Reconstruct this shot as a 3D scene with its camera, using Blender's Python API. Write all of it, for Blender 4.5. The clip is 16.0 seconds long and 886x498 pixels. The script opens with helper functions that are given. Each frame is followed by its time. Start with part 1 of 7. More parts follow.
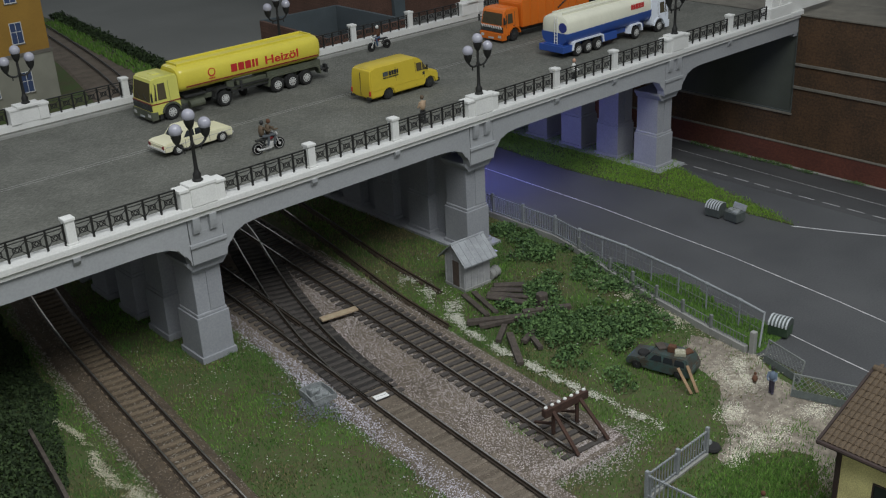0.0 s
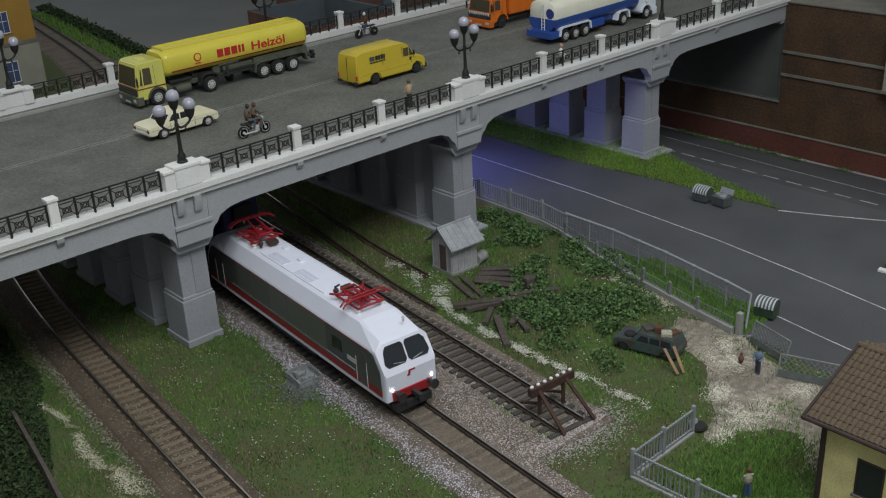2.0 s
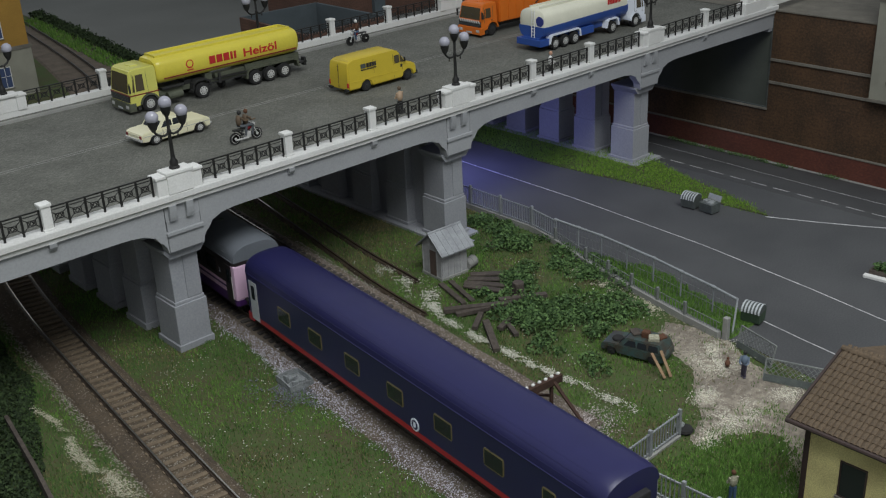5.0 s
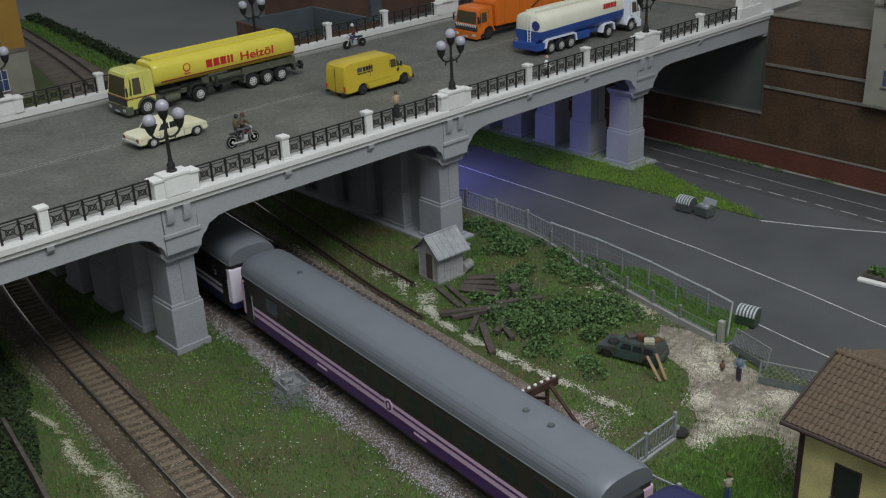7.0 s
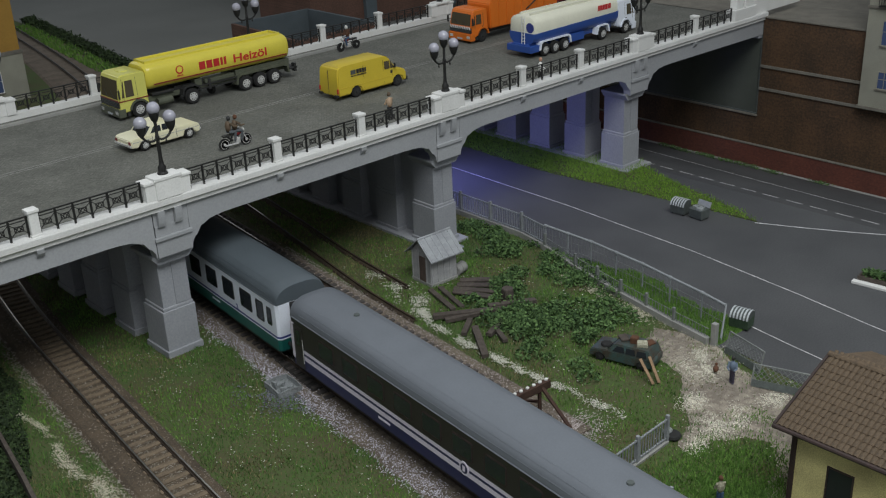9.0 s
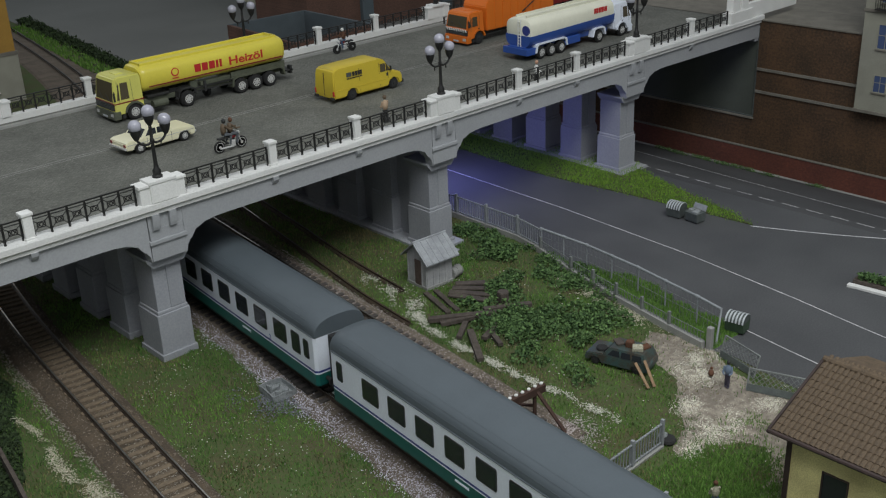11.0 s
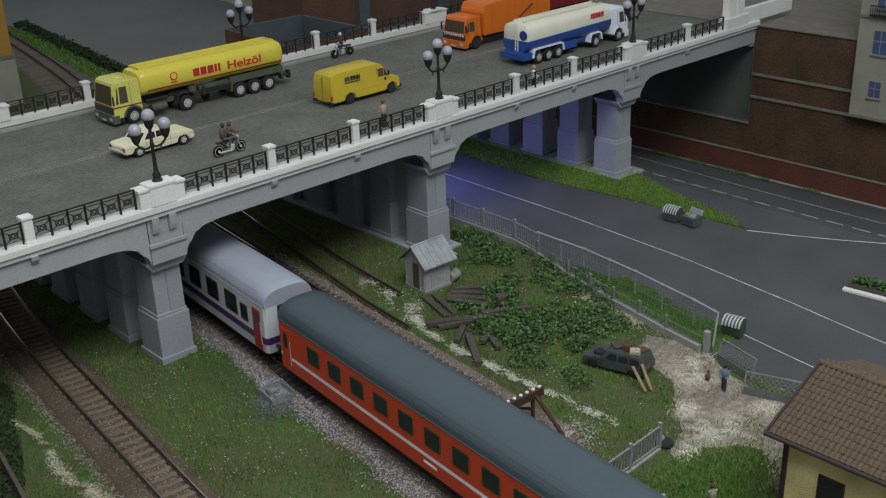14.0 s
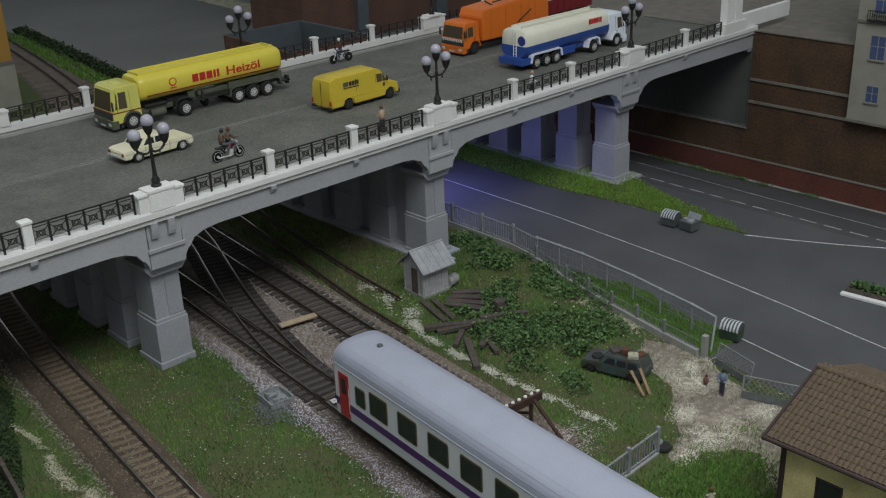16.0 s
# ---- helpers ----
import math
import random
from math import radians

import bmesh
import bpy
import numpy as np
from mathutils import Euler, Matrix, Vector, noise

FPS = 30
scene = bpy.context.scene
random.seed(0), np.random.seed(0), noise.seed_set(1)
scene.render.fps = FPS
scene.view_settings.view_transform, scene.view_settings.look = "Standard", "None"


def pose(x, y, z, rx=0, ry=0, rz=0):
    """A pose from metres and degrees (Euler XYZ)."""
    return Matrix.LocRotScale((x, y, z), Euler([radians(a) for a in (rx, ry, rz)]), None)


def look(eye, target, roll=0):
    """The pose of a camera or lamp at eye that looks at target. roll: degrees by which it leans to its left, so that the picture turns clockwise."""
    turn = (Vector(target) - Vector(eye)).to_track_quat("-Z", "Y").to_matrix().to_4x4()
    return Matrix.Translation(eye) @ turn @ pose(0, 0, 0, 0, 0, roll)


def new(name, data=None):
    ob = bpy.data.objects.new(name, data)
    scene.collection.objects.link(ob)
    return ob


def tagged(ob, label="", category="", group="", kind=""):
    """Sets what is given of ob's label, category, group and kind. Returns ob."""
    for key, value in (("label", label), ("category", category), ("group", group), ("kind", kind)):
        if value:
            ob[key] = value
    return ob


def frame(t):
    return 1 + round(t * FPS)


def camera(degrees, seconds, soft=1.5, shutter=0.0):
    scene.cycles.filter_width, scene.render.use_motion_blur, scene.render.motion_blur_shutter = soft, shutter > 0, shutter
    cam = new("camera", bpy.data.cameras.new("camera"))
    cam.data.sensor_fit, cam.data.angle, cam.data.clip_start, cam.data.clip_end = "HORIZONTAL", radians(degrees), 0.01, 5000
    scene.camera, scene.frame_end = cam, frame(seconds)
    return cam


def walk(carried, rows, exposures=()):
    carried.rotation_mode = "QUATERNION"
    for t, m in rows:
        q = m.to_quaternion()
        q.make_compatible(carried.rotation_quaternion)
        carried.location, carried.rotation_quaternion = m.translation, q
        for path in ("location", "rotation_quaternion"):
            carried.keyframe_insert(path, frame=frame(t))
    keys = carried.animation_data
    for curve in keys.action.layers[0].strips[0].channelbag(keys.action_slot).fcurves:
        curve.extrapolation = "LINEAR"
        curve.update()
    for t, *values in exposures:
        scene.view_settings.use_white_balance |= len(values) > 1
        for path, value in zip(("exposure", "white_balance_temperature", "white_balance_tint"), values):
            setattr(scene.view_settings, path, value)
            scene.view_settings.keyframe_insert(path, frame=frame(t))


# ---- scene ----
cam = camera(45.11, 16.0, 1.2)
PATH = [
    (0, (-0.2520, -0.5077, 0.3185), (0.3471, 0.1793, -0.0927), -2.94),
    (0.5, (-0.2571, -0.5093, 0.3129), (0.3482, 0.1784, -0.0881), -2.88),
    (1, (-0.2566, -0.5111, 0.3100), (0.3491, 0.1755, -0.0920), -2.89),
    (1.5, (-0.2562, -0.5113, 0.3094), (0.3488, 0.1725, -0.0984), -2.78),
    (2, (-0.2517, -0.5113, 0.3092), (0.3527, 0.1699, -0.1040), -2.90),
    (2.5, (-0.2532, -0.5121, 0.3107), (0.3540, 0.1664, -0.1026), -2.88),
    (3, (-0.2548, -0.5131, 0.3100), (0.3541, 0.1661, -0.0997), -2.97),
    (3.5, (-0.2552, -0.5132, 0.3099), (0.3542, 0.1659, -0.0993), -2.85),
    (4, (-0.2545, -0.5142, 0.3106), (0.3557, 0.1637, -0.0993), -2.68),
    (6.5, (-0.2555, -0.5178, 0.3113), (0.3589, 0.1597, -0.0932), -2.58),
    (7, (-0.2563, -0.5177, 0.3116), (0.3595, 0.1583, -0.0933), -2.47),
    (7.5, (-0.2551, -0.5185, 0.3115), (0.3600, 0.1587, -0.0923), -2.58),
    (8, (-0.2547, -0.5188, 0.3117), (0.3604, 0.1585, -0.0920), -2.54),
    (8.5, (-0.2545, -0.5189, 0.3114), (0.3610, 0.1583, -0.0918), -2.52),
    (9, (-0.2524, -0.5186, 0.3108), (0.3651, 0.1570, -0.0923), -2.49),
    (11.5, (-0.2505, -0.5183, 0.3121), (0.3694, 0.1551, -0.0906), -2.33),
    (12, (-0.2498, -0.5184, 0.3122), (0.3706, 0.1543, -0.0910), -2.33),
    (12.5, (-0.2483, -0.5188, 0.3124), (0.3716, 0.1548, -0.0902), -2.48),
    (13, (-0.2508, -0.5192, 0.3124), (0.3708, 0.1542, -0.0877), -2.37),
    (13.5, (-0.2549, -0.5185, 0.3107), (0.3708, 0.1535, -0.0856), -2.27),
    (14, (-0.2541, -0.5190, 0.3132), (0.3702, 0.1525, -0.0861), -2.16),
    (14.5, (-0.2515, -0.5195, 0.3132), (0.3720, 0.1524, -0.0866), -2.19),
    (15, (-0.2525, -0.5192, 0.3135), (0.3723, 0.1515, -0.0863), -2.08),
    (15.5, (-0.2532, -0.5197, 0.3132), (0.3721, 0.1515, -0.0848), -2.13),
    (16, (-0.2547, -0.5203, 0.3133), (0.3716, 0.1520, -0.0813), -2.20),
]
walk(cam, [(t, look(eye, target, roll)) for t, eye, target, roll in PATH], [(0, -0.03), (1.0, -0.03), (2.0, -0.15), (3.0, -0.20), (3.5, -0.20), (4.1, -0.12), (6.0, -0.03), (14.2, -0.03), (15.2, -0.16), (16, -0.18)])

# ---- world and lamps: an exhibition hall with soft light panels overhead ----
world = bpy.data.worlds.new("hall")
scene.world = world
world.use_nodes = True
world.node_tree.nodes["Background"].inputs[0].default_value = (0.88, 0.94, 1.0, 1)
world.node_tree.nodes["Background"].inputs[1].default_value = 0.325


def area_lamp(name, eye, target, sx, sy, watts, colour):
    data = bpy.data.lights.new(name, "AREA")
    data.shape, data.size, data.size_y, data.energy, data.color = "RECTANGLE", sx, sy, watts, colour
    ob = new(name, data)
    ob.matrix_world = look(eye, target)
    return ob


area_lamp("hall_light", (-0.12, -0.62, 0.98), (-0.08, -0.42, 0.0), 0.8, 0.5, 10.4, (0.955, 0.985, 0.985))
area_lamp("hall_light", (0.10, 2.7, 1.35), (0.0, 0.3, 0.1), 1.0, 0.4, 2.0, (0.965, 0.985, 1.0))
area_lamp("blue_underpass_light", (0.330, 0.118, 0.060), (0.345, 0.07, 0.0), 0.03, 0.03, 0.072, (0.32, 0.34, 1.0))

# ---- materials ----
MM = 0.001


def mat(name, a, b=None, size=6.0, rough=0.6, metal=0.0, bump=0.3, fine=0.6, depth=0.15, detail=6, spots=None):
    """A worn surface: two colours mixed by a broad and a fine grain, both in millimetres."""
    m = bpy.data.materials.new(name)
    m.use_nodes = True
    nt = m.node_tree
    bsdf = nt.nodes["Principled BSDF"]
    b = b or tuple(c * 0.82 for c in a)
    co = nt.nodes.new("ShaderNodeTexCoord")
    big, small = nt.nodes.new("ShaderNodeTexNoise"), nt.nodes.new("ShaderNodeTexNoise")
    big.inputs["Scale"].default_value, small.inputs["Scale"].default_value = 1000 / size, 1000 / fine
    big.inputs["Detail"].default_value = detail
    for n in (big, small):
        nt.links.new(co.outputs["Object"], n.inputs["Vector"])
    add = nt.nodes.new("ShaderNodeMath")
    add.operation = "ADD"
    half = nt.nodes.new("ShaderNodeMath")
    half.operation = "MULTIPLY"
    half.inputs[1].default_value = 0.5
    nt.links.new(big.outputs["Fac"], add.inputs[0])
    nt.links.new(small.outputs["Fac"], add.inputs[1])
    nt.links.new(add.outputs[0], half.inputs[0])
    ramp = nt.nodes.new("ShaderNodeValToRGB")
    ramp.color_ramp.elements[0].position, ramp.color_ramp.elements[1].position = 0.38, 0.62
    ramp.color_ramp.elements[0].color, ramp.color_ramp.elements[1].color = (*b, 1), (*a, 1)
    nt.links.new(half.outputs[0], ramp.inputs[0])
    info = nt.nodes.new("ShaderNodeObjectInfo")
    vary = nt.nodes.new("ShaderNodeHueSaturation")
    span = nt.nodes.new("ShaderNodeMapRange")
    span.inputs["To Min"].default_value, span.inputs["To Max"].default_value = 0.93, 1.07
    nt.links.new(info.outputs["Random"], span.inputs["Value"])
    nt.links.new(span.outputs[0], vary.inputs["Value"])
    nt.links.new(ramp.outputs[0], vary.inputs["Color"])
    nt.links.new(vary.outputs[0], bsdf.inputs["Base Color"])
    bsdf.inputs["Roughness"].default_value, bsdf.inputs["Metallic"].default_value = rough, metal
    if bump:
        bp = nt.nodes.new("ShaderNodeBump")
        bp.inputs["Strength"].default_value, bp.inputs["Distance"].default_value = bump, depth * MM
        nt.links.new(half.outputs[0], bp.inputs["Height"])
        nt.links.new(bp.outputs[0], bsdf.inputs["Normal"])
    return m


def stuff_mat(name, a, b, rough=0.9):
    """For scattered bits: each island its own shade between two colours."""
    m = bpy.data.materials.new(name)
    m.use_nodes = True
    nt = m.node_tree
    geo, ramp = nt.nodes.new("ShaderNodeNewGeometry"), nt.nodes.new("ShaderNodeValToRGB")
    ramp.color_ramp.elements[0].color, ramp.color_ramp.elements[1].color = (*a, 1), (*b, 1)
    nt.links.new(geo.outputs["Random Per Island"], ramp.inputs[0])
    nt.links.new(ramp.outputs[0], nt.nodes["Principled BSDF"].inputs["Base Color"])
    nt.nodes["Principled BSDF"].inputs["Roughness"].default_value = rough
    return m


def brick_mat(name, a, b, mortar, w=2.6, h=0.95, axis="YZ"):
    m = mat(name, a, b, 30, 0.85, 0, 0.2, 2)
    nt = m.node_tree
    bsdf = nt.nodes["Principled BSDF"]
    base = bsdf.inputs["Base Color"].links[0].from_socket
    co = nt.nodes.new("ShaderNodeTexCoord")
    sep, com = nt.nodes.new("ShaderNodeSeparateXYZ"), nt.nodes.new("ShaderNodeCombineXYZ")
    nt.links.new(co.outputs["Object"], sep.inputs[0])
    nt.links.new(sep.outputs[axis[0]], com.inputs[0])
    nt.links.new(sep.outputs[axis[1]], com.inputs[1])
    br = nt.nodes.new("ShaderNodeTexBrick")
    nt.links.new(com.outputs[0], br.inputs["Vector"])
    br.inputs["Scale"].default_value = 1000
    br.inputs["Brick Width"].default_value, br.inputs["Row Height"].default_value = w, h
    br.inputs["Mortar Size"].default_value = 0.09
    br.inputs["Color1"].default_value, br.inputs["Color2"].default_value, br.inputs["Mortar"].default_value = (0.75, 0.75, 0.75, 1), (1, 1, 1, 1), (*mortar, 1)
    mul = nt.nodes.new("ShaderNodeMixRGB")
    mul.blend_type = "MULTIPLY"
    mul.inputs[0].default_value = 1
    nt.links.new(base, mul.inputs[1])
    nt.links.new(br.outputs["Color"], mul.inputs[2])
    nt.links.new(mul.outputs[0], bsdf.inputs["Base Color"])
    return m


def paint(name, c, rough=0.35, metal=0.0, dirt=0.9):
    return mat(name, c, tuple(x * dirt for x in c), 14, rough, metal, 0.05, 0.8, 0.05)


def glow(name, c, strength):
    m = paint(name, c)
    b = m.node_tree.nodes["Principled BSDF"]
    b.inputs["Emission Color"].default_value, b.inputs["Emission Strength"].default_value = (*c, 1), strength
    return m


def glass(name, c=(0.02, 0.025, 0.03), rough=0.08):
    m = paint(name, c, rough)
    return m


M = dict(
    concrete=mat("concrete_grey", (0.36, 0.37, 0.385), (0.31, 0.32, 0.335), 40, 0.75, 0, 0.15, 1.2),
    pier=mat("pier_grey", (0.33, 0.34, 0.365), (0.27, 0.28, 0.305), 30, 0.75, 0, 0.15, 1.2),
    white=mat("white_paint", (0.76, 0.76, 0.74), (0.66, 0.66, 0.64), 18, 0.6, 0, 0.1, 1.0),
    iron=mat("black_iron", (0.030, 0.030, 0.028), (0.015, 0.015, 0.015), 5, 0.5, 0.3, 0.1),
    deck=brick_mat("deck_setts", (0.192, 0.194, 0.170), (0.118, 0.120, 0.104), (0.48, 0.48, 0.48), 2.5, 1.6, "XY"),
    kerb=mat("kerb_stone", (0.33, 0.33, 0.31), (0.25, 0.25, 0.24), 15, 0.85),
    asphalt=mat("asphalt", (0.092, 0.094, 0.098), (0.060, 0.062, 0.066), 60, 0.72, 0, 0.4, 1.0, 0.12),
    asphalt_pale=mat("pale_asphalt", (0.175, 0.180, 0.170), (0.135, 0.140, 0.132), 150, 0.85, 0, 0.2, 2.0, 0.1),
    line=mat("road_paint", (0.66, 0.66, 0.67), (0.30, 0.30, 0.31), 9, 0.8, 0, 0, 1.2),
    soil=mat("soil", (0.085, 0.065, 0.045), (0.045, 0.038, 0.027), 14, 0.95, 0, 0.8, 1.5, 0.5),
    bed=mat("track_bed", (0.180, 0.146, 0.114), (0.095, 0.076, 0.058), 16, 0.95, 0, 0.9, 0.9, 0.4),
    bed_dark=mat("oily_track_bed", (0.044, 0.039, 0.036), (0.020, 0.018, 0.017), 12, 0.9, 0, 0.9, 0.9, 0.4),
    turf=mat("turf", (0.055, 0.100, 0.022), (0.078, 0.066, 0.034), 26, 0.95, 0, 0.9, 1.4, 0.5),
    rail=mat("rusty_rail", (0.082, 0.062, 0.047), (0.042, 0.032, 0.025), 6, 0.6, 0.4, 0.2),
    railtop=mat("worn_rail_head", (0.60, 0.58, 0.55), (0.42, 0.40, 0.37), 10, 0.2, 0.85, 0.05),
    sleeper=mat("sleeper_wood", (0.190, 0.156, 0.122), (0.105, 0.086, 0.066), 4, 0.9, 0, 0.5, 0.5),
    sleeper_dark=mat("tarred_sleeper", (0.082, 0.072, 0.066), (0.044, 0.038, 0.035), 4, 0.85, 0, 0.5, 0.5),
    timber=mat("old_timber", (0.10, 0.082, 0.068), (0.050, 0.040, 0.034), 3, 0.9, 0, 0.6, 0.5),
    pine=mat("pale_timber", (0.46, 0.37, 0.25), (0.32, 0.24, 0.16), 5, 0.8, 0, 0.3, 0.6),
    shed=mat("weathered_boards", (0.44, 0.44, 0.445), (0.30, 0.30, 0.31), 5, 0.8, 0, 0.4, 0.6),
    tin=mat("tin_roof", (0.42, 0.44, 0.46), (0.28, 0.29, 0.31), 7, 0.5, 0.3, 0.3),
    shed_door=mat("brown_door", (0.13, 0.09, 0.075), (0.08, 0.06, 0.05), 4, 0.85),
    fence=mat("fence_grey", (0.23, 0.245, 0.235), (0.15, 0.16, 0.155), 8, 0.8),
    pale_fence=mat("pale_fence", (0.32, 0.34, 0.355), (0.23, 0.245, 0.26), 8, 0.7),
    zinc=mat("zinc", (0.48, 0.50, 0.50), (0.34, 0.36, 0.36), 4, 0.45, 0.5, 0.2),
    bin=mat("bin_dark", (0.10, 0.115, 0.11), (0.06, 0.07, 0.068), 5, 0.6),
    bin_green=mat("bin_green", (0.06, 0.10, 0.06), (0.035, 0.06, 0.035), 5, 0.6),
    brick=brick_mat("brown_brick", (0.112, 0.060, 0.030), (0.048, 0.030, 0.017), (1.0, 0.97, 0.80), 3.0, 1.25),
    redbrick=brick_mat("red_brick", (0.165, 0.052, 0.034), (0.110, 0.037, 0.026), (0.80, 0.76, 0.72)),
    farbrick=brick_mat("far_brick", (0.16, 0.085, 0.062), (0.10, 0.055, 0.040), (0.9, 0.88, 0.85), axis="XZ"),
    stone=mat("stone_band", (0.20, 0.185, 0.155), (0.13, 0.12, 0.10), 12, 0.85),
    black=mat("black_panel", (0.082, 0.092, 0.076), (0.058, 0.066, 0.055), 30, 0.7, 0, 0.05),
    plaster=mat("cream_plaster", (0.30, 0.295, 0.24), (0.235, 0.23, 0.19), 20, 0.85),
    ochre=mat("ochre_plaster", (0.42, 0.24, 0.045), (0.32, 0.18, 0.035), 25, 0.85),
    yellow_wall=mat("yellow_plaster", (0.74, 0.67, 0.31), (0.44, 0.38, 0.18), 16, 0.85, 0, 0.2),
    slate=mat("blue_grey_panel", (0.10, 0.125, 0.14), (0.075, 0.095, 0.105), 25, 0.7),
    backdrop=mat("grey_backdrop", (0.26, 0.29, 0.31), (0.21, 0.24, 0.255), 200, 0.9, 0, 0),
    tile=mat("roof_tile", (0.142, 0.100, 0.062), (0.072, 0.052, 0.034), 5, 0.85, 0, 0.5, 0.6),
    fascia=mat("dark_fascia", (0.050, 0.030, 0.026), (0.030, 0.020, 0.018), 5, 0.7),
    glass=glass("dark_glass"),
    pane=glass("window_pane", (0.07, 0.10, 0.20), 0.2),
    globe=mat("opal_globe", (0.40, 0.40, 0.46), (0.34, 0.34, 0.40), 10, 0.12, 0, 0),
    tyre=mat("tyre", (0.022, 0.022, 0.022), (0.012, 0.012, 0.012), 3, 0.8),
    rim=mat("wheel_rim", (0.86, 0.86, 0.84), (0.52, 0.52, 0.51), 3, 0.2, 0.35, 0),
    cab_glass=glass("smoky_cab_glass", (0.085, 0.070, 0.042), 0.06),
    olive=mat("olive_grey_chassis", (0.105, 0.115, 0.080), (0.062, 0.068, 0.048), 6, 0.6),
    bed_brown=mat("brown_track_bed", (0.118, 0.088, 0.058), (0.058, 0.044, 0.031), 16, 0.95, 0, 0.9, 0.9, 0.4),
    chassis=mat("dark_chassis", (0.035, 0.036, 0.035), (0.020, 0.020, 0.020), 5, 0.6, 0.1),
    yellow=paint("tanker_yellow", (0.72, 0.62, 0.075), 0.3),
    cab_yellow=paint("cab_yellow", (0.66, 0.64, 0.15), 0.3),
    post=paint("van_yellow", (0.62, 0.47, 0.040), 0.4),
    red=paint("red_paint", (0.52, 0.030, 0.030)),
    darkred=paint("maroon_paint", (0.20, 0.018, 0.022)),
    cream=paint("cream_paint", (0.74, 0.71, 0.50), 0.3),
    ivory=paint("ivory_tank", (0.74, 0.73, 0.60), 0.3),
    blue=paint("blue_paint", (0.030, 0.085, 0.34), 0.35),
    orange=paint("orange_paint", (0.70, 0.170, 0.018), 0.4),
    wreck=mat("wreck_green", (0.052, 0.110, 0.110), (0.070, 0.042, 0.026), 7, 0.5, 0.1, 0.3),
    rust=mat("rust", (0.14, 0.060, 0.030), (0.080, 0.038, 0.022), 4, 0.9, 0, 0.4),
    bumper=mat("rusty_buffer_stop", (0.085, 0.045, 0.032), (0.050, 0.028, 0.022), 4, 0.85, 0.2, 0.3),
    scrap=mat("grey_scrap", (0.36, 0.38, 0.385), (0.17, 0.185, 0.19), 5, 0.6, 0.2, 0.3),
    paper=paint("white_paper", (0.78, 0.78, 0.76), 0.8),
    rubble=mat("pale_rubble", (0.37, 0.33, 0.265), (0.205, 0.176, 0.145), 24, 0.95, 0, 0.6, 4.0, 0.5),
    sand=mat("pale_sand", (0.50, 0.48, 0.38), (0.24, 0.23, 0.16), 10, 0.95, 0, 0.8, 1.2, 0.4),
    skin=paint("figure_skin", (0.50, 0.28, 0.19), 0.6),
    fig_tan=paint("figure_tan_shirt", (0.42, 0.30, 0.20), 0.7),
    fig_brown=paint("figure_brown", (0.115, 0.080, 0.050), 0.7),
    fig_grey=paint("figure_grey_trousers", (0.085, 0.095, 0.105), 0.7),
    fig_shirt=paint("figure_pale_blue", (0.16, 0.21, 0.29), 0.7),
    fig_dark=paint("figure_dark_violet", (0.055, 0.048, 0.075), 0.7),
    old_plank=mat("tan_plank", (0.33, 0.215, 0.125), (0.20, 0.13, 0.075), 5, 0.85, 0, 0.3, 0.6),
    fig_blue=paint("figure_blue", (0.055, 0.10, 0.18), 0.7),
    loco_white=paint("loco_white", (0.74, 0.76, 0.86), 0.35, 0, 0.95),
    loco_grey=paint("loco_grey", (0.075, 0.080, 0.078), 0.4),
    loco_panel=paint("loco_green_grey", (0.115, 0.125, 0.105), 0.45),
    panto=paint("pantograph_red", (0.30, 0.012, 0.020), 0.5),
    brass=paint("brass_window_frame", (0.27, 0.22, 0.10), 0.4, 0.3),
    loco_red=paint("loco_red", (0.30, 0.014, 0.020), 0.4),
    lamp_on=glow("lit_headlight", (1.0, 0.97, 0.9), 5.0),
    navy=paint("navy_paint", (0.020, 0.020, 0.085), 0.35),
    coach_red=paint("coach_red_sill", (0.42, 0.018, 0.028), 0.4),
    roof_grey=paint("coach_roof_grey", (0.150, 0.165, 0.188), 0.40),
    roof_dark=paint("coach_roof_dark", (0.088, 0.106, 0.120), 0.36),
    roof_blue=paint("coach_roof_slate", (0.070, 0.095, 0.112), 0.36),
    roof_light=paint("coach_roof_light", (0.335, 0.355, 0.43), 0.34),
    coach_pale=paint("coach_pale_grey_white", (0.62, 0.64, 0.68), 0.4),
    pink=paint("lilac_paint", (0.76, 0.52, 0.70), 0.4),
    lilac=paint("pale_lilac_paint", (0.80, 0.74, 0.84), 0.4),
    purple=paint("purple_paint", (0.075, 0.022, 0.135), 0.4),
    brownband=paint("dark_brown_band", (0.030, 0.024, 0.026), 0.35),
    coach_white=paint("coach_white", (0.80, 0.845, 0.93), 0.4),
    coach_green=paint("coach_green", (0.010, 0.110, 0.095), 0.4),
    coach_blue=paint("coach_blue_line", (0.035, 0.050, 0.240), 0.4),
    coach_orange=paint("coach_vermilion", (0.60, 0.058, 0.022), 0.4),
    coach_grey=paint("coach_light_grey", (0.50, 0.53, 0.55), 0.4),
    gangway=mat("rubber_gangway", (0.022, 0.022, 0.024), (0.012, 0.012, 0.013), 4, 0.8),
    gold=paint("gilt_window_frame", (0.135, 0.105, 0.050), 0.4, 0.3),
    grit=stuff_mat("ballast_grit", (0.36, 0.35, 0.40), (0.80, 0.78, 0.88)),
    sand_grit=stuff_mat("sandy_grit", (0.36, 0.34, 0.25), (0.60, 0.57, 0.44)),
    grit_tan=stuff_mat("tan_grit", (0.16, 0.14, 0.115), (0.38, 0.345, 0.295)),
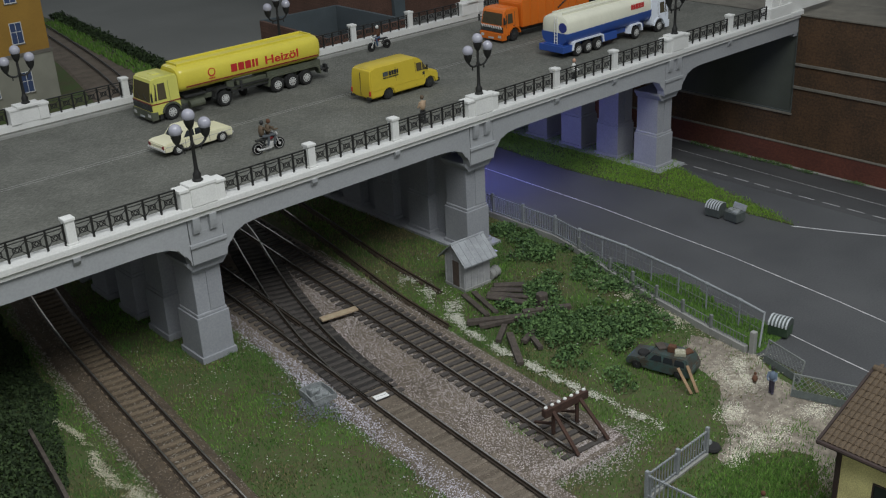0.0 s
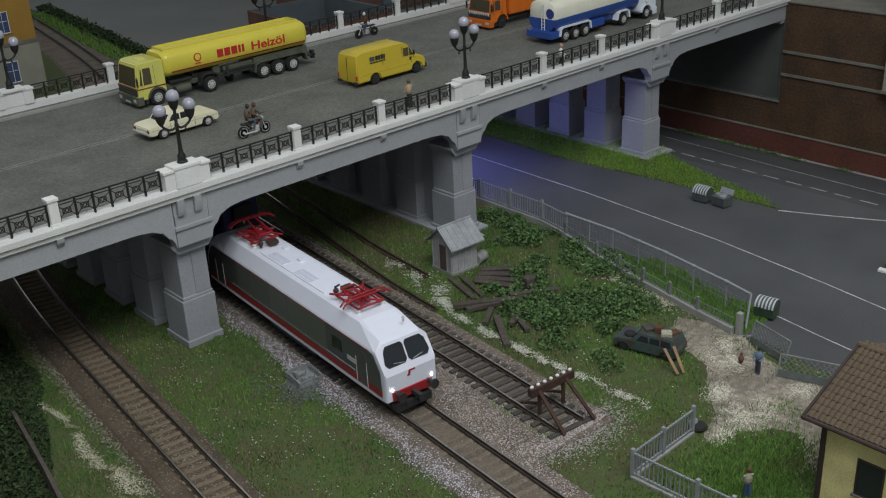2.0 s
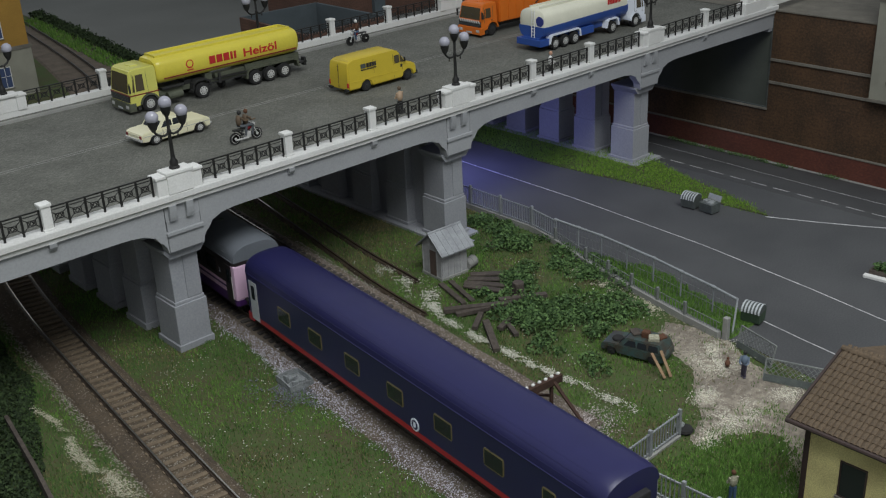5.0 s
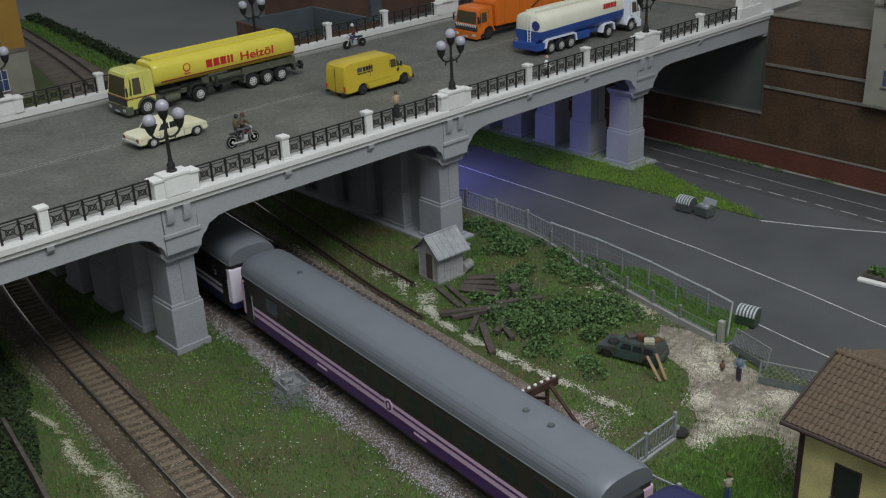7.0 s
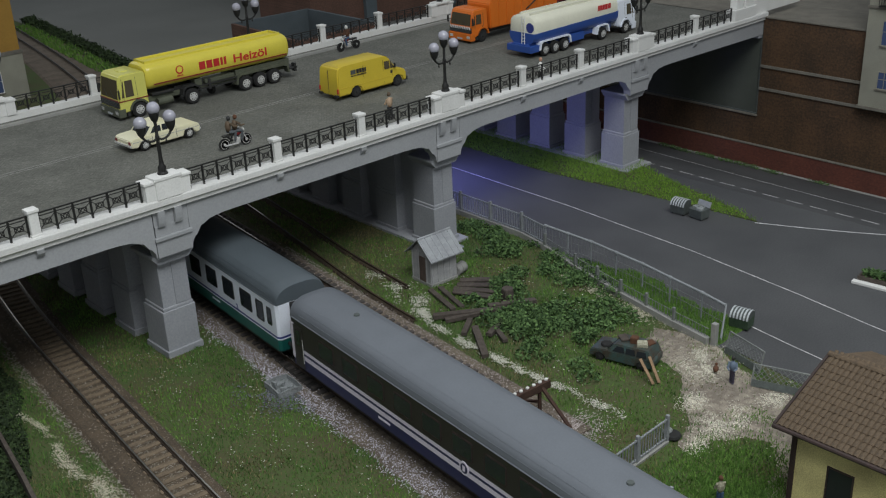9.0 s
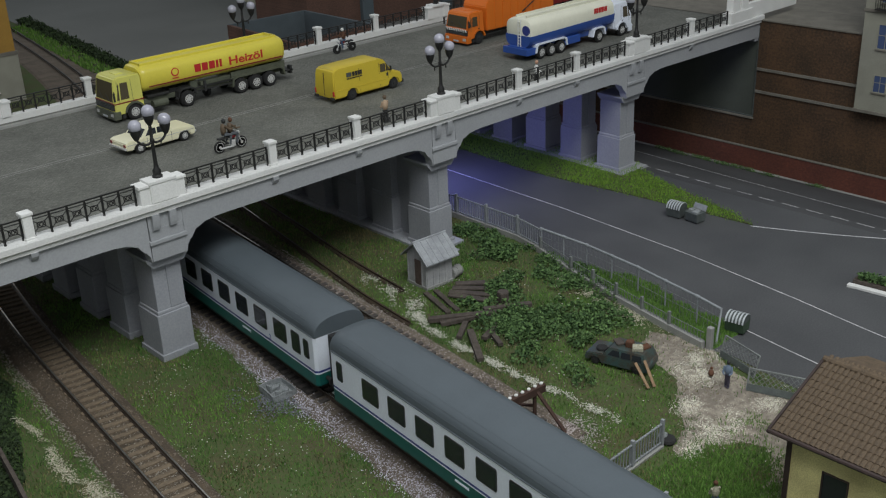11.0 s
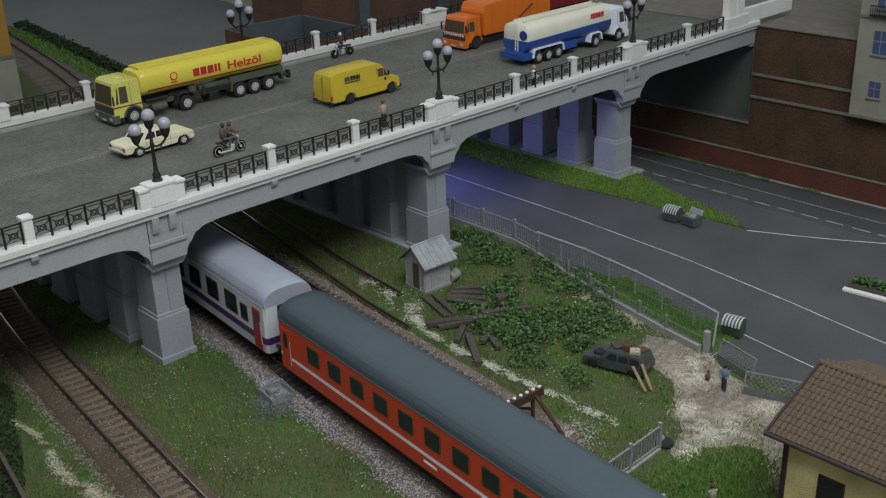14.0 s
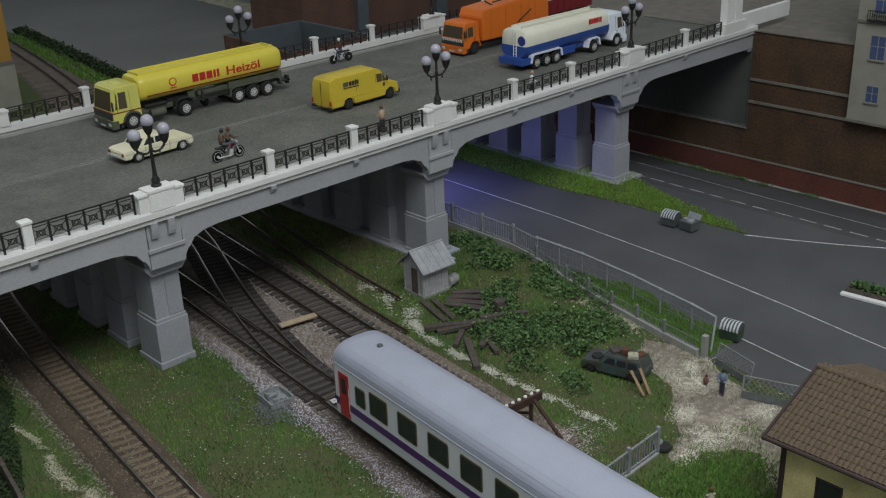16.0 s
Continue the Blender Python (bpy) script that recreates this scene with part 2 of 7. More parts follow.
    grit_pink=stuff_mat("pink_grit", (0.29, 0.245, 0.23), (0.66, 0.60, 0.595)),
    sleeper_brown=mat("brown_sleeper", (0.20, 0.152, 0.102), (0.105, 0.080, 0.055), 4, 0.9, 0, 0.5, 0.5),
    grit_dark=stuff_mat("brown_grit", (0.11, 0.090, 0.070), (0.33, 0.280, 0.225)),
    grit_slate=stuff_mat("slate_grit", (0.055, 0.060, 0.068), (0.20, 0.21, 0.23)),
    blades=stuff_mat("grass_fibre", (0.040, 0.100, 0.020), (0.120, 0.235, 0.045)),
    blades_bright=stuff_mat("bright_grass_fibre", (0.066, 0.160, 0.024), (0.175, 0.325, 0.058)),
    blades_island=stuff_mat("vivid_grass_fibre", (0.088, 0.185, 0.018), (0.215, 0.375, 0.042)),
    chalk=stuff_mat("cream_chalk", (0.66, 0.63, 0.52), (0.92, 0.89, 0.77)),
    oldrail=mat("buried_rail", (0.070, 0.048, 0.030), (0.036, 0.026, 0.018), 8, 0.85, 0.1, 0.4),
    leaves=stuff_mat("weed_leaves", (0.026, 0.062, 0.020), (0.125, 0.220, 0.068)),
    # very dark green: the corner bushes' shade is part of this colour
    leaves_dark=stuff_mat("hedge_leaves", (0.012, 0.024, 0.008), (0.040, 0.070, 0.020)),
    blades_dry=stuff_mat("dry_grass_fibre", (0.105, 0.098, 0.040), (0.27, 0.240, 0.110)),
    speck=stuff_mat("pale_specks", (0.40, 0.40, 0.33), (0.72, 0.71, 0.62)),
)

for n in M["rubble"].node_tree.nodes:
    if n.type == "VALTORGB":
        n.color_ramp.elements[0].position, n.color_ramp.elements[1].position = 0.44, 0.60


# ---- mesh helpers, all in millimetres ----
def box(bm, x0, x1, y0, y1, z0, z1, m=None, bevel=0.0):
    r = bmesh.ops.create_cube(bm, size=1)
    vs = r["verts"]
    for v in vs:
        v.co = Vector(((x0, x1)[v.co.x > 0], (y0, y1)[v.co.y > 0], (z0, z1)[v.co.z > 0]))
    if bevel:
        es = list({e for v in vs for e in v.link_edges})
        out = bmesh.ops.bevel(bm, geom=es, offset=bevel, segments=2, affect="EDGES", profile=0.6)
        vs = list({v for f in out["faces"] for v in f.verts} | {v for v in vs if v.is_valid})
    if m is not None:
        bmesh.ops.transform(bm, matrix=m, verts=vs)
    return vs


def cyl(bm, p, q, r0, r1=None, n=10):
    p, q = Vector(p), Vector(q)
    d = q - p
    m = Matrix.Translation((p + q) / 2) @ d.to_track_quat("Z", "Y").to_matrix().to_4x4()
    return bmesh.ops.create_cone(bm, cap_ends=True, segments=n, radius1=r0, radius2=r0 if r1 is None else r1, depth=d.length, matrix=m)["verts"]


def ball(bm, c, r, sx=1, sy=1, sz=1, n=12):
    return bmesh.ops.create_uvsphere(bm, u_segments=n, v_segments=max(6, n * 2 // 3), radius=r, matrix=Matrix.Translation(c) @ Matrix.Diagonal((sx, sy, sz, 1)))["verts"]


def prism(bm, pts, a, b, axis="y"):
    """A polygon drawn in the two other axes, drawn out from a to b."""
    def at(u, v, w):
        return {"x": (w, u, v), "y": (u, w, v), "z": (u, v, w)}[axis]
    lo, hi = [bm.verts.new(at(u, v, a)) for u, v in pts], [bm.verts.new(at(u, v, b)) for u, v in pts]
    n = len(pts)
    bm.faces.new(lo)
    bm.faces.new(hi[::-1])
    for i in range(n):
        bm.faces.new((lo[i], hi[i], hi[(i + 1) % n], lo[(i + 1) % n]))
    bmesh.ops.recalc_face_normals(bm, faces=bm.faces)
    return lo + hi


def lathe(bm, profile, c=(0, 0, 0), n=14):
    rings = [[bm.verts.new((c[0] + r * math.cos(2 * math.pi * i / n), c[1] + r * math.sin(2 * math.pi * i / n), c[2] + z)) for i in range(n)] for r, z in profile]
    for a, b in zip(rings, rings[1:]):
        for i in range(n):
            bm.faces.new((a[i], a[(i + 1) % n], b[(i + 1) % n], b[i]))
    bm.faces.new(rings[0][::-1])
    bm.faces.new(rings[-1])


def mesh_of(name, bm, material, smooth=False):
    bmesh.ops.scale(bm, vec=(MM, MM, MM), verts=bm.verts)
    me = bpy.data.meshes.new(name)
    bm.to_mesh(me)
    bm.free()
    me.materials.append(material)
    if smooth:
        me.polygons.foreach_set("use_smooth", [True] * len(me.polygons))
        me.set_sharp_from_angle(angle=radians(40))
    return me


def part(name, bm, material, parent=None, label="", smooth=False):
    ob = new(name, mesh_of(name, bm, material, smooth))
    if parent:
        ob.parent = parent
    return tagged(ob, label)


def again(ob, parent, m=None):
    """Another piece on the same mesh."""
    o = new(ob.name.split(".")[0], ob.data)
    o.parent = parent
    if m is not None:
        o.matrix_basis = m
    if ob.get("label"):
        o["label"] = ob["label"]
    return o


def at(x, y, z=0.0, rz=0.0, rx=0.0, ry=0.0):
    return pose(x * MM, y * MM, z * MM, rx, ry, rz)


def thing(name, label, category, m=None, group="", kind=""):
    ob = new(name)
    ob.empty_display_size = 0.01
    if m is not None:
        ob.matrix_basis = m
    return tagged(ob, label, category, group, kind)


def quick(name, boxes, material, parent=None, bevel=0.0, label=""):
    bm = bmesh.new()
    for b in boxes:
        box(bm, *b, bevel=bevel)
    return part(name, bm, material, parent, label)


def raw(name, verts, faces, material, parent=None):
    me = bpy.data.meshes.new(name)
    me.from_pydata(verts, [], faces)
    me.materials.append(material)
    ob = new(name, me)
    if parent:
        ob.parent = parent
    return ob


# ---- ground, roads and walls ----
def poly(name, pts, z, material, label, category, kind="structure", under=2.0):
    bm = bmesh.new()
    prism(bm, pts, z - under, z, "z")
    bmesh.ops.triangulate(bm, faces=[f for f in bm.faces if len(f.verts) > 4])
    return tagged(part(name, bm, material), label, category, kind=kind)


quick_ground = quick("ground", [(-2300, 458, -1300, 1725, -80, -0.4), (458, 1950, 331, 1725, -80, -0.4), (700, 1950, -1300, 331, -80, -0.4), (640, 700, -1300, -700.5, -80, -0.6)], M["turf"])
tagged(quick_ground, "short green model turf over brown earth", "ground", kind="structure")
FENCE = [(279, 330), (279, 40), (279, -25), (271, -54), (259, -92), (247, -140), (237, -188), (232, -216)]
poly("road", [*FENCE, (236, -232), (226, -292), (240, -700), (458, -700), (458, 330)], 0.0, M["asphalt"], "grey asphalt road with white lines", "road")
poly("road", [(330, 331), (372, 1000), (420, 1500), (1500, 1500), (1500, 331)], 0.0, M["asphalt_pale"], "grey asphalt road behind the bridge", "road")


def ribbon(pts, w):
    """Left and right edges of a band along a line."""
    out = []
    for i, p in enumerate(pts):
        a, b = Vector(pts[max(i - 1, 0)]), Vector(pts[min(i + 1, len(pts) - 1)])
        d = (b - a).normalized()
        n = Vector((-d.y, d.x)) * w / 2
        out.append((Vector(p) + n, Vector(p) - n))
    return out


def stripe(name, pts, w, z, material, label, category="road marking"):
    bm = bmesh.new()
    rb = ribbon(pts, w)
    up = [(bm.verts.new((*a, z)), bm.verts.new((*b, z))) for a, b in rb]
    dn = [(bm.verts.new((*a, z - 0.3)), bm.verts.new((*b, z - 0.3))) for a, b in rb]
    for i in range(len(up) - 1):
        bm.faces.new((up[i][0], up[i][1], up[i + 1][1], up[i + 1][0]))
        bm.faces.new((up[i][0], up[i + 1][0], dn[i + 1][0], dn[i][0]))
        bm.faces.new((up[i][1], dn[i][1], dn[i + 1][1], up[i + 1][1]))
    bm.normal_update()
    return tagged(part(name, bm, material), label, category, kind="structure")


stripe("road_line", [(352, 240), (351, 121), (347.5, -8), (338, -133), (325.5, -222), (317, -270), (308, -330)], 0.75, 0.12, M["line"], "thin worn white line on the asphalt")
stripe("road_line", [(411, -137), (425, -168), (439, -196), (457, -228)], 1.2, 0.12, M["line"], "thin white line from the grass island")
stripe("road_line", [(268, -222), (263, -252), (259, -280), (256, -310)], 0.7, 0.12, M["line"], "thin worn white line beside the gate")

# past the grass island the road falls away towards the foot of the retaining wall
FALL = 48.5 / 180


def fall(x):
    return -(x - 458) * FALL


bm = bmesh.new()
prism(bm, [(458, 0), (640, fall(640)), (640, fall(640) - 2), (458, -2)], -1300, 330, "y")
tagged(part("road_slope", bm, M["asphalt"]), "grey asphalt lane falling towards the brick wall", "road", kind="structure")


def slope_stripe(name, pts, w, label):
    bm = bmesh.new()
    rb = ribbon(pts, w)
    up = [[bm.verts.new((q.x, q.y, fall(q.x) + 0.14)) for q in ab] for ab in rb]
    dn = [[bm.verts.new((q.x, q.y, fall(q.x) - 0.2)) for q in ab] for ab in rb]
    for k in range(len(up) - 1):
        bm.faces.new((up[k][0], up[k][1], up[k + 1][1], up[k + 1][0]))
        bm.faces.new((up[k][0], up[k + 1][0], dn[k + 1][0], dn[k][0]))
        bm.faces.new((up[k][1], dn[k][1], dn[k + 1][1], up[k + 1][1]))
    bm.normal_update()
    return tagged(part(name, bm, M["line"]), label, "road marking", kind="structure")


slope_stripe("road_line", [(572, 160), (564.4, 81), (557, 10), (550, -54), (545, -127), (542, -260)], 1.1, "faint white edge line by the brick wall")
slope_stripe("road_line", [(458.5, -228), (490, -242), (530, -260)], 1.2, "thin white line from the grass island")
for i in range(20):
    y = 23 - i * 20.85
    slope_stripe("road_dash", [(487.5 - i * 1.1 if i < 6 else 481, y), (486.6 - i * 1.0 if i < 6 else 480.8, y - 14.2)], 2.3, "short white dash on the asphalt")

GRASS_ISLAND = [(396, 300), (398, 155), (394, 69), (398, 20), (404, -25), (410, -90), (413, -138), (424, -110), (434, -75), (447, -28), (458, 2), (468, 8), (470, 300)]
poly("grass_island", GRASS_ISLAND, 0.8, M["turf"], "bright green grass island beside the road", "grass")

# tall brick retaining wall with a red base, and the dark panel under the bridge
RED, LOW = -25.0, -50.0
wall = thing("wall_tall", "tall brown brick retaining wall with two pale bands", "wall", kind="structure")
quick("brickwork", [(638, 700, -700, 1.0, RED, 97), (638, 700, 1.0, 330, RED, 4.0)], M["brick"], wall)
quick("base", [(635.6, 700, -700, 330, LOW - 4, RED - 1.2)], M["redbrick"], wall, 0, "red brick base course")
quick("coping", [(634.9, 639, -700, 330, RED - 1.2, RED)], M["stone"], wall, 0.25, "thin pale coping of the base")
quick("band", [(636.4, 638, -700, 0.5, 29.0, 31.6)], M["stone"], wall, 0.3, "pale stone band")
quick("band", [(636.4, 638, -700, 0.5, 50.6, 53.2)], M["stone"], wall, 0.3, "pale stone band")
quick("sill", [(636.6, 640, 0.5, 330, 2.6, 4.2)], M["stone"], wall, 0.2, "worn stone sill under the dark panel")
quick("cap", [(636.8, 700, -700, 0, 97, 98.5)], M["stone"], wall, 0.3, "pale stone cap")
quick("gutter_strip", [(632.5, 636, -700, 330, LOW - 3, fall(634) + 0.9)], M["kerb"], wall, 0.2, "pale gutter strip at the wall's foot")
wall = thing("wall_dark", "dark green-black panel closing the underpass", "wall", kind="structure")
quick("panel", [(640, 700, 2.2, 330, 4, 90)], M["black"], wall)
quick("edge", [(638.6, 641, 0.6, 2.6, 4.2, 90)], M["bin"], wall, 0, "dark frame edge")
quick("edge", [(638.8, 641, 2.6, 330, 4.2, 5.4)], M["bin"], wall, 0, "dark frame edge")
quick("abutment", [(633, 640, 2.6, 9, 78, 95.2)], M["pier"], wall, 0.3, "grey abutment block under the bridge end")
quick("terrace", [(638.2, 1200, -480, 330, 94, 96)], M["stone"])
tagged(bpy.data.objects["terrace"], "pale stone terrace above the brick wall", "terrace", kind="structure")


# ---- windows and houses ----
def window(parent, m, w, h, frame_mat, pane_mat, bars=True, sill=True):
    """A window in local x (width) and z, looking along -y."""
    t = 0.7
    f = bmesh.new()
    loops = []
    for y, k in ((-0.5, t), (-0.5, 0), (0.6, 0), (0.6, t)):
        loops.append([f.verts.new(p) for p in ((-w / 2 - k, y, -k), (w / 2 + k, y, -k), (w / 2 + k, y, h + k), (-w / 2 - k, y, h + k))])
    for a, b in zip(loops, loops[1:] + loops[:1]):
        for i in range(4):
            f.faces.new((a[i], a[(i + 1) % 4], b[(i + 1) % 4], b[i]))
    bmesh.ops.recalc_face_normals(f, faces=f.faces)
    win = part("window", f, frame_mat, parent)
    if bars:
        quick("glazing_bar", [(-0.25, 0.25, -0.3, 0.34, 0, h)], frame_mat, win)
        quick("glazing_bar", [(-w / 2, w / 2, -0.25, 0.32, h * 0.55, h * 0.55 + 0.5)], frame_mat, win)
    win.matrix_basis = m
    quick("pane", [(-w / 2, w / 2, -0.15, 0.3, 0, h)], pane_mat, win)
    if sill:
        quick("sill", [(-w / 2 - 1.4, w / 2 + 1.4, -1.4, 0.3, -t - 1.0, -t)], M["stone"], win)
    return win


house = thing("apartment_building", "cream plastered building with blue-paned windows above the wall", "building", at(0, 0))
quick("wall", [(631, 700, -300, -101, 33, 260)], M["plaster"], house)
quick("plinth", [(629.6, 638, -301, -99.8, 31.4, 34)], M["stone"], house, 0.3, "pale stone plinth")
quick("cornice", [(629.8, 702, -301, -100, 119, 121)], M["stone"], house, 0.3)
for y in (-121.5, -148, -175):
    for z in (51.5, 89, 128, 165):
        window(house, at(631, y, z, -90), 10.5 if z < 60 else 12.5, 14 if z < 60 else 20, M["plaster"], M["pane"])
quick("string_course", [(630.2, 631, -300, -101, 119.5, 121.5)], M["stone"], house, 0.2)
balcony = quick("balcony", [(626.5, 631, -131, -111, 121.5, 122.5)], M["iron"], house, 0, "black iron balcony")
quick("handrail", [(626.6, 627.4, -131, -111, 130, 130.8)], M["iron"], balcony)
bm = bmesh.new()
cyl(bm, (627, 0, 122.5), (627, 0, 130), 0.3, n=6)
bar = part("baluster", bm, M["iron"], balcony)
bar.matrix_basis = at(0, -131)
for i in range(1, 11):
    again(bar, balcony, at(0, -131 + i * 2))

house = thing("ochre_house", "ochre house with a white ground floor behind the bridge", "house", at(0, 0))
quick("wall", [(40, 205, 664, 800, 52, 210)], M["ochre"], house)
quick("ground_floor", [(39, 206.5, 662.5, 801, -1, 52)], M["plaster"], house, 0, "white plastered ground floor")
quick("string_course", [(38, 207.5, 661.5, 802, 51, 55)], M["stone"], house, 0.4)
for x in (62, 98, 134, 172):
    for z in (12, 66, 110, 154):
        window(house, at(x, 662.4 if z < 50 else 664, z), 12, 22, M["white"], M["pane"])

pit = thing("loading_ramp", "brick and blue-grey walled pit beside the far parapet", "ramp", at(0, 0))
RIM = [(431, 583), (539, 578), (538, 445), (422, 439)]
for k, (a, b) in enumerate(zip(RIM, RIM[1:] + RIM[:1])):
    d = Vector((b[0] - a[0], b[1] - a[1])).normalized() * 2
    n = Vector((-d.y, d.x))
    bm = bmesh.new()
    prism(bm, [(a[0] - n.x, a[1] - n.y), (b[0] - n.x, b[1] - n.y), (b[0] + n.x, b[1] + n.y), (a[0] + n.x, a[1] + n.y)], -1, 55 - 0.1 * k, "z")
    part("wall", bm, M["farbrick"] if k > 1 else M["slate"], pit, "brick outer wall" if k > 1 else "blue-grey panel wall")
bm = bmesh.new()
prism(bm, [(x * 0.97 + 0.03 * RIM[2][0], y) for x, y in RIM], -0.3, 0.5, "z")
part("floor", bm, M["redbrick"], pit, "dark red floor of the pit")
hall = thing("warehouse", "brown brick warehouse with grey pilasters", "building", at(0, 0))
quick("wall", [(588, 1300, 640, 760, -1, 260)], M["farbrick"], hall)
for xa, xb in ((678, 697), (827, 848)):
    quick("pilaster", [(xa, xb, 633.5, 640, -1, 260)], M["slate"], hall, 0.4, "grey pilaster")
hall = thing("pale_hall", "pale grey hall beside the far road", "building", at(0, 0))
bm = bmesh.new()
prism(bm, [(732, 842), (758, 1359), (958, 1359), (932, 842)], -1, 190, "z")
part("wall", bm, M["backdrop"], hall)
poly("pavement", [(711, 1143), (686, 868), (726, 835), (752, 1083)], 1.2, M["sand"], "pale sandy pavement before the hall", "pavement")
bd = thing("backdrop", "plain grey backdrop of the exhibition hall", "backdrop", kind="structure")
quick("panel", [(-1600, 1940, 1700, 1720, -20, 420)], M["backdrop"], bd)
quick("panel", [(1920, 1940, -1200, 1700, -20, 420)], M["backdrop"], bd)

# red-yellow coach parked behind the ochre house
bus = thing("parked_bus", "pale bus with a red stripe parked far off", "bus", at(235, 1010, 0, 80))
bm = bmesh.new()
box(bm, -60, 60, -14, 14, 4, 36, bevel=2)
part("body", bm, M["cream"], bus)
quick("stripe", [(-60.3, 60.3, -14.3, 14.3, 12, 17)], M["darkred"], bus)
for i in range(6):
    quick("window", [(-55 + i * 18.6, -38.5 + i * 18.6, -14.2, 14.2, 22, 31)], M["glass"], bus)
for x in (-38, 38):
    bm = bmesh.new()
    cyl(bm, (x, -14.4, 5), (x, 14.4, 5), 5, n=14)
    part("wheel", bm, M["tyre"], bus)

# ---- bridge ----
S = 218.2
bridge = thing("bridge", "grey concrete road bridge with white parapets", "bridge", kind="structure")
X0, X1, W = -330, 640, 241
quick("deck_slab", [(X0, X1, 9.2, W - 10.2, 88, 95.4)], M["concrete"], bridge)
quick("roadway", [(X0, X1, 8, 231, 95.4, 96)], M["deck"], bridge, 0, "grey paved roadway")
bm = bmesh.new()
box(bm, X0, X1, 231, 233.5, 95.4, 98.2, bevel=0.5)
part("kerb", bm, M["kerb"], bridge, "pale kerb edge")
quick("sidewalk", [(X0, X1, 233.5, 240, 95.4, 98)], M["deck"], bridge)
for y in (128, 131.5):
    quick("lane_line", [(X0, X1, y, y + 0.5, 96, 96.06)], M["kerb"], bridge, 0, "faint worn lane line")


def ledge(y0, y1):
    bm = bmesh.new()
    s = -1 if y0 < 100 else 1
    a, b = (y0, y1) if s < 0 else (y1, y0)
    prism(bm, [(a, 101.5), (a + 0.4 * -s, 102.4), (b, 102.4), (b, 95.2), (a + 1.6 * -s, 95.2), (a + 1.6 * -s, 97.2), (a, 98.4)], X0, X1, "x")
    part("ledge", bm, M["white"], bridge, "white parapet ledge")


ledge(-1.5, 8)
ledge(238, 246)


def girder(y0, y1, front):
    for k in range(-1, 3):
        a, b = k * S + 26, (k + 1) * S + 3.5
        if k == 2:
            b = 640
        top, low, pts = 95.2, 82, []
        pts += [(a, top), (b, top)]
        curve = [(0, 66), (1.0, 70.5), (3.0, 73.5), (4.2, 74.0), (7.5, 78.6), (9.0, 79.0), (14, 81.2), (22, 82.2), (30, 82.4)]
        right = [(b - u, z) for u, z in curve] if k < 2 else [(b, 81)]
        left = [(a + u, z) for u, z in curve]
        pts += right + left[::-1]
        bm = bmesh.new()
        prism(bm, pts, y0, y1, "y")
        part("girder", bm, M["concrete"] if front else M["pier"], bridge)


girder(2, 9, True)
for y in (56, 98, 140, 182):
    girder(y, y + 6, False)
girder(231, 238, False)


def bracket(x, y, z=95.2):
    bm = bmesh.new()
    prism(bm, [(0, 0), (0, -4.8), (-1.2, -4.2), (-2.4, -2.2), (-2.6, 0)], x - 2, x + 2, "x")
    bmesh.ops.translate(bm, verts=bm.verts, vec=(0, y, z))
    part("bracket", bm, M["concrete"], bridge)


PED = [k * S for k in (-1, 0, 1, 2)]
POSTS = [k * S + o for k in (-1, 0, 1, 2) for o in (87.4, 153.1) if k * S + o < 560]
for x in POSTS:
    bracket(x + 3.2, 2)


def post_piece(x, y):
    bm = bmesh.new()
    box(bm, x + 0.6, x + 5.8, y, y + 5.2, 102.2, 116.0, bevel=0.3)
    box(bm, x, x + 6.4, y - 0.6, y + 5.8, 115.6, 117.4, bevel=0.4)
    box(bm, x + 0.2, x + 6.2, y - 0.4, y + 5.6, 102.2, 103.6, bevel=0.2)
    return part("parapet_post", bm, M["white"], bridge, "white parapet post")


def pedestal(x, y, face):
    bm = bmesh.new()
    box(bm, x + 0.8, x + 7.8, y, y + 8, 102.2, 112.4, bevel=0.3)
    box(bm, x + 22, x + 29, y, y + 8, 102.2, 112.4, bevel=0.3)
    box(bm, x, x + 8.4, y - 0.6, y + 8.6, 112.0, 113.8, bevel=0.4)
    box(bm, x + 21.4, x + 29.8, y - 0.6, y + 8.6, 112.0, 113.8, bevel=0.4)
    box(bm, x + 7, x + 23, y - 0.7 if face < 0 else y + 0.7, y + (7.3 if face < 0 else 8.7), 102.2, 113.4, bevel=0.3)
    box(bm, x + 6.2, x + 23.8, y - 1.1, y + 9.1, 113.0, 115.2, bevel=0.5)
    return part("pedestal", bm, M["white"], bridge, "white stepped pedestal")


for x in PED:
    pedestal(x, -1, -1)
    pedestal(x, 237, 1)
for x in POSTS:
    post_piece(x, 0)
    post_piece(x, 239)


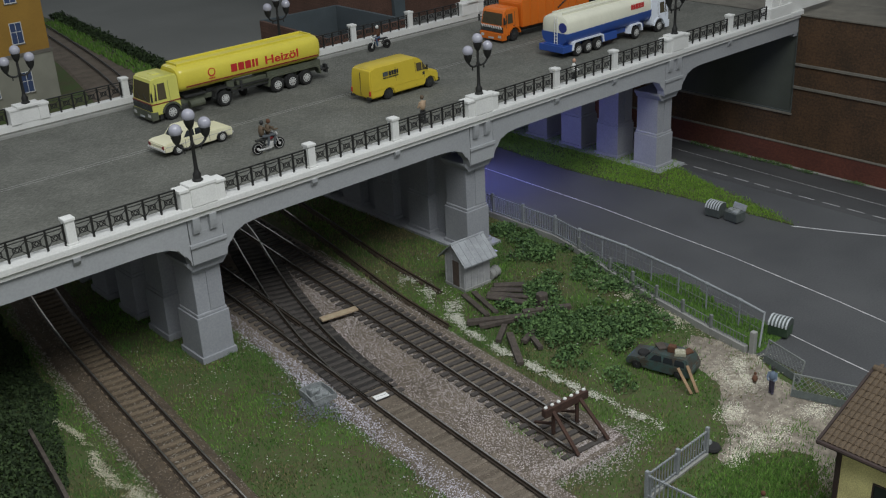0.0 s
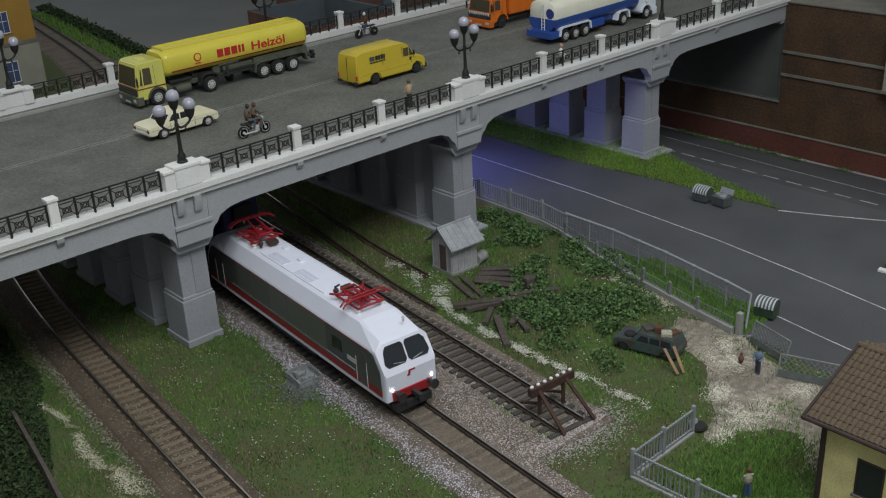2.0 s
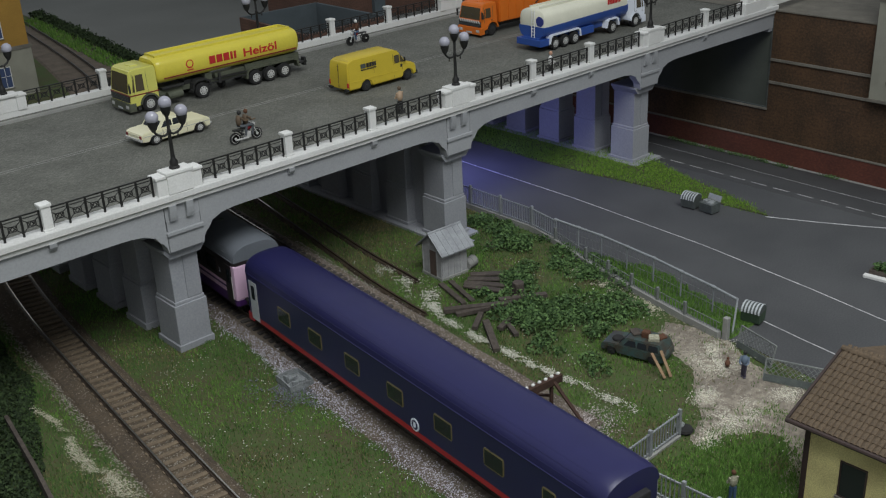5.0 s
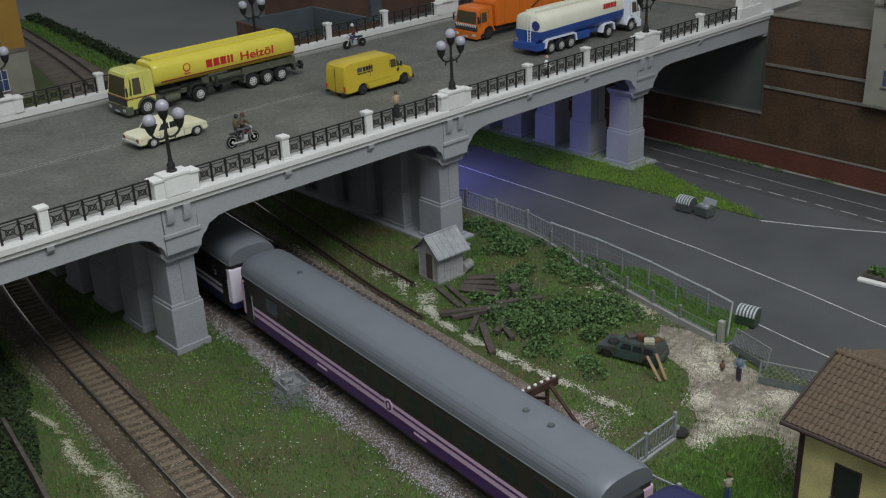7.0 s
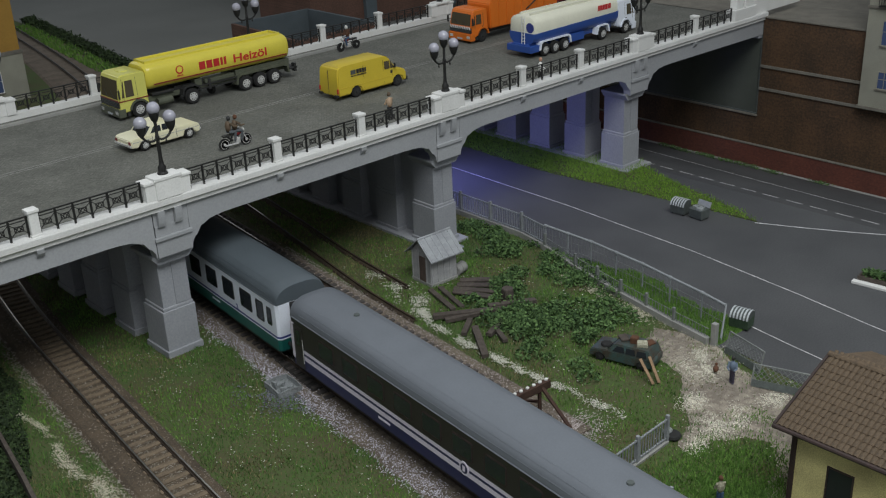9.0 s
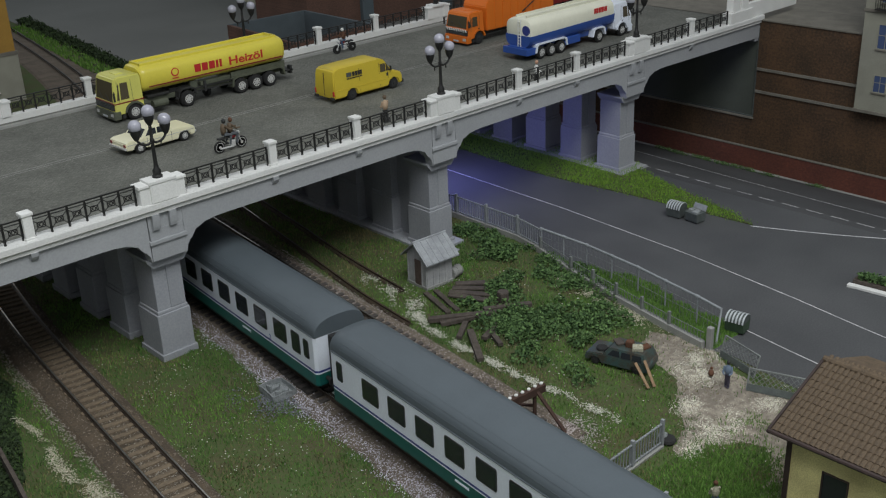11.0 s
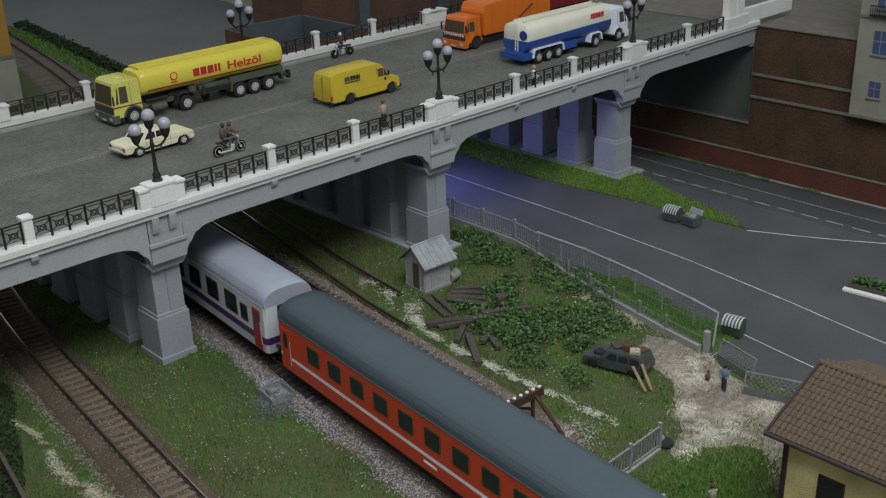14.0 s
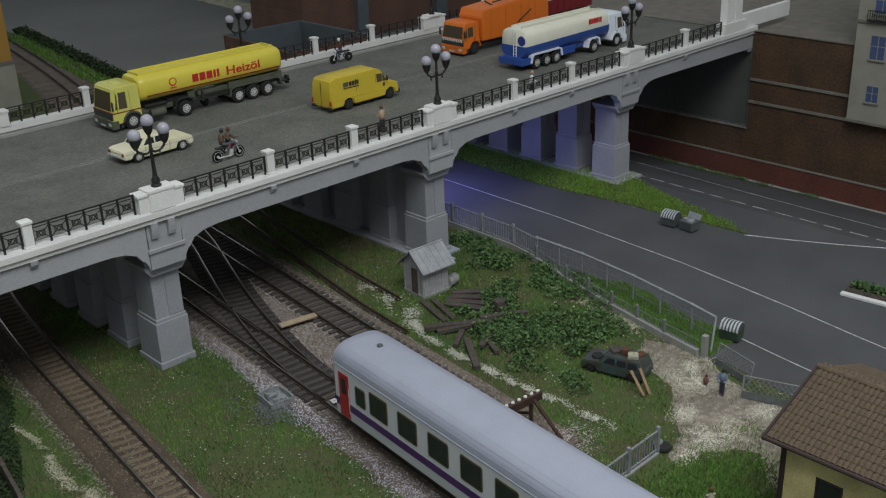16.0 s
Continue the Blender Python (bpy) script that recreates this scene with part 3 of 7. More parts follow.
def railing(x0, x1, y):
    n = round((x1 - x0) / 10.0)
    rail = thing("railing", "black iron railing panel between white parapet posts", "railing", at(x0, y, 102.4), "railings of the bridge")
    L = x1 - x0
    quick("top_rail", [(0, L, -0.45, 0.45, 11.3, 12.0)], M["iron"], rail)
    quick("top_rail", [(0, L, -0.28, 0.28, 9.7, 10.1)], M["iron"], rail)
    bar = None
    for i in range(n + 1):
        x = min(max(i * L / n, 0.5), L - 0.5)
        if bar is None:
            bar = quick("bar", [(-0.5, 0.5, -0.5, 0.5, 0, 12.0)], M["iron"], rail)
            bar.matrix_basis = at(x, 0)
        else:
            again(bar, rail, at(x, 0))
    orn = None
    for i in range(n):
        x = (i + 0.5) * L / n
        w = L / n / 2
        if orn is None:
            bm = bmesh.new()
            for sx in (-1, 1):
                for z0, z1, zr in ((1.4, 3.6, 4.4), (9.7, 8.0, 7.3)):
                    arc = [(sx * w * 0.97, z0), (sx * w * 0.80, z0 + (z1 - z0) * 0.65), (sx * w * 0.62, z1), (sx * w * 0.42, zr)]
                    for a, b in zip(arc, arc[1:]):
                        cyl(bm, (a[0], 0, a[1]), (b[0], 0, b[1]), 0.27, n=5)
            lo_, hi_, q_ = 4.4, 7.3, w * 0.44
            for a, b in (((-q_, lo_), (q_, lo_)), ((q_, lo_), (q_, hi_)), ((q_, hi_), (-q_, hi_)), ((-q_, hi_), (-q_, lo_)), ((-q_, lo_), (0, hi_)), ((0, hi_), (q_, lo_)), ((-q_, hi_), (0, lo_)), ((0, lo_), (q_, hi_))):
                cyl(bm, (a[0], 0, a[1]), (b[0], 0, b[1]), 0.3, n=5)
            orn = part("ornament", bm, M["iron"], rail)
            orn.matrix_basis = at(x, 0)
        else:
            again(orn, rail, at(x, 0))


for k in (-1, 0, 1, 2):
    for a, b in ((29.8, 88), (93.2, 153.7), (158.9, 218.2)):
        if k < 2:
            railing(k * S + a, k * S + b, 2.6)
            railing(k * S + a, k * S + b, 241.5)
        elif a < 100:
            e = k * S + b if a < 50 else 584
            railing(k * S + a, e, 2.6)
            railing(k * S + a, e, 241.5)

for y in (0, 238):
    col = thing("bridge_pillar", "tall white pillar closing the bridge parapet", "pillar", at(0, y))
    bm = bmesh.new()
    box(bm, 584, 620, -1, 8, 102.2, 112, bevel=0.4)
    part("base", bm, M["white"], col)
    bm = bmesh.new()
    box(bm, 588, 599, 0, 7, 112, 185, bevel=0.4)
    box(bm, 603, 614, 0.4, 7, 112, 185, bevel=0.4)
    part("shaft", bm, M["white"], col)
    quick("wing", [(614.5, 700, 1, 6, 102.4, 116)], M["white"], col, 0.3, "white parapet wall")


def tube(bm, pts, r, n=8):
    """A bent round bar along points of (x, z)."""
    rings = []
    for i, (x, z) in enumerate(pts):
        a, b = pts[max(i - 1, 0)], pts[min(i + 1, len(pts) - 1)]
        d = math.hypot(b[0] - a[0], b[1] - a[1])
        nx, nz = -(b[1] - a[1]) / d, (b[0] - a[0]) / d
        rings.append([bm.verts.new((x + nx * r * math.cos(q), r * math.sin(q), z + nz * r * math.cos(q))) for q in [2 * math.pi * k / n for k in range(n)]])
    for a, b in zip(rings, rings[1:]):
        for k in range(n):
            bm.faces.new((a[k], a[(k + 1) % n], b[(k + 1) % n], b[k]))
    bm.faces.new(rings[0])
    bm.faces.new(rings[-1][::-1])
    bmesh.ops.recalc_face_normals(bm, faces=bm.faces)


def lamp(x, y):
    lp = thing("street_lamp", "black iron street lamp with three white globes", "street lamp", at(x, y, 115.1), "lamps on the bridge")
    bm = bmesh.new()
    lathe(bm, [(3.0, 0), (3.0, 1.0), (2.3, 1.6), (2.4, 4.2), (1.5, 5.6), (1.15, 8), (1.0, 20), (1.2, 20.6), (1.2, 22), (0.9, 22.6), (0.9, 30)])
    part("pole", bm, M["iron"], lp, "", True)
    cups = ((0, 0, 31.0), (-9.0, 0, 24.4), (9.0, 0, 24.4))
    for cx, cy, cz in cups:
        bm = bmesh.new()
        lathe(bm, [(0.8, -1.4), (2.0, 0.4), (2.8, 2.8), (3.0, 5.0), (2.6, 5.2)], (cx, cy, cz))
        part("lantern_cup", bm, M["iron"], lp, "", True)
    for s in (-1, 1):
        bm = bmesh.new()
        tube(bm, [(s * 0.6, 20.6), (s * 2.4, 19.6), (s * 4.8, 19.8), (s * 6.8, 20.8), (s * 8.2, 22.2), (s * 9.0, 24.0)], 0.72)
        arm = part("arm", bm, M["iron"], lp, "", True)
        bm = bmesh.new()
        lathe(bm, [(0.2, -1.8), (0.7, -1.1), (0.35, -0.4), (0.6, 0.6)], (s * 5.2, 0, 19.0), 8)
        part("finial", bm, M["iron"], arm, "", True)
    for cx, cy, cz in cups:
        bm = bmesh.new()
        ball(bm, (cx, cy, cz + 6.9), 3.65, n=20)
        part("globe", bm, M["globe"], lp, "white opal globe", True)
    return lp


for x in PED:
    lamp(x + 15, 3.2)
    lamp(x + 15, 241)


# piers: shaft, plinth and capital, one row under each pedestal
def pier(x, y, front):
    p = thing("bridge_pier", "grey rectangular bridge pier on a stepped plinth", "pier", at(x, y), "piers of the bridge")
    bm = bmesh.new()
    box(bm, 1.9, 20.7, 0.4, 21.6, 30, 63, bevel=0.3)
    part("shaft", bm, M["pier"], p)
    quick("pilaster_strip", [(10.6, 20.2, -0.1, 0.5, 32, 62)], M["pier"], p, 0.1)
    bm = bmesh.new()
    box(bm, 0.4, 22.1, -0.9, 22.9, 3.6, 29.4, bevel=0.5)
    box(bm, 1.2, 21.4, -0.3, 22.3, 29.2, 31.6, bevel=0.7)
    part("plinth", bm, M["pier"], p)
    bm = bmesh.new()
    box(bm, -0.7, 23.2, -2.2, 24.2, -0.5, 3.8, bevel=0.4)
    part("foot", bm, M["pier"], p)
    bm = bmesh.new()
    prism(bm, [(1.4, 61), (21.2, 61), (24.8, 65.4), (24.8, 66.8), (-2.0, 66.8), (-2.0, 65.4)], -3.4 if front else -1, 22, "y")
    part("capital", bm, M["pier"], p)
    if front:
        bm = bmesh.new()
        box(bm, 0.4, 22.6, -7.4, 0, 66.8, 77, bevel=0.2)
        box(bm, -0.4, 23.4, -8.6, 0, 77, 79.4, bevel=0.4)
        box(bm, 0.8, 22.2, -7.2, 0, 79.4, 86, bevel=0.2)
        part("corbel_block", bm, M["concrete"], p)
        for bx in (4.8, 15.6):
            bm = bmesh.new()
            prism(bm, [(0, 95.1), (0, 85.2), (-1.6, 85.8), (-2.2, 88.2), (-2.6, 91.4), (-2.8, 95.1)], bx - 2.2, bx + 2.2, "x")
            bmesh.ops.translate(bm, verts=bm.verts, vec=(0, -7.1, 0))
            part("corbel", bm, M["concrete"], p)
        quick("pilaster", [(0.6, 22.4, -7.1, 0, 86, 95.1)], M["concrete"], p)
    else:
        quick("head", [(0.6, 22.4, 1, 21, 66.8, 88)], M["pier"], p)


for k in (-1, 0, 1, 2):
    for j in range(6):
        pier(k * S + 3.6, 9.3 + j * 41.4, j == 0)
wall = thing("pier_wall", "low grey footing slab under the bridge piers", "footing", kind="structure")
quick("slab", [(S - 1, S + 31, 2, 250, -1, 1.6)], M["pier"], wall, 0.3)
quick("infill", [(S + 12, S + 17, 31, 215, 1.6, 88)], M["pier"], wall)
wall = thing("pier_wall", "pale footing slab beside the grass island", "footing", kind="structure")
quick("slab", [(2 * S - 2, 2 * S + 33, 0, 250, -1, 1.4)], M["concrete"], wall, 0.3)


# ---- tracks ----
def curve_pts(f, y0, y1, step=12.0):
    n = max(2, int((y1 - y0) / step))
    return [(f(y0 + (y1 - y0) * i / n), y0 + (y1 - y0) * i / n) for i in range(n + 1)]


def through_pts(pts, step=10.0):
    """A smooth line through a few points."""
    ys, xs = [p[1] for p in pts], [p[0] for p in pts]
    out = []
    n = int((ys[-1] - ys[0]) / step)
    for i in range(n + 1):
        y = ys[0] + (ys[-1] - ys[0]) * i / n
        k = max(j for j in range(len(ys) - 1) if ys[j] <= y + 1e-6)
        u = (y - ys[k]) / (ys[k + 1] - ys[k])
        g = [(xs[min(j + 1, len(xs) - 1)] - xs[max(j - 1, 0)]) / (ys[min(j + 1, len(ys) - 1)] - ys[max(j - 1, 0)]) for j in (k, k + 1)]
        h = ys[k + 1] - ys[k]
        x = (2 * u ** 3 - 3 * u ** 2 + 1) * xs[k] + (u ** 3 - 2 * u ** 2 + u) * h * g[0] + (-2 * u ** 3 + 3 * u ** 2) * xs[k + 1] + (u ** 3 - u ** 2) * h * g[1]
        out.append((x, y))
    return out


def sweep(bm, pts, off, prof):
    """Draw a profile of (across, up) along a line, shifted sideways."""
    rows = []
    for i, p in enumerate(pts):
        a, b = Vector(pts[max(i - 1, 0)]), Vector(pts[min(i + 1, len(pts) - 1)])
        d = (b - a).normalized()
        n = Vector((d.y, -d.x))
        rows.append([bm.verts.new((p[0] + n.x * (off + u), p[1] + n.y * (off + u), z)) for u, z in prof])
    m = len(prof)
    for r, q in zip(rows, rows[1:]):
        for j in range(m):
            bm.faces.new((r[j], r[(j + 1) % m], q[(j + 1) % m], q[j]))
    bm.faces.new(rows[0])
    bm.faces.new(rows[-1][::-1])
    bmesh.ops.recalc_face_normals(bm, faces=bm.faces)


RAIL = [(-1.1, 2.3), (1.1, 2.3), (1.1, 2.7), (0.3, 3.0), (0.3, 3.7), (0.55, 3.9), (0.55, 4.5), (-0.55, 4.5), (-0.55, 3.9), (-0.3, 3.7), (-0.3, 3.0), (-1.1, 2.7)]
HEAD = [(-0.42, 4.48), (0.42, 4.48), (0.38, 4.62), (-0.38, 4.62)]


def rails(tr, pts, sides=(-8.25, 8.25), sunk=0.0, old=False):
    for off in sides:
        bm = bmesh.new()
        sweep(bm, pts, off, [(u, z - sunk) for u, z in RAIL])
        r = part("rail", bm, M["oldrail" if old else "rail"], tr, "brown rusty rail")
        if old:
            shine = [q for q in pts if q[1] > 70]
            bm = bmesh.new()
            sweep(bm, [q for q in pts if q[1] < 300], off, [(-2.4, -0.5), (2.4, -0.5), (1.6, 0.9), (-1.6, 0.9)])
            part("earth_strip", bm, M["oldrail"], tr)
        bm = bmesh.new()
        sweep(bm, shine if old else pts, off, [(u, z - sunk) for u, z in HEAD])
        part("rail_head", bm, M["railtop"], r, "worn steel running surface")


def sleepers(tr, pts, material, pitch=6.9, length=29.0, high=2.35, y_max=1e9, y_min=-1e9):
    rnd = random.Random(4)
    bm = bmesh.new()
    box(bm, -length / 2, length / 2, -1.55, 1.55, -1.8, 0, bevel=0.25)
    me = mesh_of("sleeper", bm, material)
    run, last = 0.0, Vector(pts[0])
    nxt = 0.0
    for i in range(1, len(pts)):
        p = Vector(pts[i])
        seg = (p - last).length
        d = (p - last).normalized()
        while nxt <= run + seg:
            q = last + d * (nxt - run)
            if y_min < q.y < y_max:
                o = new("sleeper", me)
                o.parent = tr
                o.matrix_basis = at(q.x + rnd.uniform(-0.5, 0.5), q.y, high + rnd.uniform(-0.15, 0.15), -math.degrees(math.atan2(d.x, d.y)) + rnd.uniform(-1.5, 1.5))
            nxt += pitch
        run, last = run + seg, p


def line_a(y):
    return -47.8 + 0.1023 * y + (max(0.0, y - 50) ** 2) * 3.2e-4


def line_b(y):
    return 62.0 + 0.096 * y


def line_c(y):
    return 117.0 + 0.1128 * y


TA = curve_pts(line_a, -420, 330)
TB_MAIN = curve_pts(line_b, -520, 160)
TC = curve_pts(line_c, -213, 420)
TX = through_pts([(52.4, -100), (57.0, -62), (63.3, -30), (71.0, 0), (86.0, 50), (104.0, 100), (125.5, 160), (143.4, 230)])
R_BEND = 330.0
HEAD_B = math.atan(0.096)
S_BEND = 160 / math.cos(HEAD_B)


def along_b(s):
    """The main track by its length from the bridge's face: x, y and heading in degrees."""
    if s <= S_BEND:
        return 62.0 + math.sin(HEAD_B) * s, math.cos(HEAD_B) * s, -math.degrees(HEAD_B)
    a = (s - S_BEND) / R_BEND
    x0, y0 = 62.0 + math.sin(HEAD_B) * S_BEND, math.cos(HEAD_B) * S_BEND
    turn = min(a, math.radians(150))
    cx, cy = x0 - math.cos(HEAD_B) * R_BEND, y0 + math.sin(HEAD_B) * R_BEND
    x = cx + R_BEND * math.cos(turn - HEAD_B)
    y = cy + R_BEND * math.sin(turn - HEAD_B)
    over = (a - turn) * R_BEND
    h = turn - HEAD_B
    return x - math.sin(h) * over, y + math.cos(h) * over, math.degrees(h)


TB_BEND = [along_b(S_BEND + i * 16)[:2] for i in range(150)]
track = thing("track_main", "straight railway track with brown earth between the rails", "railway track", kind="structure")
rails(track, TB_MAIN + TB_BEND[1:])
sleepers(track, TB_MAIN, M["sleeper"], high=1.35, y_max=-108)
sleepers(track, TB_MAIN, M["sleeper_dark"], high=2.3, y_min=-106)
track = thing("track_crossover", "dark oily turnout joining two tracks", "railway track", kind="structure")
rails(track, TX)
sleepers(track, TX[8:], M["sleeper_dark"], high=2.25, length=30)
for sx in (-6.6, 6.6):
    bm = bmesh.new()
    sweep(bm, [(62 + 0.096 * y + sx + (0.25 * sx if y > 60 else 0), y) for y in (0, 20, 40, 60)], 0, RAIL)
    part("check_rail", bm, M["rail"], track)
track = thing("track_siding", "siding with dark wooden sleepers ending at a buffer stop", "railway track", kind="structure")
rails(track, TC)
sleepers(track, TC, M["sleeper_dark"], high=2.4)
track = thing("track_left", "single railway track with brown dusty sleepers", "railway track", kind="structure")
rails(track, TA)
sleepers(track, TA, M["sleeper_brown"], high=2.2, length=20.5)
track = thing("track_overgrown", "rusty overgrown siding rails buried in grass", "railway track", kind="structure")
DL = through_pts([(134, -67), (136, -47), (141, -8), (150, 41), (158, 83), (171, 153), (190, 250), (240, 420), (306, 640), (344, 818), (385, 1060)])
DR = through_pts([(163, -27), (169, 26), (176, 71), (184, 115), (194, 176), (209, 250), (257, 420), (323, 640), (361, 818), (402, 1060)])
rails(track, DL, (0,), 1.6, True)
rails(track, DR, (0,), 1.8, True)
DX = [(x - 45, y) for x, y in through_pts([(209, 250), (248, 420), (314, 640), (352, 818), (393, 1060)])]
rails(track, DX)

for nm, pts, w0, w1, z, mt, lb in (
    ("ballast_left", TA, -19, 13, 1.4, "bed_brown", "brown track bed of fine grit"),
    ("ballast_main", curve_pts(lambda y: line_b(y) + 24, -520, 330), -46, -4, 1.2, "bed", "grey-brown gravel bed under the main track"),
    ("ballast_siding", curve_pts(lambda y: line_b(y) + 24, -219, 330), -3.9, 50, 1.2, "bed", "grey-brown gravel bed under the siding"),
    ("ballast_bend", TB_BEND, -16, 16, 1.2, "bed", "brown track bed of the bend behind the bridge"),
    ("ballast_back", through_pts([(175, 200), (224, 420), (285, 640), (326, 818), (368, 1060)]), -52, 34, 1.0, "bed", "brown track bed behind the bridge"),
):
    bm = bmesh.new()
    sweep(bm, pts, 0, [(w0 - 3, -0.6), (w1 + 3, -0.6), (w1, z), (w0, z)])
    tagged(part(nm, bm, M[mt]), lb, "track bed", kind="structure")
bm = bmesh.new()
sweep(bm, [(x, y) for x, y in TX if y > -92], 0, [(-17, 0.5), (17, 0.5), (15, 1.62), (-15, 1.62)])
tagged(part("ballast_oily", bm, M["bed_dark"]), "dark oily grit under the turnout", "track bed", kind="structure")


# ---- scattered grit, grass and weeds ----
RNG = np.random.default_rng(7)


def inside(x, y, pts):
    ok = np.zeros(len(x), bool)
    for (x0, y0), (x1, y1) in zip(pts, pts[1:] + pts[:1]):
        if y0 == y1:
            continue
        ok ^= ((y0 > y) != (y1 > y)) & (x < (x1 - x0) * (y - y0) / (y1 - y0) + x0)
    return ok


def patch(x, y, size=22.0, seed=0.0):
    """A smooth uneven field between 0 and 1."""
    a, b = x / size + seed, y / size - seed * 1.7
    f = np.sin(a + 1.3 * np.sin(b * 0.9 + seed)) + np.sin(b * 1.1 + 1.7 * np.sin(a * 0.8)) + 0.7 * np.sin(a * 2.3 - b * 1.9) + 0.5 * np.sin(a * 4.1 + b * 3.3)
    return 0.5 + f / 6.4


def stones(name, x, y, z, size, material, label, category):
    n = len(x)
    base = np.array([(1, 0, 0), (-1, 0, 0), (0, 1, 0), (0, -1, 0), (0, 0, 1), (0, 0, -1)], float)
    fc = np.array([(0, 2, 4), (2, 1, 4), (1, 3, 4), (3, 0, 4), (2, 0, 5), (1, 2, 5), (3, 1, 5), (0, 3, 5)])
    ang = RNG.uniform(0, 6.28, n)
    c, s = np.cos(ang), np.sin(ang)
    sc = size * RNG.uniform(0.5, 1.15, (n, 1, 1)) * RNG.uniform(0.6, 1.2, (n, 6, 1))
    v = base[None] * sc
    v[:, :, 2] *= 0.7
    vx, vy = v[:, :, 0] * c[:, None] - v[:, :, 1] * s[:, None], v[:, :, 0] * s[:, None] + v[:, :, 1] * c[:, None]
    co = np.stack([vx + x[:, None], vy + y[:, None], v[:, :, 2] + z[:, None]], 2).reshape(-1, 3) * MM
    faces = (fc[None] + 6 * np.arange(n)[:, None, None]).reshape(-1, 3)
    return tagged(raw(name, co.tolist(), faces.tolist(), material), label, category, kind="stuff")


def blades(name, x, y, z, high, wide, material, label, category, lean=0.7):
    n = len(x)
    a, b = RNG.uniform(0, 6.28, n), RNG.uniform(0, 6.28, n)
    h = high * RNG.uniform(0.5, 1.2, n)
    l = h * RNG.uniform(0.1, lean, n)
    w = wide / 2
    p0 = np.stack([x + w * np.cos(a), y + w * np.sin(a), z], 1)
    p1 = np.stack([x - w * np.cos(a), y - w * np.sin(a), z], 1)
    p2 = np.stack([x + l * np.cos(b), y + l * np.sin(b), z + h], 1)
    co = np.stack([p0, p1, p2], 1).reshape(-1, 3) * MM
    faces = np.arange(3 * n).reshape(-1, 3)
    return tagged(raw(name, co.tolist(), faces.tolist(), material), label, category, kind="stuff")


def leaf_bits(name, x, y, z, size, material, label, category):
    """Small four-cornered leaves at every tilt."""
    n = len(x)
    u = RNG.normal(size=(n, 3))
    u /= np.linalg.norm(u, axis=1)[:, None]
    w = RNG.normal(size=(n, 3))
    w[:, 2] *= 0.5
    w -= u * (u * w).sum(1)[:, None]
    w /= np.linalg.norm(w, axis=1)[:, None]
    c = np.stack([x, y, z], 1)
    s = (size * RNG.uniform(0.6, 1.3, n))[:, None]
    co = np.stack([c - u * s, c - w * s * 0.55, c + u * s, c + w * s * 0.55], 1).reshape(-1, 3) * MM
    faces = np.arange(4 * n).reshape(-1, 4)
    return tagged(raw(name, co.tolist(), faces.tolist(), material), label, category, kind="stuff")


def spread(n, x0, x1, y0, y1):
    return RNG.uniform(x0, x1, n), RNG.uniform(y0, y1, n)


lb, la, lc = line_b, line_a, line_c
la_v = np.vectorize(line_a)

# pale ballast beside and between the tracks
x, y = spread(150000, -10, 175, -300, 90)
o, oc = x - lb(y), x - lc(y)
keep = (((o > -26 + 9 * (patch(x, y, 10, 1) - 0.5) + 2.2 * RNG.normal(size=len(x))) & (o < -11.5)) | ((o > 11) & (oc < -10) & (RNG.random(len(x)) < 0.8)) | ((oc > 10) & (oc < 22) & (RNG.random(len(x)) < 0.35))) & (RNG.random(len(x)) < 0.45 + 0.75 * patch(x, y, 30, 2))
keep &= (o < 21) | (y > -219 - 14 * patch(x, y, 9, 5) * (o < 50))
x, y = x[keep], y[keep]
near_c = x - lb(y) > 0
thin_ = (RNG.random(len(x)) < np.where(x - lb(y) > -16.5, 0.6, 0.0) + np.clip((y + 70) / 130, 0, 0.5)) & ~near_c
x, y, near_c = x[~thin_], y[~thin_], near_c[~thin_]
stones("ballast_gravel", x[~near_c], y[~near_c], np.full((~near_c).sum(), 1.35), 0.37, M["grit"], "pale lilac-grey gravel beside the rails", "gravel")
stones("ballast_gravel", x[near_c], y[near_c], np.full(near_c.sum(), 1.35), 0.38, M["grit_pink"], "pinkish grey gravel between two tracks", "gravel")
x, y = spread(46000, -90, 175, -300, 200)
o, oc, oa = x - lb(y), x - lc(y), x - la_v(y)
keep = ((np.abs(o) < 12) | ((np.abs(oc) < 22) & (y > -219)) | ((oa > -18) & (oa < 15))) & (RNG.random(len(x)) < 0.8)
x, y = x[keep], y[keep]
stones("track_grit", x, y, np.full(len(x), 1.45), 0.42, M["grit_dark"], "brown grit between the sleepers", "gravel")
x, y = spread(15000, -10, 75, -300, 60)
o = x - lb(y)
keep = RNG.random(len(x)) < 0.8 * np.exp(-((o + 24) / 6.5) ** 2) * np.clip((patch(x, y, 13, 2.6) - 0.25) * 2, 0, 1)
stones("stray_gravel", x[keep], y[keep], np.full(keep.sum(), 0.7), 0.36, M["grit"], "pale gravel strewn into the grass edge", "gravel")
x, y = spread(9000, 78, 130, -262, -120)
o = x - lb(y)
spot = np.exp(-((x - 82) / 3.5) ** 2 - ((y + 176) / 7) ** 2) + np.exp(-((x - 78) / 4) ** 2 - ((y + 205) / 9) ** 2) + 0.7 * np.exp(-((o - 23) / 3) ** 2 - ((y + 240) / 14) ** 2)
keep = RNG.random(len(x)) < spot
blades("grass", x[keep], y[keep], np.full(keep.sum(), 1.1), 2.0, 0.5, M["blades_bright"], "small grass tufts growing in the gravel", "grass")
g = RNG.normal(size=(2, 2600)) * np.array([[9], [13]])
x, y = 26 + g[0], -76 + g[1]
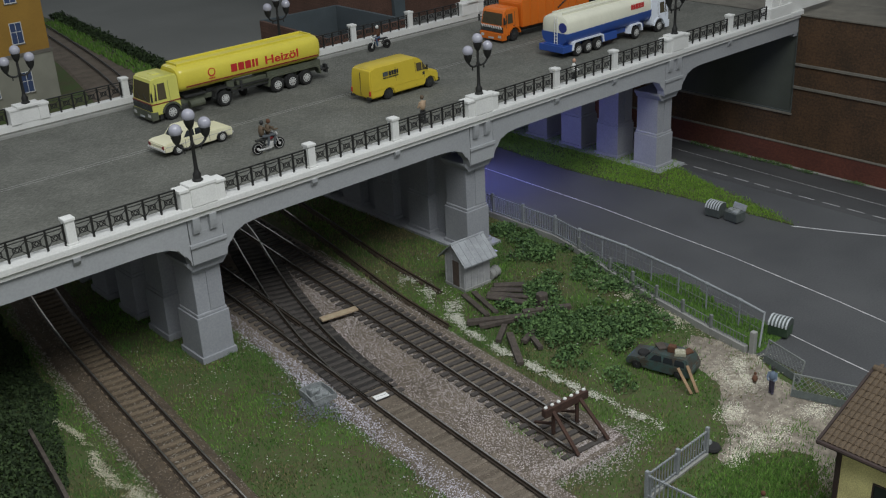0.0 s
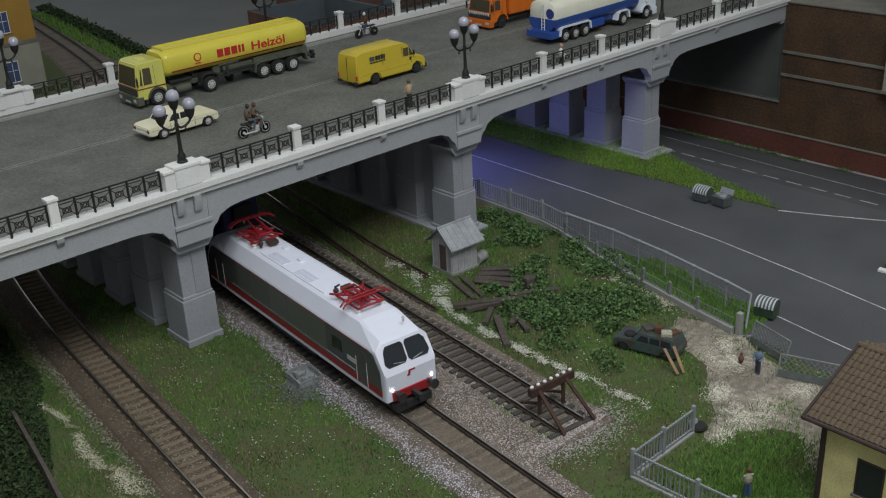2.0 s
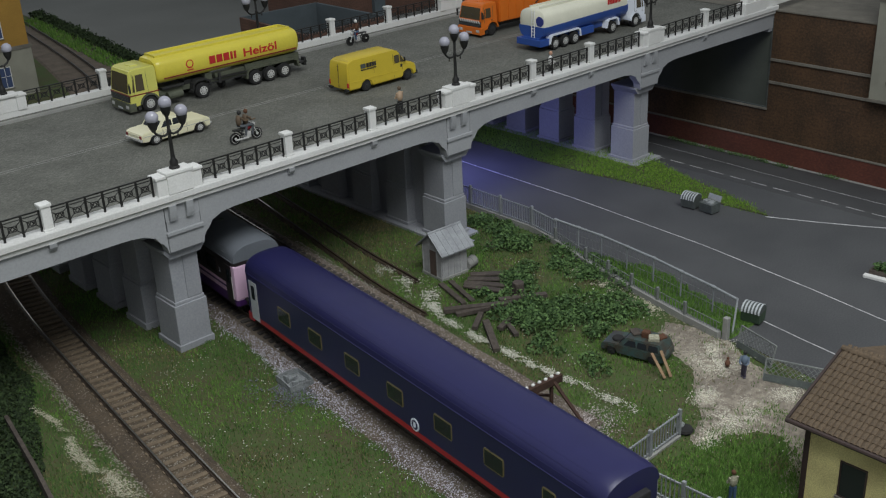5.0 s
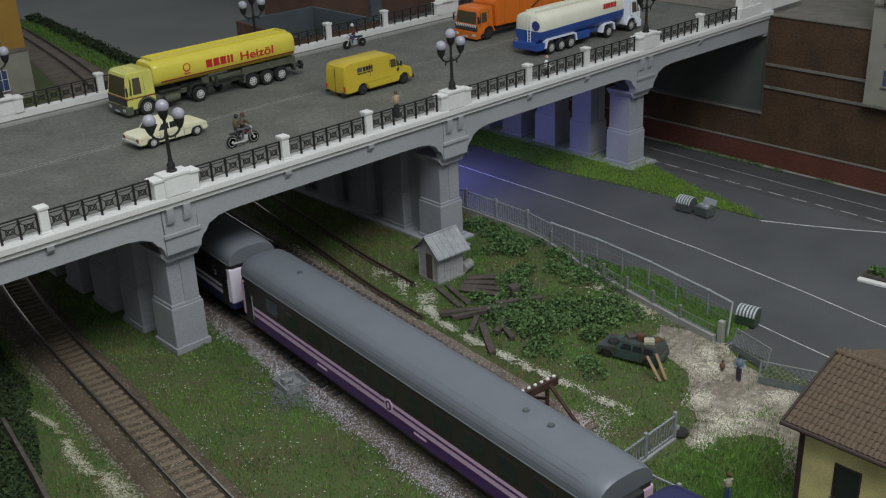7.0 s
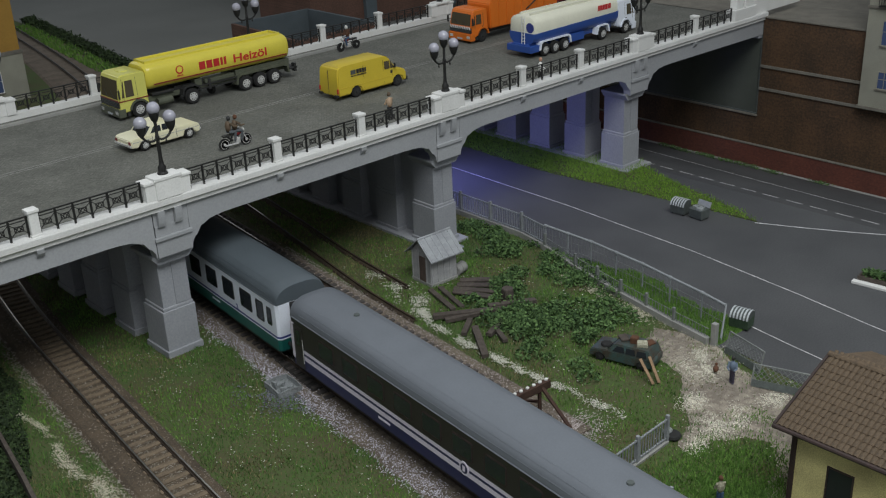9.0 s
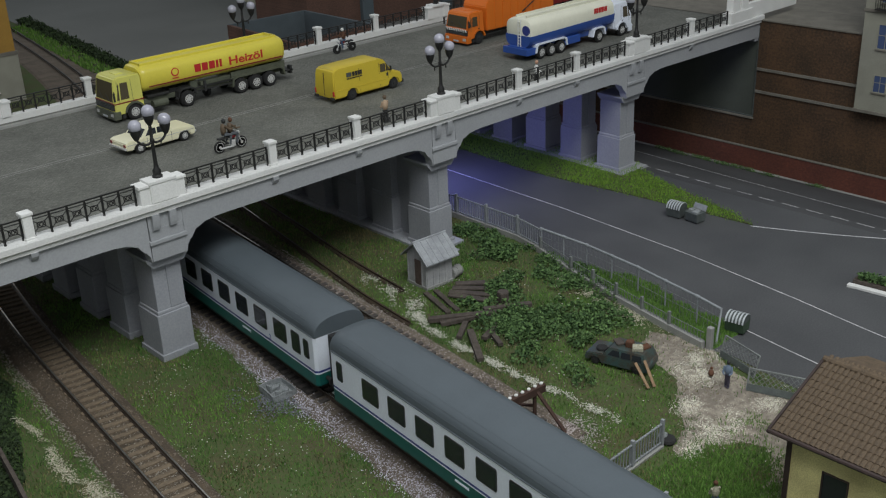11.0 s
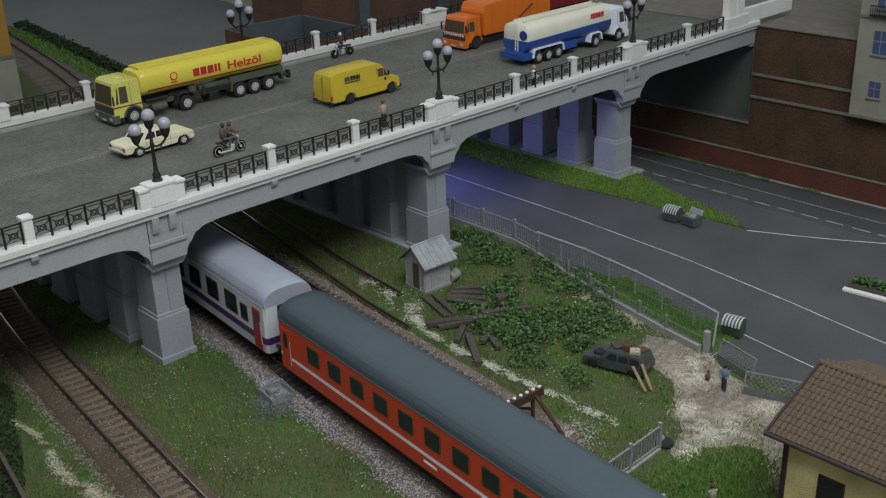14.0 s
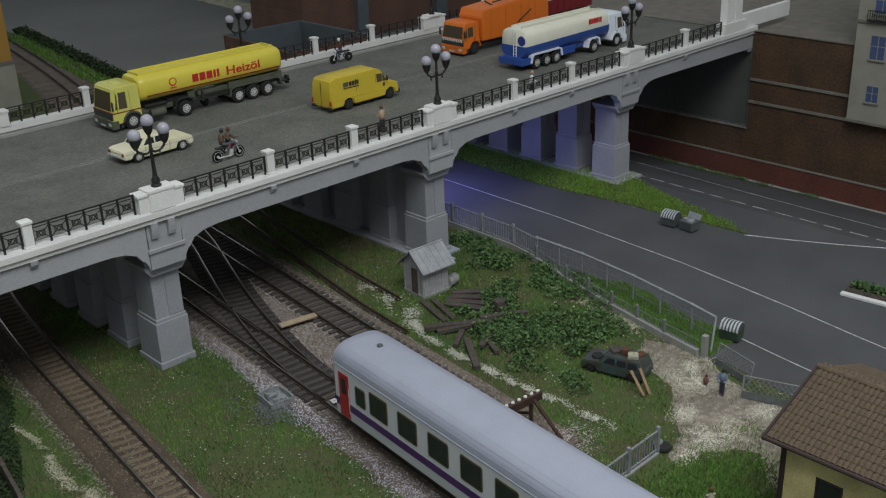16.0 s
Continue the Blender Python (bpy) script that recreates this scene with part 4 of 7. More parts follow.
keep = (x - lb(y) < -11) & (patch(x, y, 9, 3.3) > 0.35)
stones("dark_gravel", x[keep], y[keep], np.full(keep.sum(), 0.9), 0.55, M["grit_slate"], "dark bluish gravel spilt round the scrap", "gravel")
x, y = spread(26000, -110, -40, -250, 170)
oa = x - la_v(y)
w_ = RNG.normal(size=len(x))
keep = (np.abs(oa + 23 - 4 * (patch(x, y, 14, 3) - 0.5) + w_ * 1.2) < 3.4) | ((oa > 12.5) & (oa < 16 + 0.8 * w_) & (RNG.random(len(x)) < 0.45))
x, y = x[keep], y[keep]
stones("edge_gravel", x, y, np.full(len(x), 0.6), 0.5, M["grit_tan"], "tan gravel along the left track", "gravel")

x, y = spread(16000, -80, -20, -260, 40)
oa = x - la_v(y)
keep = (np.abs(oa - 0.5) < 6.4) & (RNG.random(len(x)) < np.clip((20 - y) / 90, 0.05, 0.75)) & (RNG.random(len(x)) < 0.3 + 0.8 * patch(x, y, 12, 6))
stones("sleeper_gravel", x[keep], y[keep], np.full(keep.sum(), 1.75), 0.45, M["grit_tan"], "pale gravel lying between the sleepers", "gravel")

g = RNG.normal(size=(2, 4200)) * np.array([[15], [8]])
x, y = 96 + g[0], -219 + g[1]
keep = (y < -204) & (x - lb(y) > 12)
stones("ballast_gravel", x[keep], y[keep], np.where(y[keep] > -219, 1.35, RNG.uniform(0.2, 1.3, keep.sum())), 0.38, M["grit_pink"], "pinkish gravel heaped round the buffer stop", "gravel")

RUBBLE = [(228, -182), (238, -215), (222, -240), (216, -262), (224, -292), (190, -322), (130, -330), (128, -316), (150, -310), (168, -297), (162, -284), (146, -273), (132, -270), (134, -263), (156, -256), (172, -240), (192, -226), (200, -204), (212, -186)]
RAGGED = []
for (ax, ay), (bx, by) in zip(RUBBLE, RUBBLE[1:] + RUBBLE[:1]):
    k_n = max(3, int(math.hypot(bx - ax, by - ay) / 2.0))
    for k_i in range(k_n):
        px_, py_ = ax + (bx - ax) * k_i / k_n, ay + (by - ay) * k_i / k_n
        w_ = 2.6 * math.sin(px_ * 0.9 + py_ * 0.35) + 1.7 * math.sin(py_ * 1.4 - px_ * 0.5) + RNG.normal() * 0.8
        RAGGED.append((px_ + w_ * 0.3, py_ + w_ * 0.4))
bm = bmesh.new()
face = bm.faces.new([bm.verts.new((px_, py_, -0.15)) for px_, py_ in RAGGED])
bmesh.ops.triangulate(bm, faces=[face])
bm.normal_update()
bmesh.ops.recalc_face_normals(bm, faces=bm.faces)
tagged(part("rubble_ground", bm, M["rubble"]), "trodden pale ground strewn with rubble", "ground", kind="structure")


def grass_ok(x, y):
    o, oc, oa = x - lb(y), x - lc(y), x - la_v(y)
    mid = (oa > 15.5 + 1.3 * RNG.normal(size=len(x)) + 4 * (patch(x, y, 8, 1.2) - 0.5)) & (o < -24 + 9 * (patch(x, y, 10, 1) - 0.5) + RNG.normal(size=len(x)) * 3.0)
    left = (oa < -26 + 2.0 * RNG.normal(size=len(x))) & (x > -170)
    fx = np.interp(-y, [-330, 25, 54, 92, 140, 188, 216, 292, 470], [278, 278, 270, 258, 246, 236, 231, 226, 240])
    right = (oc > 24 + 5 * (patch(x, y, 10, 4) - 0.5)) & (x < fx)
    end = (y < -221 - 3 * patch(x, y, 7, 5)) & (o > 22 + 4 * (patch(x, y, 9, 2) - 0.5)) & (x < fx)
    rub = inside(x + 3 * np.sin(y * 0.7) + RNG.normal(size=len(x)) * 8, y + 3 * np.sin(x * 0.6) + RNG.normal(size=len(x)) * 7, RUBBLE)
    return (mid | left | right | end) & (~rub | ((patch(x, y, 8, 9.3) > 0.62) & (RNG.random(len(x)) < 0.6)))


x, y = spread(300000, -170, 285, -330, 215)
bare = np.exp(-((x - 5) / 26) ** 2 - ((y + 145) / 46) ** 2) + np.exp(-((x - 150) / 30) ** 2 - ((y + 225) / 26) ** 2)
keep = grass_ok(x, y) & (RNG.random(len(x)) < (0.10 + 1.15 * patch(x, y, 15, 0.4)) * (0.45 + 0.75 * patch(x, y, 5.5, 2.4)) * (1 - 0.35 * bare) * 1.25)
x, y, bare = x[keep], y[keep], bare[keep]
# no bright fibres at far left: darker grass colour stands for shade there
bright = (patch(x, y, 30, 8.0) + 0.35 * patch(x, y, 9, 1.1) > 0.70) & (x > -84)
dry = RNG.random(len(x)) < 0.5 * np.clip((y + 10) / 50, 0, 1) * (x > 120) + np.clip((patch(x, y, 24, 3.6) - 0.50) * 3.5, 0, 0.55) + 0.30 * bare * patch(x, y, 10, 6.0)
tuft = 0.55 + 1.1 * patch(x, y, 6.5, 5.2)
blades("grass", x[dry], y[dry], np.full(dry.sum(), -0.4), 1.6 * tuft[dry], 0.55, M["blades_dry"], "dry yellowish grass fibres", "grass")
x, y, bright, tuft = x[~dry], y[~dry], bright[~dry], tuft[~dry]
blades("grass", x[~bright], y[~bright], np.full((~bright).sum(), -0.4), 2.1 * tuft[~bright], 0.55, M["blades"], "short dark green grass fibres", "grass")
blades("grass", x[bright], y[bright], np.full(bright.sum(), -0.4), 1.9 * tuft[bright], 0.55, M["blades_bright"], "short fresh green grass fibres", "grass")
x, y = spread(48000, 392, 472, -140, 200)
keep = inside(x + RNG.normal(size=len(x)) * 2.2, y + RNG.normal(size=len(x)) * 3.0, GRASS_ISLAND) & (RNG.random(len(x)) < 0.45 + 0.8 * patch(x, y, 11, 4.0))
x, y = x[keep], y[keep]
blades("grass", x, y, np.full(len(x), 0.7), 2.0, 0.7, M["blades_island"], "bright green grass on the traffic island", "grass")
x, y = spread(26000, 84, 172, -332, -268)
keep = RNG.random(len(x)) < np.exp(-((x - 124) / 28) ** 2 - ((y + 302) / 26) ** 2) * 1.3 * (0.35 + 0.9 * patch(x, y, 9, 1.9))
blades("grass", x[keep], y[keep], np.full(keep.sum(), -0.3), 2.4, 0.6, M["blades_bright"], "lush green grass beside the yard", "grass")
cy = np.array([96.0, 84, 70, 52, 40, 22, 8, -6, -30, -75])
t = RNG.integers(0, len(cy), 1500)
x, y = 622 + RNG.uniform(0, 12, 1500) - 3 * (t % 3), cy[t] + RNG.normal(size=1500) * 5
leaf_bits("wall_weeds", x, y, -(x - 458) * FALL + RNG.uniform(0.2, 3.0, 1500), 0.9, M["leaves"], "small weeds along the foot of the wall", "weeds")
x, y = spread(1500, -45, 60, -290, 60)
keep = grass_ok(x, y) & (patch(x, y, 16, 3.1) > 0.5)
x, y = x[keep], y[keep]
stones("pale_specks", x, y, np.full(len(x), 1.0), 0.42, M["speck"], "tiny pale flowers and chips in the grass", "flowers")
x, y = spread(900, 130, 236, -310, 30)
keep = grass_ok(x, y) & (patch(x, y, 12, 7.1) > 0.5)
stones("pale_specks", x[keep], y[keep], np.full(keep.sum(), 1.1), 0.5, M["speck"], "tiny pale chips in the grass", "flowers")

# chalky spill along the siding, and on the trodden ground
px = np.array([162, 159, 155, 150, 143, 137, 135, 135, 134, 136, 136])
py = np.array([8, -14, -38, -52, -68, -90, -115, -140, -165, -190, -228])
t = RNG.uniform(0, 1, 16000) * (len(px) - 1)
cx, cy = np.interp(t, np.arange(len(px)), px), np.interp(t, np.arange(len(px)), py)
g = RNG.normal(size=(2, 16000)) * np.where(cy > -60, 4.4, 1.9)
x, y = cx + g[0], cy + g[1]
keep = (RNG.random(len(x)) < np.clip((patch(x, y, 4.5, 2.2) - 0.34) * 3.0, 0, 1) * (0.25 + 0.75 * patch(x, y, 15, 0.7))) & (x - lc(y) > 17)
stones("chalk_spill", x[keep], y[keep], RNG.uniform(0.3, 1.1, keep.sum()), 0.42, M["speck"], "white chalky spill along the track edge", "spill")
x, y = spread(110000, 130, 245, -318, -172)
d = np.minimum(np.hypot((x - 207) / 10, (y + 231) / 11), np.minimum(np.hypot((x - 166) / 17, (y + 269) / 9), np.hypot((x - 218) / 11, (y + 223) / 9)))
d = np.minimum(d, np.minimum(np.hypot((x - 141) / 9, (y + 270) / 6), np.minimum(np.hypot((x - 174) / 9, (y + 246) / 6), np.hypot((x - 205) / 10, (y + 276) / 6))))
keep = RNG.random(len(x)) < np.exp(-d * d * 1.2) * np.clip((patch(x, y, 6, 5.5) - 0.28) * 4.2, 0.05, 1)
stones("chalk_rubble", x[keep], y[keep], RNG.uniform(-0.1, 0.35, keep.sum()), 0.31, M["chalk"], "whitish crumbled rubble on the ground", "rubble")
x, y = spread(9000, 130, 245, -318, -172)
keep = inside(x, y, RUBBLE)
stones("yard_grit", x[keep], y[keep], np.full(keep.sum(), 0.0), 0.34, M["grit_dark"], "grey-brown gravel of the trodden yard", "gravel")
x, y = spread(100000, -118, -80, -190, 20)
oa = x - la_v(y)
keep = RNG.random(len(x)) < np.exp(-((oa + 37.5 + 0.055 * y + 2.5 * np.sin(y / 11)) / (1.6 + np.clip(-y, 0, 120) * 0.03)) ** 2) * 0.62 * np.clip((patch(x, y, 7, 1.5) - 0.36) * 3, 0, 1)
stones("chalk_spill", x[keep], y[keep], np.full(keep.sum(), 0.6), 0.34, M["sand_grit"], "pale sandy spill beside the left track", "spill")

# dusty strip at the foot of the fence
t = RNG.uniform(0, 3, 5200)
cx, cy = np.interp(t, np.arange(4), np.array([246.0, 238.0, 235.0, 235.0])), np.interp(t, np.arange(4), np.array([-94.0, -137.0, -166.0, -192.0]))
x, y = cx + RNG.normal(size=5200) * 3.4, cy + RNG.normal(size=5200) * 4.5
keep = RNG.random(5200) < np.clip((patch(x, y, 9, 4.8) - 0.34) * 3.0, 0.05, 1)
stones("fence_grit", x[keep], y[keep], RNG.uniform(0.3, 1.3, keep.sum()), 0.40, M["sand_grit"], "pale dusty grit along the fence", "gravel")

# weeds in the corner plot: low mounds of leaves
WEEDS = [(276, 40), (262, 18), (250, -10), (226, -42), (206, -58), (200, -78), (172, -72), (168, -92), (158, -118), (146, -138), (150, -160), (152, -190), (160, -205), (176, -196), (190, -166), (212, -160), (224, -172), (246, -150), (262, -100), (272, -50)]
cx, cy = spread(520, 140, 272, -206, 40)
keep = inside(cx, cy, WEEDS) & (patch(cx, cy, 13, 6.2) > 0.43)
cx, cy = cx[keep], cy[keep]
r = RNG.uniform(3.5, 10.5, len(cx))
xs, ys, zs = [], [], []
for a, b, q in zip(cx, cy, r):
    n = int(q * q * 2.1)
    th, rr = RNG.uniform(0, 6.28, n), q * np.sqrt(RNG.random(n))
    xs.append(a + rr * np.cos(th))
    ys.append(b + rr * np.sin(th))
    zs.append(0.3 + q * 0.74 * np.sqrt(np.maximum(0, 1 - (rr / q) ** 2)) * RNG.uniform(0.35, 1.05, n))
x, y, z = np.concatenate(xs), np.concatenate(ys), np.concatenate(zs)
keep = ~((np.abs(x - 185) < 14) & (np.abs(y + 192) < 26))
leaf_bits("weeds", x[keep], y[keep], z[keep], 1.25, M["leaves"], "dense low leafy green weeds", "weeds")


# hedge in the corner, its shade put into the dark leaf colour, and by the far track
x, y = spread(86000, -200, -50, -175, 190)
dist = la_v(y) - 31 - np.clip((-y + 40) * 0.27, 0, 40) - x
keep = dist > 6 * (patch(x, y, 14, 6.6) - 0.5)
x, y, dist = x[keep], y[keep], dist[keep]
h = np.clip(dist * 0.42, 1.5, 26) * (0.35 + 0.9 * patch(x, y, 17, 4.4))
leaf_bits("dark_bushes", x, y, h * np.sqrt(RNG.random(len(x))), 1.25, M["leaves_dark"], "dense bushes with the corner's shade put into dark green leaves", "bushes")
hx, hy = zip(*[(330 + (y - 560) * 0.118, y) for y in range(560, 1100)])
t = RNG.integers(0, len(hx), 9000)
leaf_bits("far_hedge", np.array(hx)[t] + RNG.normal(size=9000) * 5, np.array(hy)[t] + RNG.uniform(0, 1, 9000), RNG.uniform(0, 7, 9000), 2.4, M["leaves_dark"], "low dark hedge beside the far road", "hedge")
x, y = spread(16000, 250, 420, 480, 1060)
keep = np.abs(x - (306 + (y - 560) * 0.12)) < 13
blades("grass", x[keep], y[keep], np.full(keep.sum(), 0), 6.0, 2.6, M["blades_bright"], "bright grass strip beside the far tracks", "grass")
x, y = spread(44000, 230, 306, -222, -56)
fx = np.interp(-y, [25, 54, 92, 140, 188, 216], [278, 271, 259, 247, 237, 232])
px_ = np.interp(-y, [53, 95, 143, 168, 195, 215], [273, 272, 266, 261, 256, 251])
keep = (x > fx + 2) & (x < px_ - 2 + np.clip((-y - 70) * 0.30, 0, 17) * (0.5 + 0.8 * patch(x, y, 12, 2.9)))
blades("grass", x[keep], y[keep], np.full(keep.sum(), -0.1), 2.4, 0.6, M["blades_bright"], "bright grass verge behind the fence", "grass")
wl = thing("garden_wall", "low weathered brown wall in the bushes", "wall", at(0, 0))
bm = bmesh.new()
prism(bm, [(-103, 4), (-112.5, -57), (-122, -110), (-124, -109), (-114.5, -57), (-105, 4)], -1, 8, "z")
part("wall", bm, M["timber"], wl)


# ---- road vehicles on the bridge ----
def wheel(parent, x, y, r, w=3.4, out=-1, dark=False):
    """A wheel across y; out says on which side its face shows."""
    bm = bmesh.new()
    vs = cyl(bm, (0, -w / 2, 0), (0, w / 2, 0), r, n=20)
    bmesh.ops.bevel(bm, geom=[e for e in bm.edges if abs(e.verts[0].co.y - e.verts[1].co.y) < 0.01], offset=r * 0.14, segments=2, affect="EDGES")
    tyre = part("wheel", bm, M["tyre"], parent, "", True)
    tyre.matrix_basis = at(x, y, r)
    bm = bmesh.new()
    s = out
    cyl(bm, (0, s * (w / 2 - 0.6), 0), (0, s * (w / 2 + 0.08), 0), r * 0.53, r * 0.56, n=16)
    cyl(bm, (0, s * w / 2, 0), (0, s * (w / 2 + 0.55), 0), r * 0.24, r * 0.18, n=8)
    rim = part("rim", bm, M["chassis"] if dark else M["rim"], tyre)
    if not dark:
        bm = bmesh.new()
        for i in range(8):
            a = i * math.pi / 4
            cyl(bm, (r * 0.38 * math.cos(a), s * (w / 2 - 0.1), r * 0.38 * math.sin(a)), (r * 0.38 * math.cos(a), s * (w / 2 + 0.14), r * 0.38 * math.sin(a)), r * 0.085, n=6)
        part("rim_holes", bm, M["chassis"], tyre, "dark holes round the rim")
    return tyre


def letters(parent, text, size, material, m, squeeze=1.0, name="lettering"):
    cu = bpy.data.curves.new(name, "FONT")
    cu.body, cu.size, cu.extrude, cu.offset = text, size * MM, 0.05 * MM, 0.022 * size * MM
    tmp = bpy.data.objects.new(name, cu)
    me = bpy.data.meshes.new_from_object(tmp)
    bpy.data.objects.remove(tmp)
    me.materials.append(material)
    ob = new(name, me)
    ob.parent = parent
    ob.matrix_basis = m @ Matrix.Diagonal((squeeze, 1, 1, 1))
    return ob


def side(x, y, z):
    """Upright on a face that looks along -y."""
    return at(x, y, z, 0, 90)


def bars(parent, x, y, z, widths, h, gap, material, name="marking"):
    bm = bmesh.new()
    for w in widths:
        box(bm, x, x + w, y - 0.12, y + 0.05, z, z + h)
        x += w + gap
    return part(name, bm, material, parent)


def tank_section(w, z0, z1, n=22, flat=2.6):
    """A flattened oval."""
    pts = []
    for i in range(n):
        a = 2 * math.pi * i / n
        c, s = math.cos(a), math.sin(a)
        pts.append((math.copysign(abs(c) ** (2 / flat) * w / 2, c), (z0 + z1) / 2 + math.copysign(abs(s) ** (2 / flat) * (z1 - z0) / 2, s)))
    return pts


def loft(bm, sections):
    rings = [[bm.verts.new(p) for p in s] for s in sections]
    n = len(rings[0])
    for a, b in zip(rings, rings[1:]):
        for i in range(n):
            bm.faces.new((a[i], a[(i + 1) % n], b[(i + 1) % n], b[i]))
    bm.faces.new(rings[0])
    bm.faces.new(rings[-1][::-1])
    bmesh.ops.recalc_face_normals(bm, faces=bm.faces)


def lorry_cab(v, x0, x1, w, h, material, face, stripe=None, ax=14.0):
    """A cab over the engine between x0 and x1, whose front is at x0 if face is -1; ax: from the front to the axle."""
    f, b = (x0, x1) if face < 0 else (x1, x0)
    k = 1 if face < 0 else -1

    def span(p, q):
        return min(f + k * p, f + k * q), max(f + k * p, f + k * q)
    bm = bmesh.new()
    prism(bm, [(f, 5.5), (f + k * 0.1, 14.5), (f + k * 2.4, h - 2.2), (f + k * 3.4, h - 0.7), (f + k * 6, h), (b - k * 1.5, h), (b, h - 1.2), (b, 7.5), (f + k * (ax + 6.4), 7.5), (f + k * (ax + 4.6), 11.0), (f + k * ax, 12.8), (f + k * (ax - 4.6), 11.0), (f + k * (ax - 6.6), 5.5)], -w / 2, w / 2, "y")
    for q in bm.verts:
        q.co.y *= 1 - 0.075 * min(1, max(0, (q.co.z - 15) / (h - 15)))
    bmesh.ops.bevel(bm, geom=bm.edges[:], offset=0.8, segments=3, affect="EDGES")
    cab = part("cab", bm, material, v, "", True)

    def wall_y(z):
        return w / 2 * (1 - 0.075 * max(0, (z - 15) / (h - 15)))
    bm = bmesh.new()
    vs = prism(bm, [(f + k * 0.15, 15.6), (f + k * 2.05, h - 3.4), (f + k * 2.8, h - 3.4), (f + k * 0.9, 15.6)], -1, 1, "y")
    for q in vs:
        q.co.y *= wall_y(q.co.z) - 1.7
    ws = part("windscreen", bm, M["cab_glass"], cab)
    bm = bmesh.new()
    cyl(bm, (f - k * 0.05, -w * 0.3, 15.8), (f + k * 0.75, -w * 0.08, 20.5), 0.2, n=4)
    cyl(bm, (f - k * 0.05, w * 0.05, 15.8), (f + k * 0.75, w * 0.27, 20.5), 0.2, n=4)
    part("wiper", bm, M["chassis"], ws)
    for s in (-1, 1):
        for nm, poly_ in (("side_window", [(f + k * 6.0, 16.4), (f + k * 6.9, h - 4.4), (f + k * 12.6, h - 4.4), (f + k * 12.6, 16.4)]), ("quarter_light", [(f + k * 3.0, 16.4), (f + k * 5.2, h - 4.8), (f + k * 5.7, h - 4.8), (f + k * 5.0, 16.4)])):
            bm = bmesh.new()
            vs = prism(bm, poly_, -0.14, 0.14, "y")
            for q in vs:
                q.co.y += s * wall_y(q.co.z)
            part(nm, bm, M["cab_glass"], cab)
        for p in (4.4, 15.2):
            bm = bmesh.new()
            vs = box(bm, *span(p, p + 0.22), -0.1, 0.1, 12.6, h - 3)
            for q in vs:
                q.co.y += s * wall_y(q.co.z)
            part("door_seam", bm, M["olive"], cab)
        quick("door_handle", [(*span(13.0, 14.6), s * w / 2 - 0.25, s * w / 2 + 0.35, 13.6, 14.2)], M["chassis"], cab)
        bm = bmesh.new()
        cyl(bm, (f + k * 1.4, s * (w / 2 - 0.4), 23), (f + k * 0.4, s * (w / 2 + 1.7), 22.4), 0.25, n=5)
        box(bm, *span(-0.1, 0.7), s * (w / 2 + 1.7) - 0.9, s * (w / 2 + 1.7) + 0.9, 16.6, 22.6, bevel=0.2)
        part("mirror", bm, M["chassis"], cab)
        arc = [(f + k * ax + rr * math.cos(a), 5.7 + rr * math.sin(a)) for rr, seq in ((7.9, range(13)), (6.5, range(12, -1, -1))) for a in [math.radians(8 + 164 * i / 12) for i in seq]]
        bm = bmesh.new()
        prism(bm, arc, min(s * (w / 2 - 2.5), s * (w / 2 + 0.7)), max(s * (w / 2 - 2.5), s * (w / 2 + 0.7)), "y")
        part("wheel_arch", bm, M["olive"] if stripe is not None else material, cab, "grey wheel arch")
        quick("step", [(*span(5.6, 8.0), min(s * (w / 2 - 2), s * w / 2), max(s * (w / 2 - 2), s * w / 2), 2.6, 5.6)], M["chassis"], cab)
    quick("grille", [(*span(-0.25, 1), -w / 2 + 0.7, w / 2 - 0.7, 9.2, 14.0)], M["chassis"], cab)
    for i in range(4):
        quick("grille_bar", [(*span(-0.45, 0), -w / 2 + 1.4, w / 2 - 1.4, 9.8 + i * 1.1, 10.1 + i * 1.1)], M["bin"], cab)
    quick("bumper", [(*span(-1.0, 4.5), -w / 2 - 0.2, w / 2 + 0.2, 2.4, 8.6)], material if stripe is None else M["olive"], cab, 0.5)
    for s in (-1, 1):
        bm = bmesh.new()
        box(bm, *span(-1.2, 0), s * (w / 2 - 3.4) - 2.0, s * (w / 2 - 3.4) + 2.0, 4.6, 7.0, bevel=0.3)
        part("headlight", bm, M["rim"], cab)
    quick("number_bar", [(*span(-1.2, 0), -3.4, 3.4, 3.4, 4.8)], M["coach_grey"], cab)
    quick("roof_hatch", [(*span(9, 15), -4, 4, h - 0.2, h + 0.5)], material, cab, 0.3)
    if stripe is not None:
        for s in (-1, 1):
            quick("stripe", [(min(f, b), max(f, b), s * (w / 2 + 0.06) - 0.1, s * (w / 2 + 0.06) + 0.1, 13.6, 14.4)], stripe, cab)
        quick("stripe", [(*span(-0.3, 0.1), -w / 2 + 0.4, w / 2 - 0.4, 14.1, 14.9)], stripe, cab)
    return cab


D = 96.0
v = thing("tank_lorry", "yellow articulated tank lorry with red lettering", "lorry", at(79, 191.5, D))
lorry_cab(v, 0, 23.5, 28, 32.5, M["cab_yellow"], -1, M["darkred"], 15.5)
bm = bmesh.new()
loft(bm, [[(x, y * q, 26.3 + (z - 26.3) * q) for y, z in tank_section(28.4, 16.5, 36.0, flat=3.4)] for x, q in ((24, 0.86), (25.5, 0.97), (28, 1), (146, 1), (148.5, 0.97), (149.6, 0.88))])
tank = part("tank", bm, M["yellow"], v, "glossy yellow tank", True)
bm = bmesh.new()
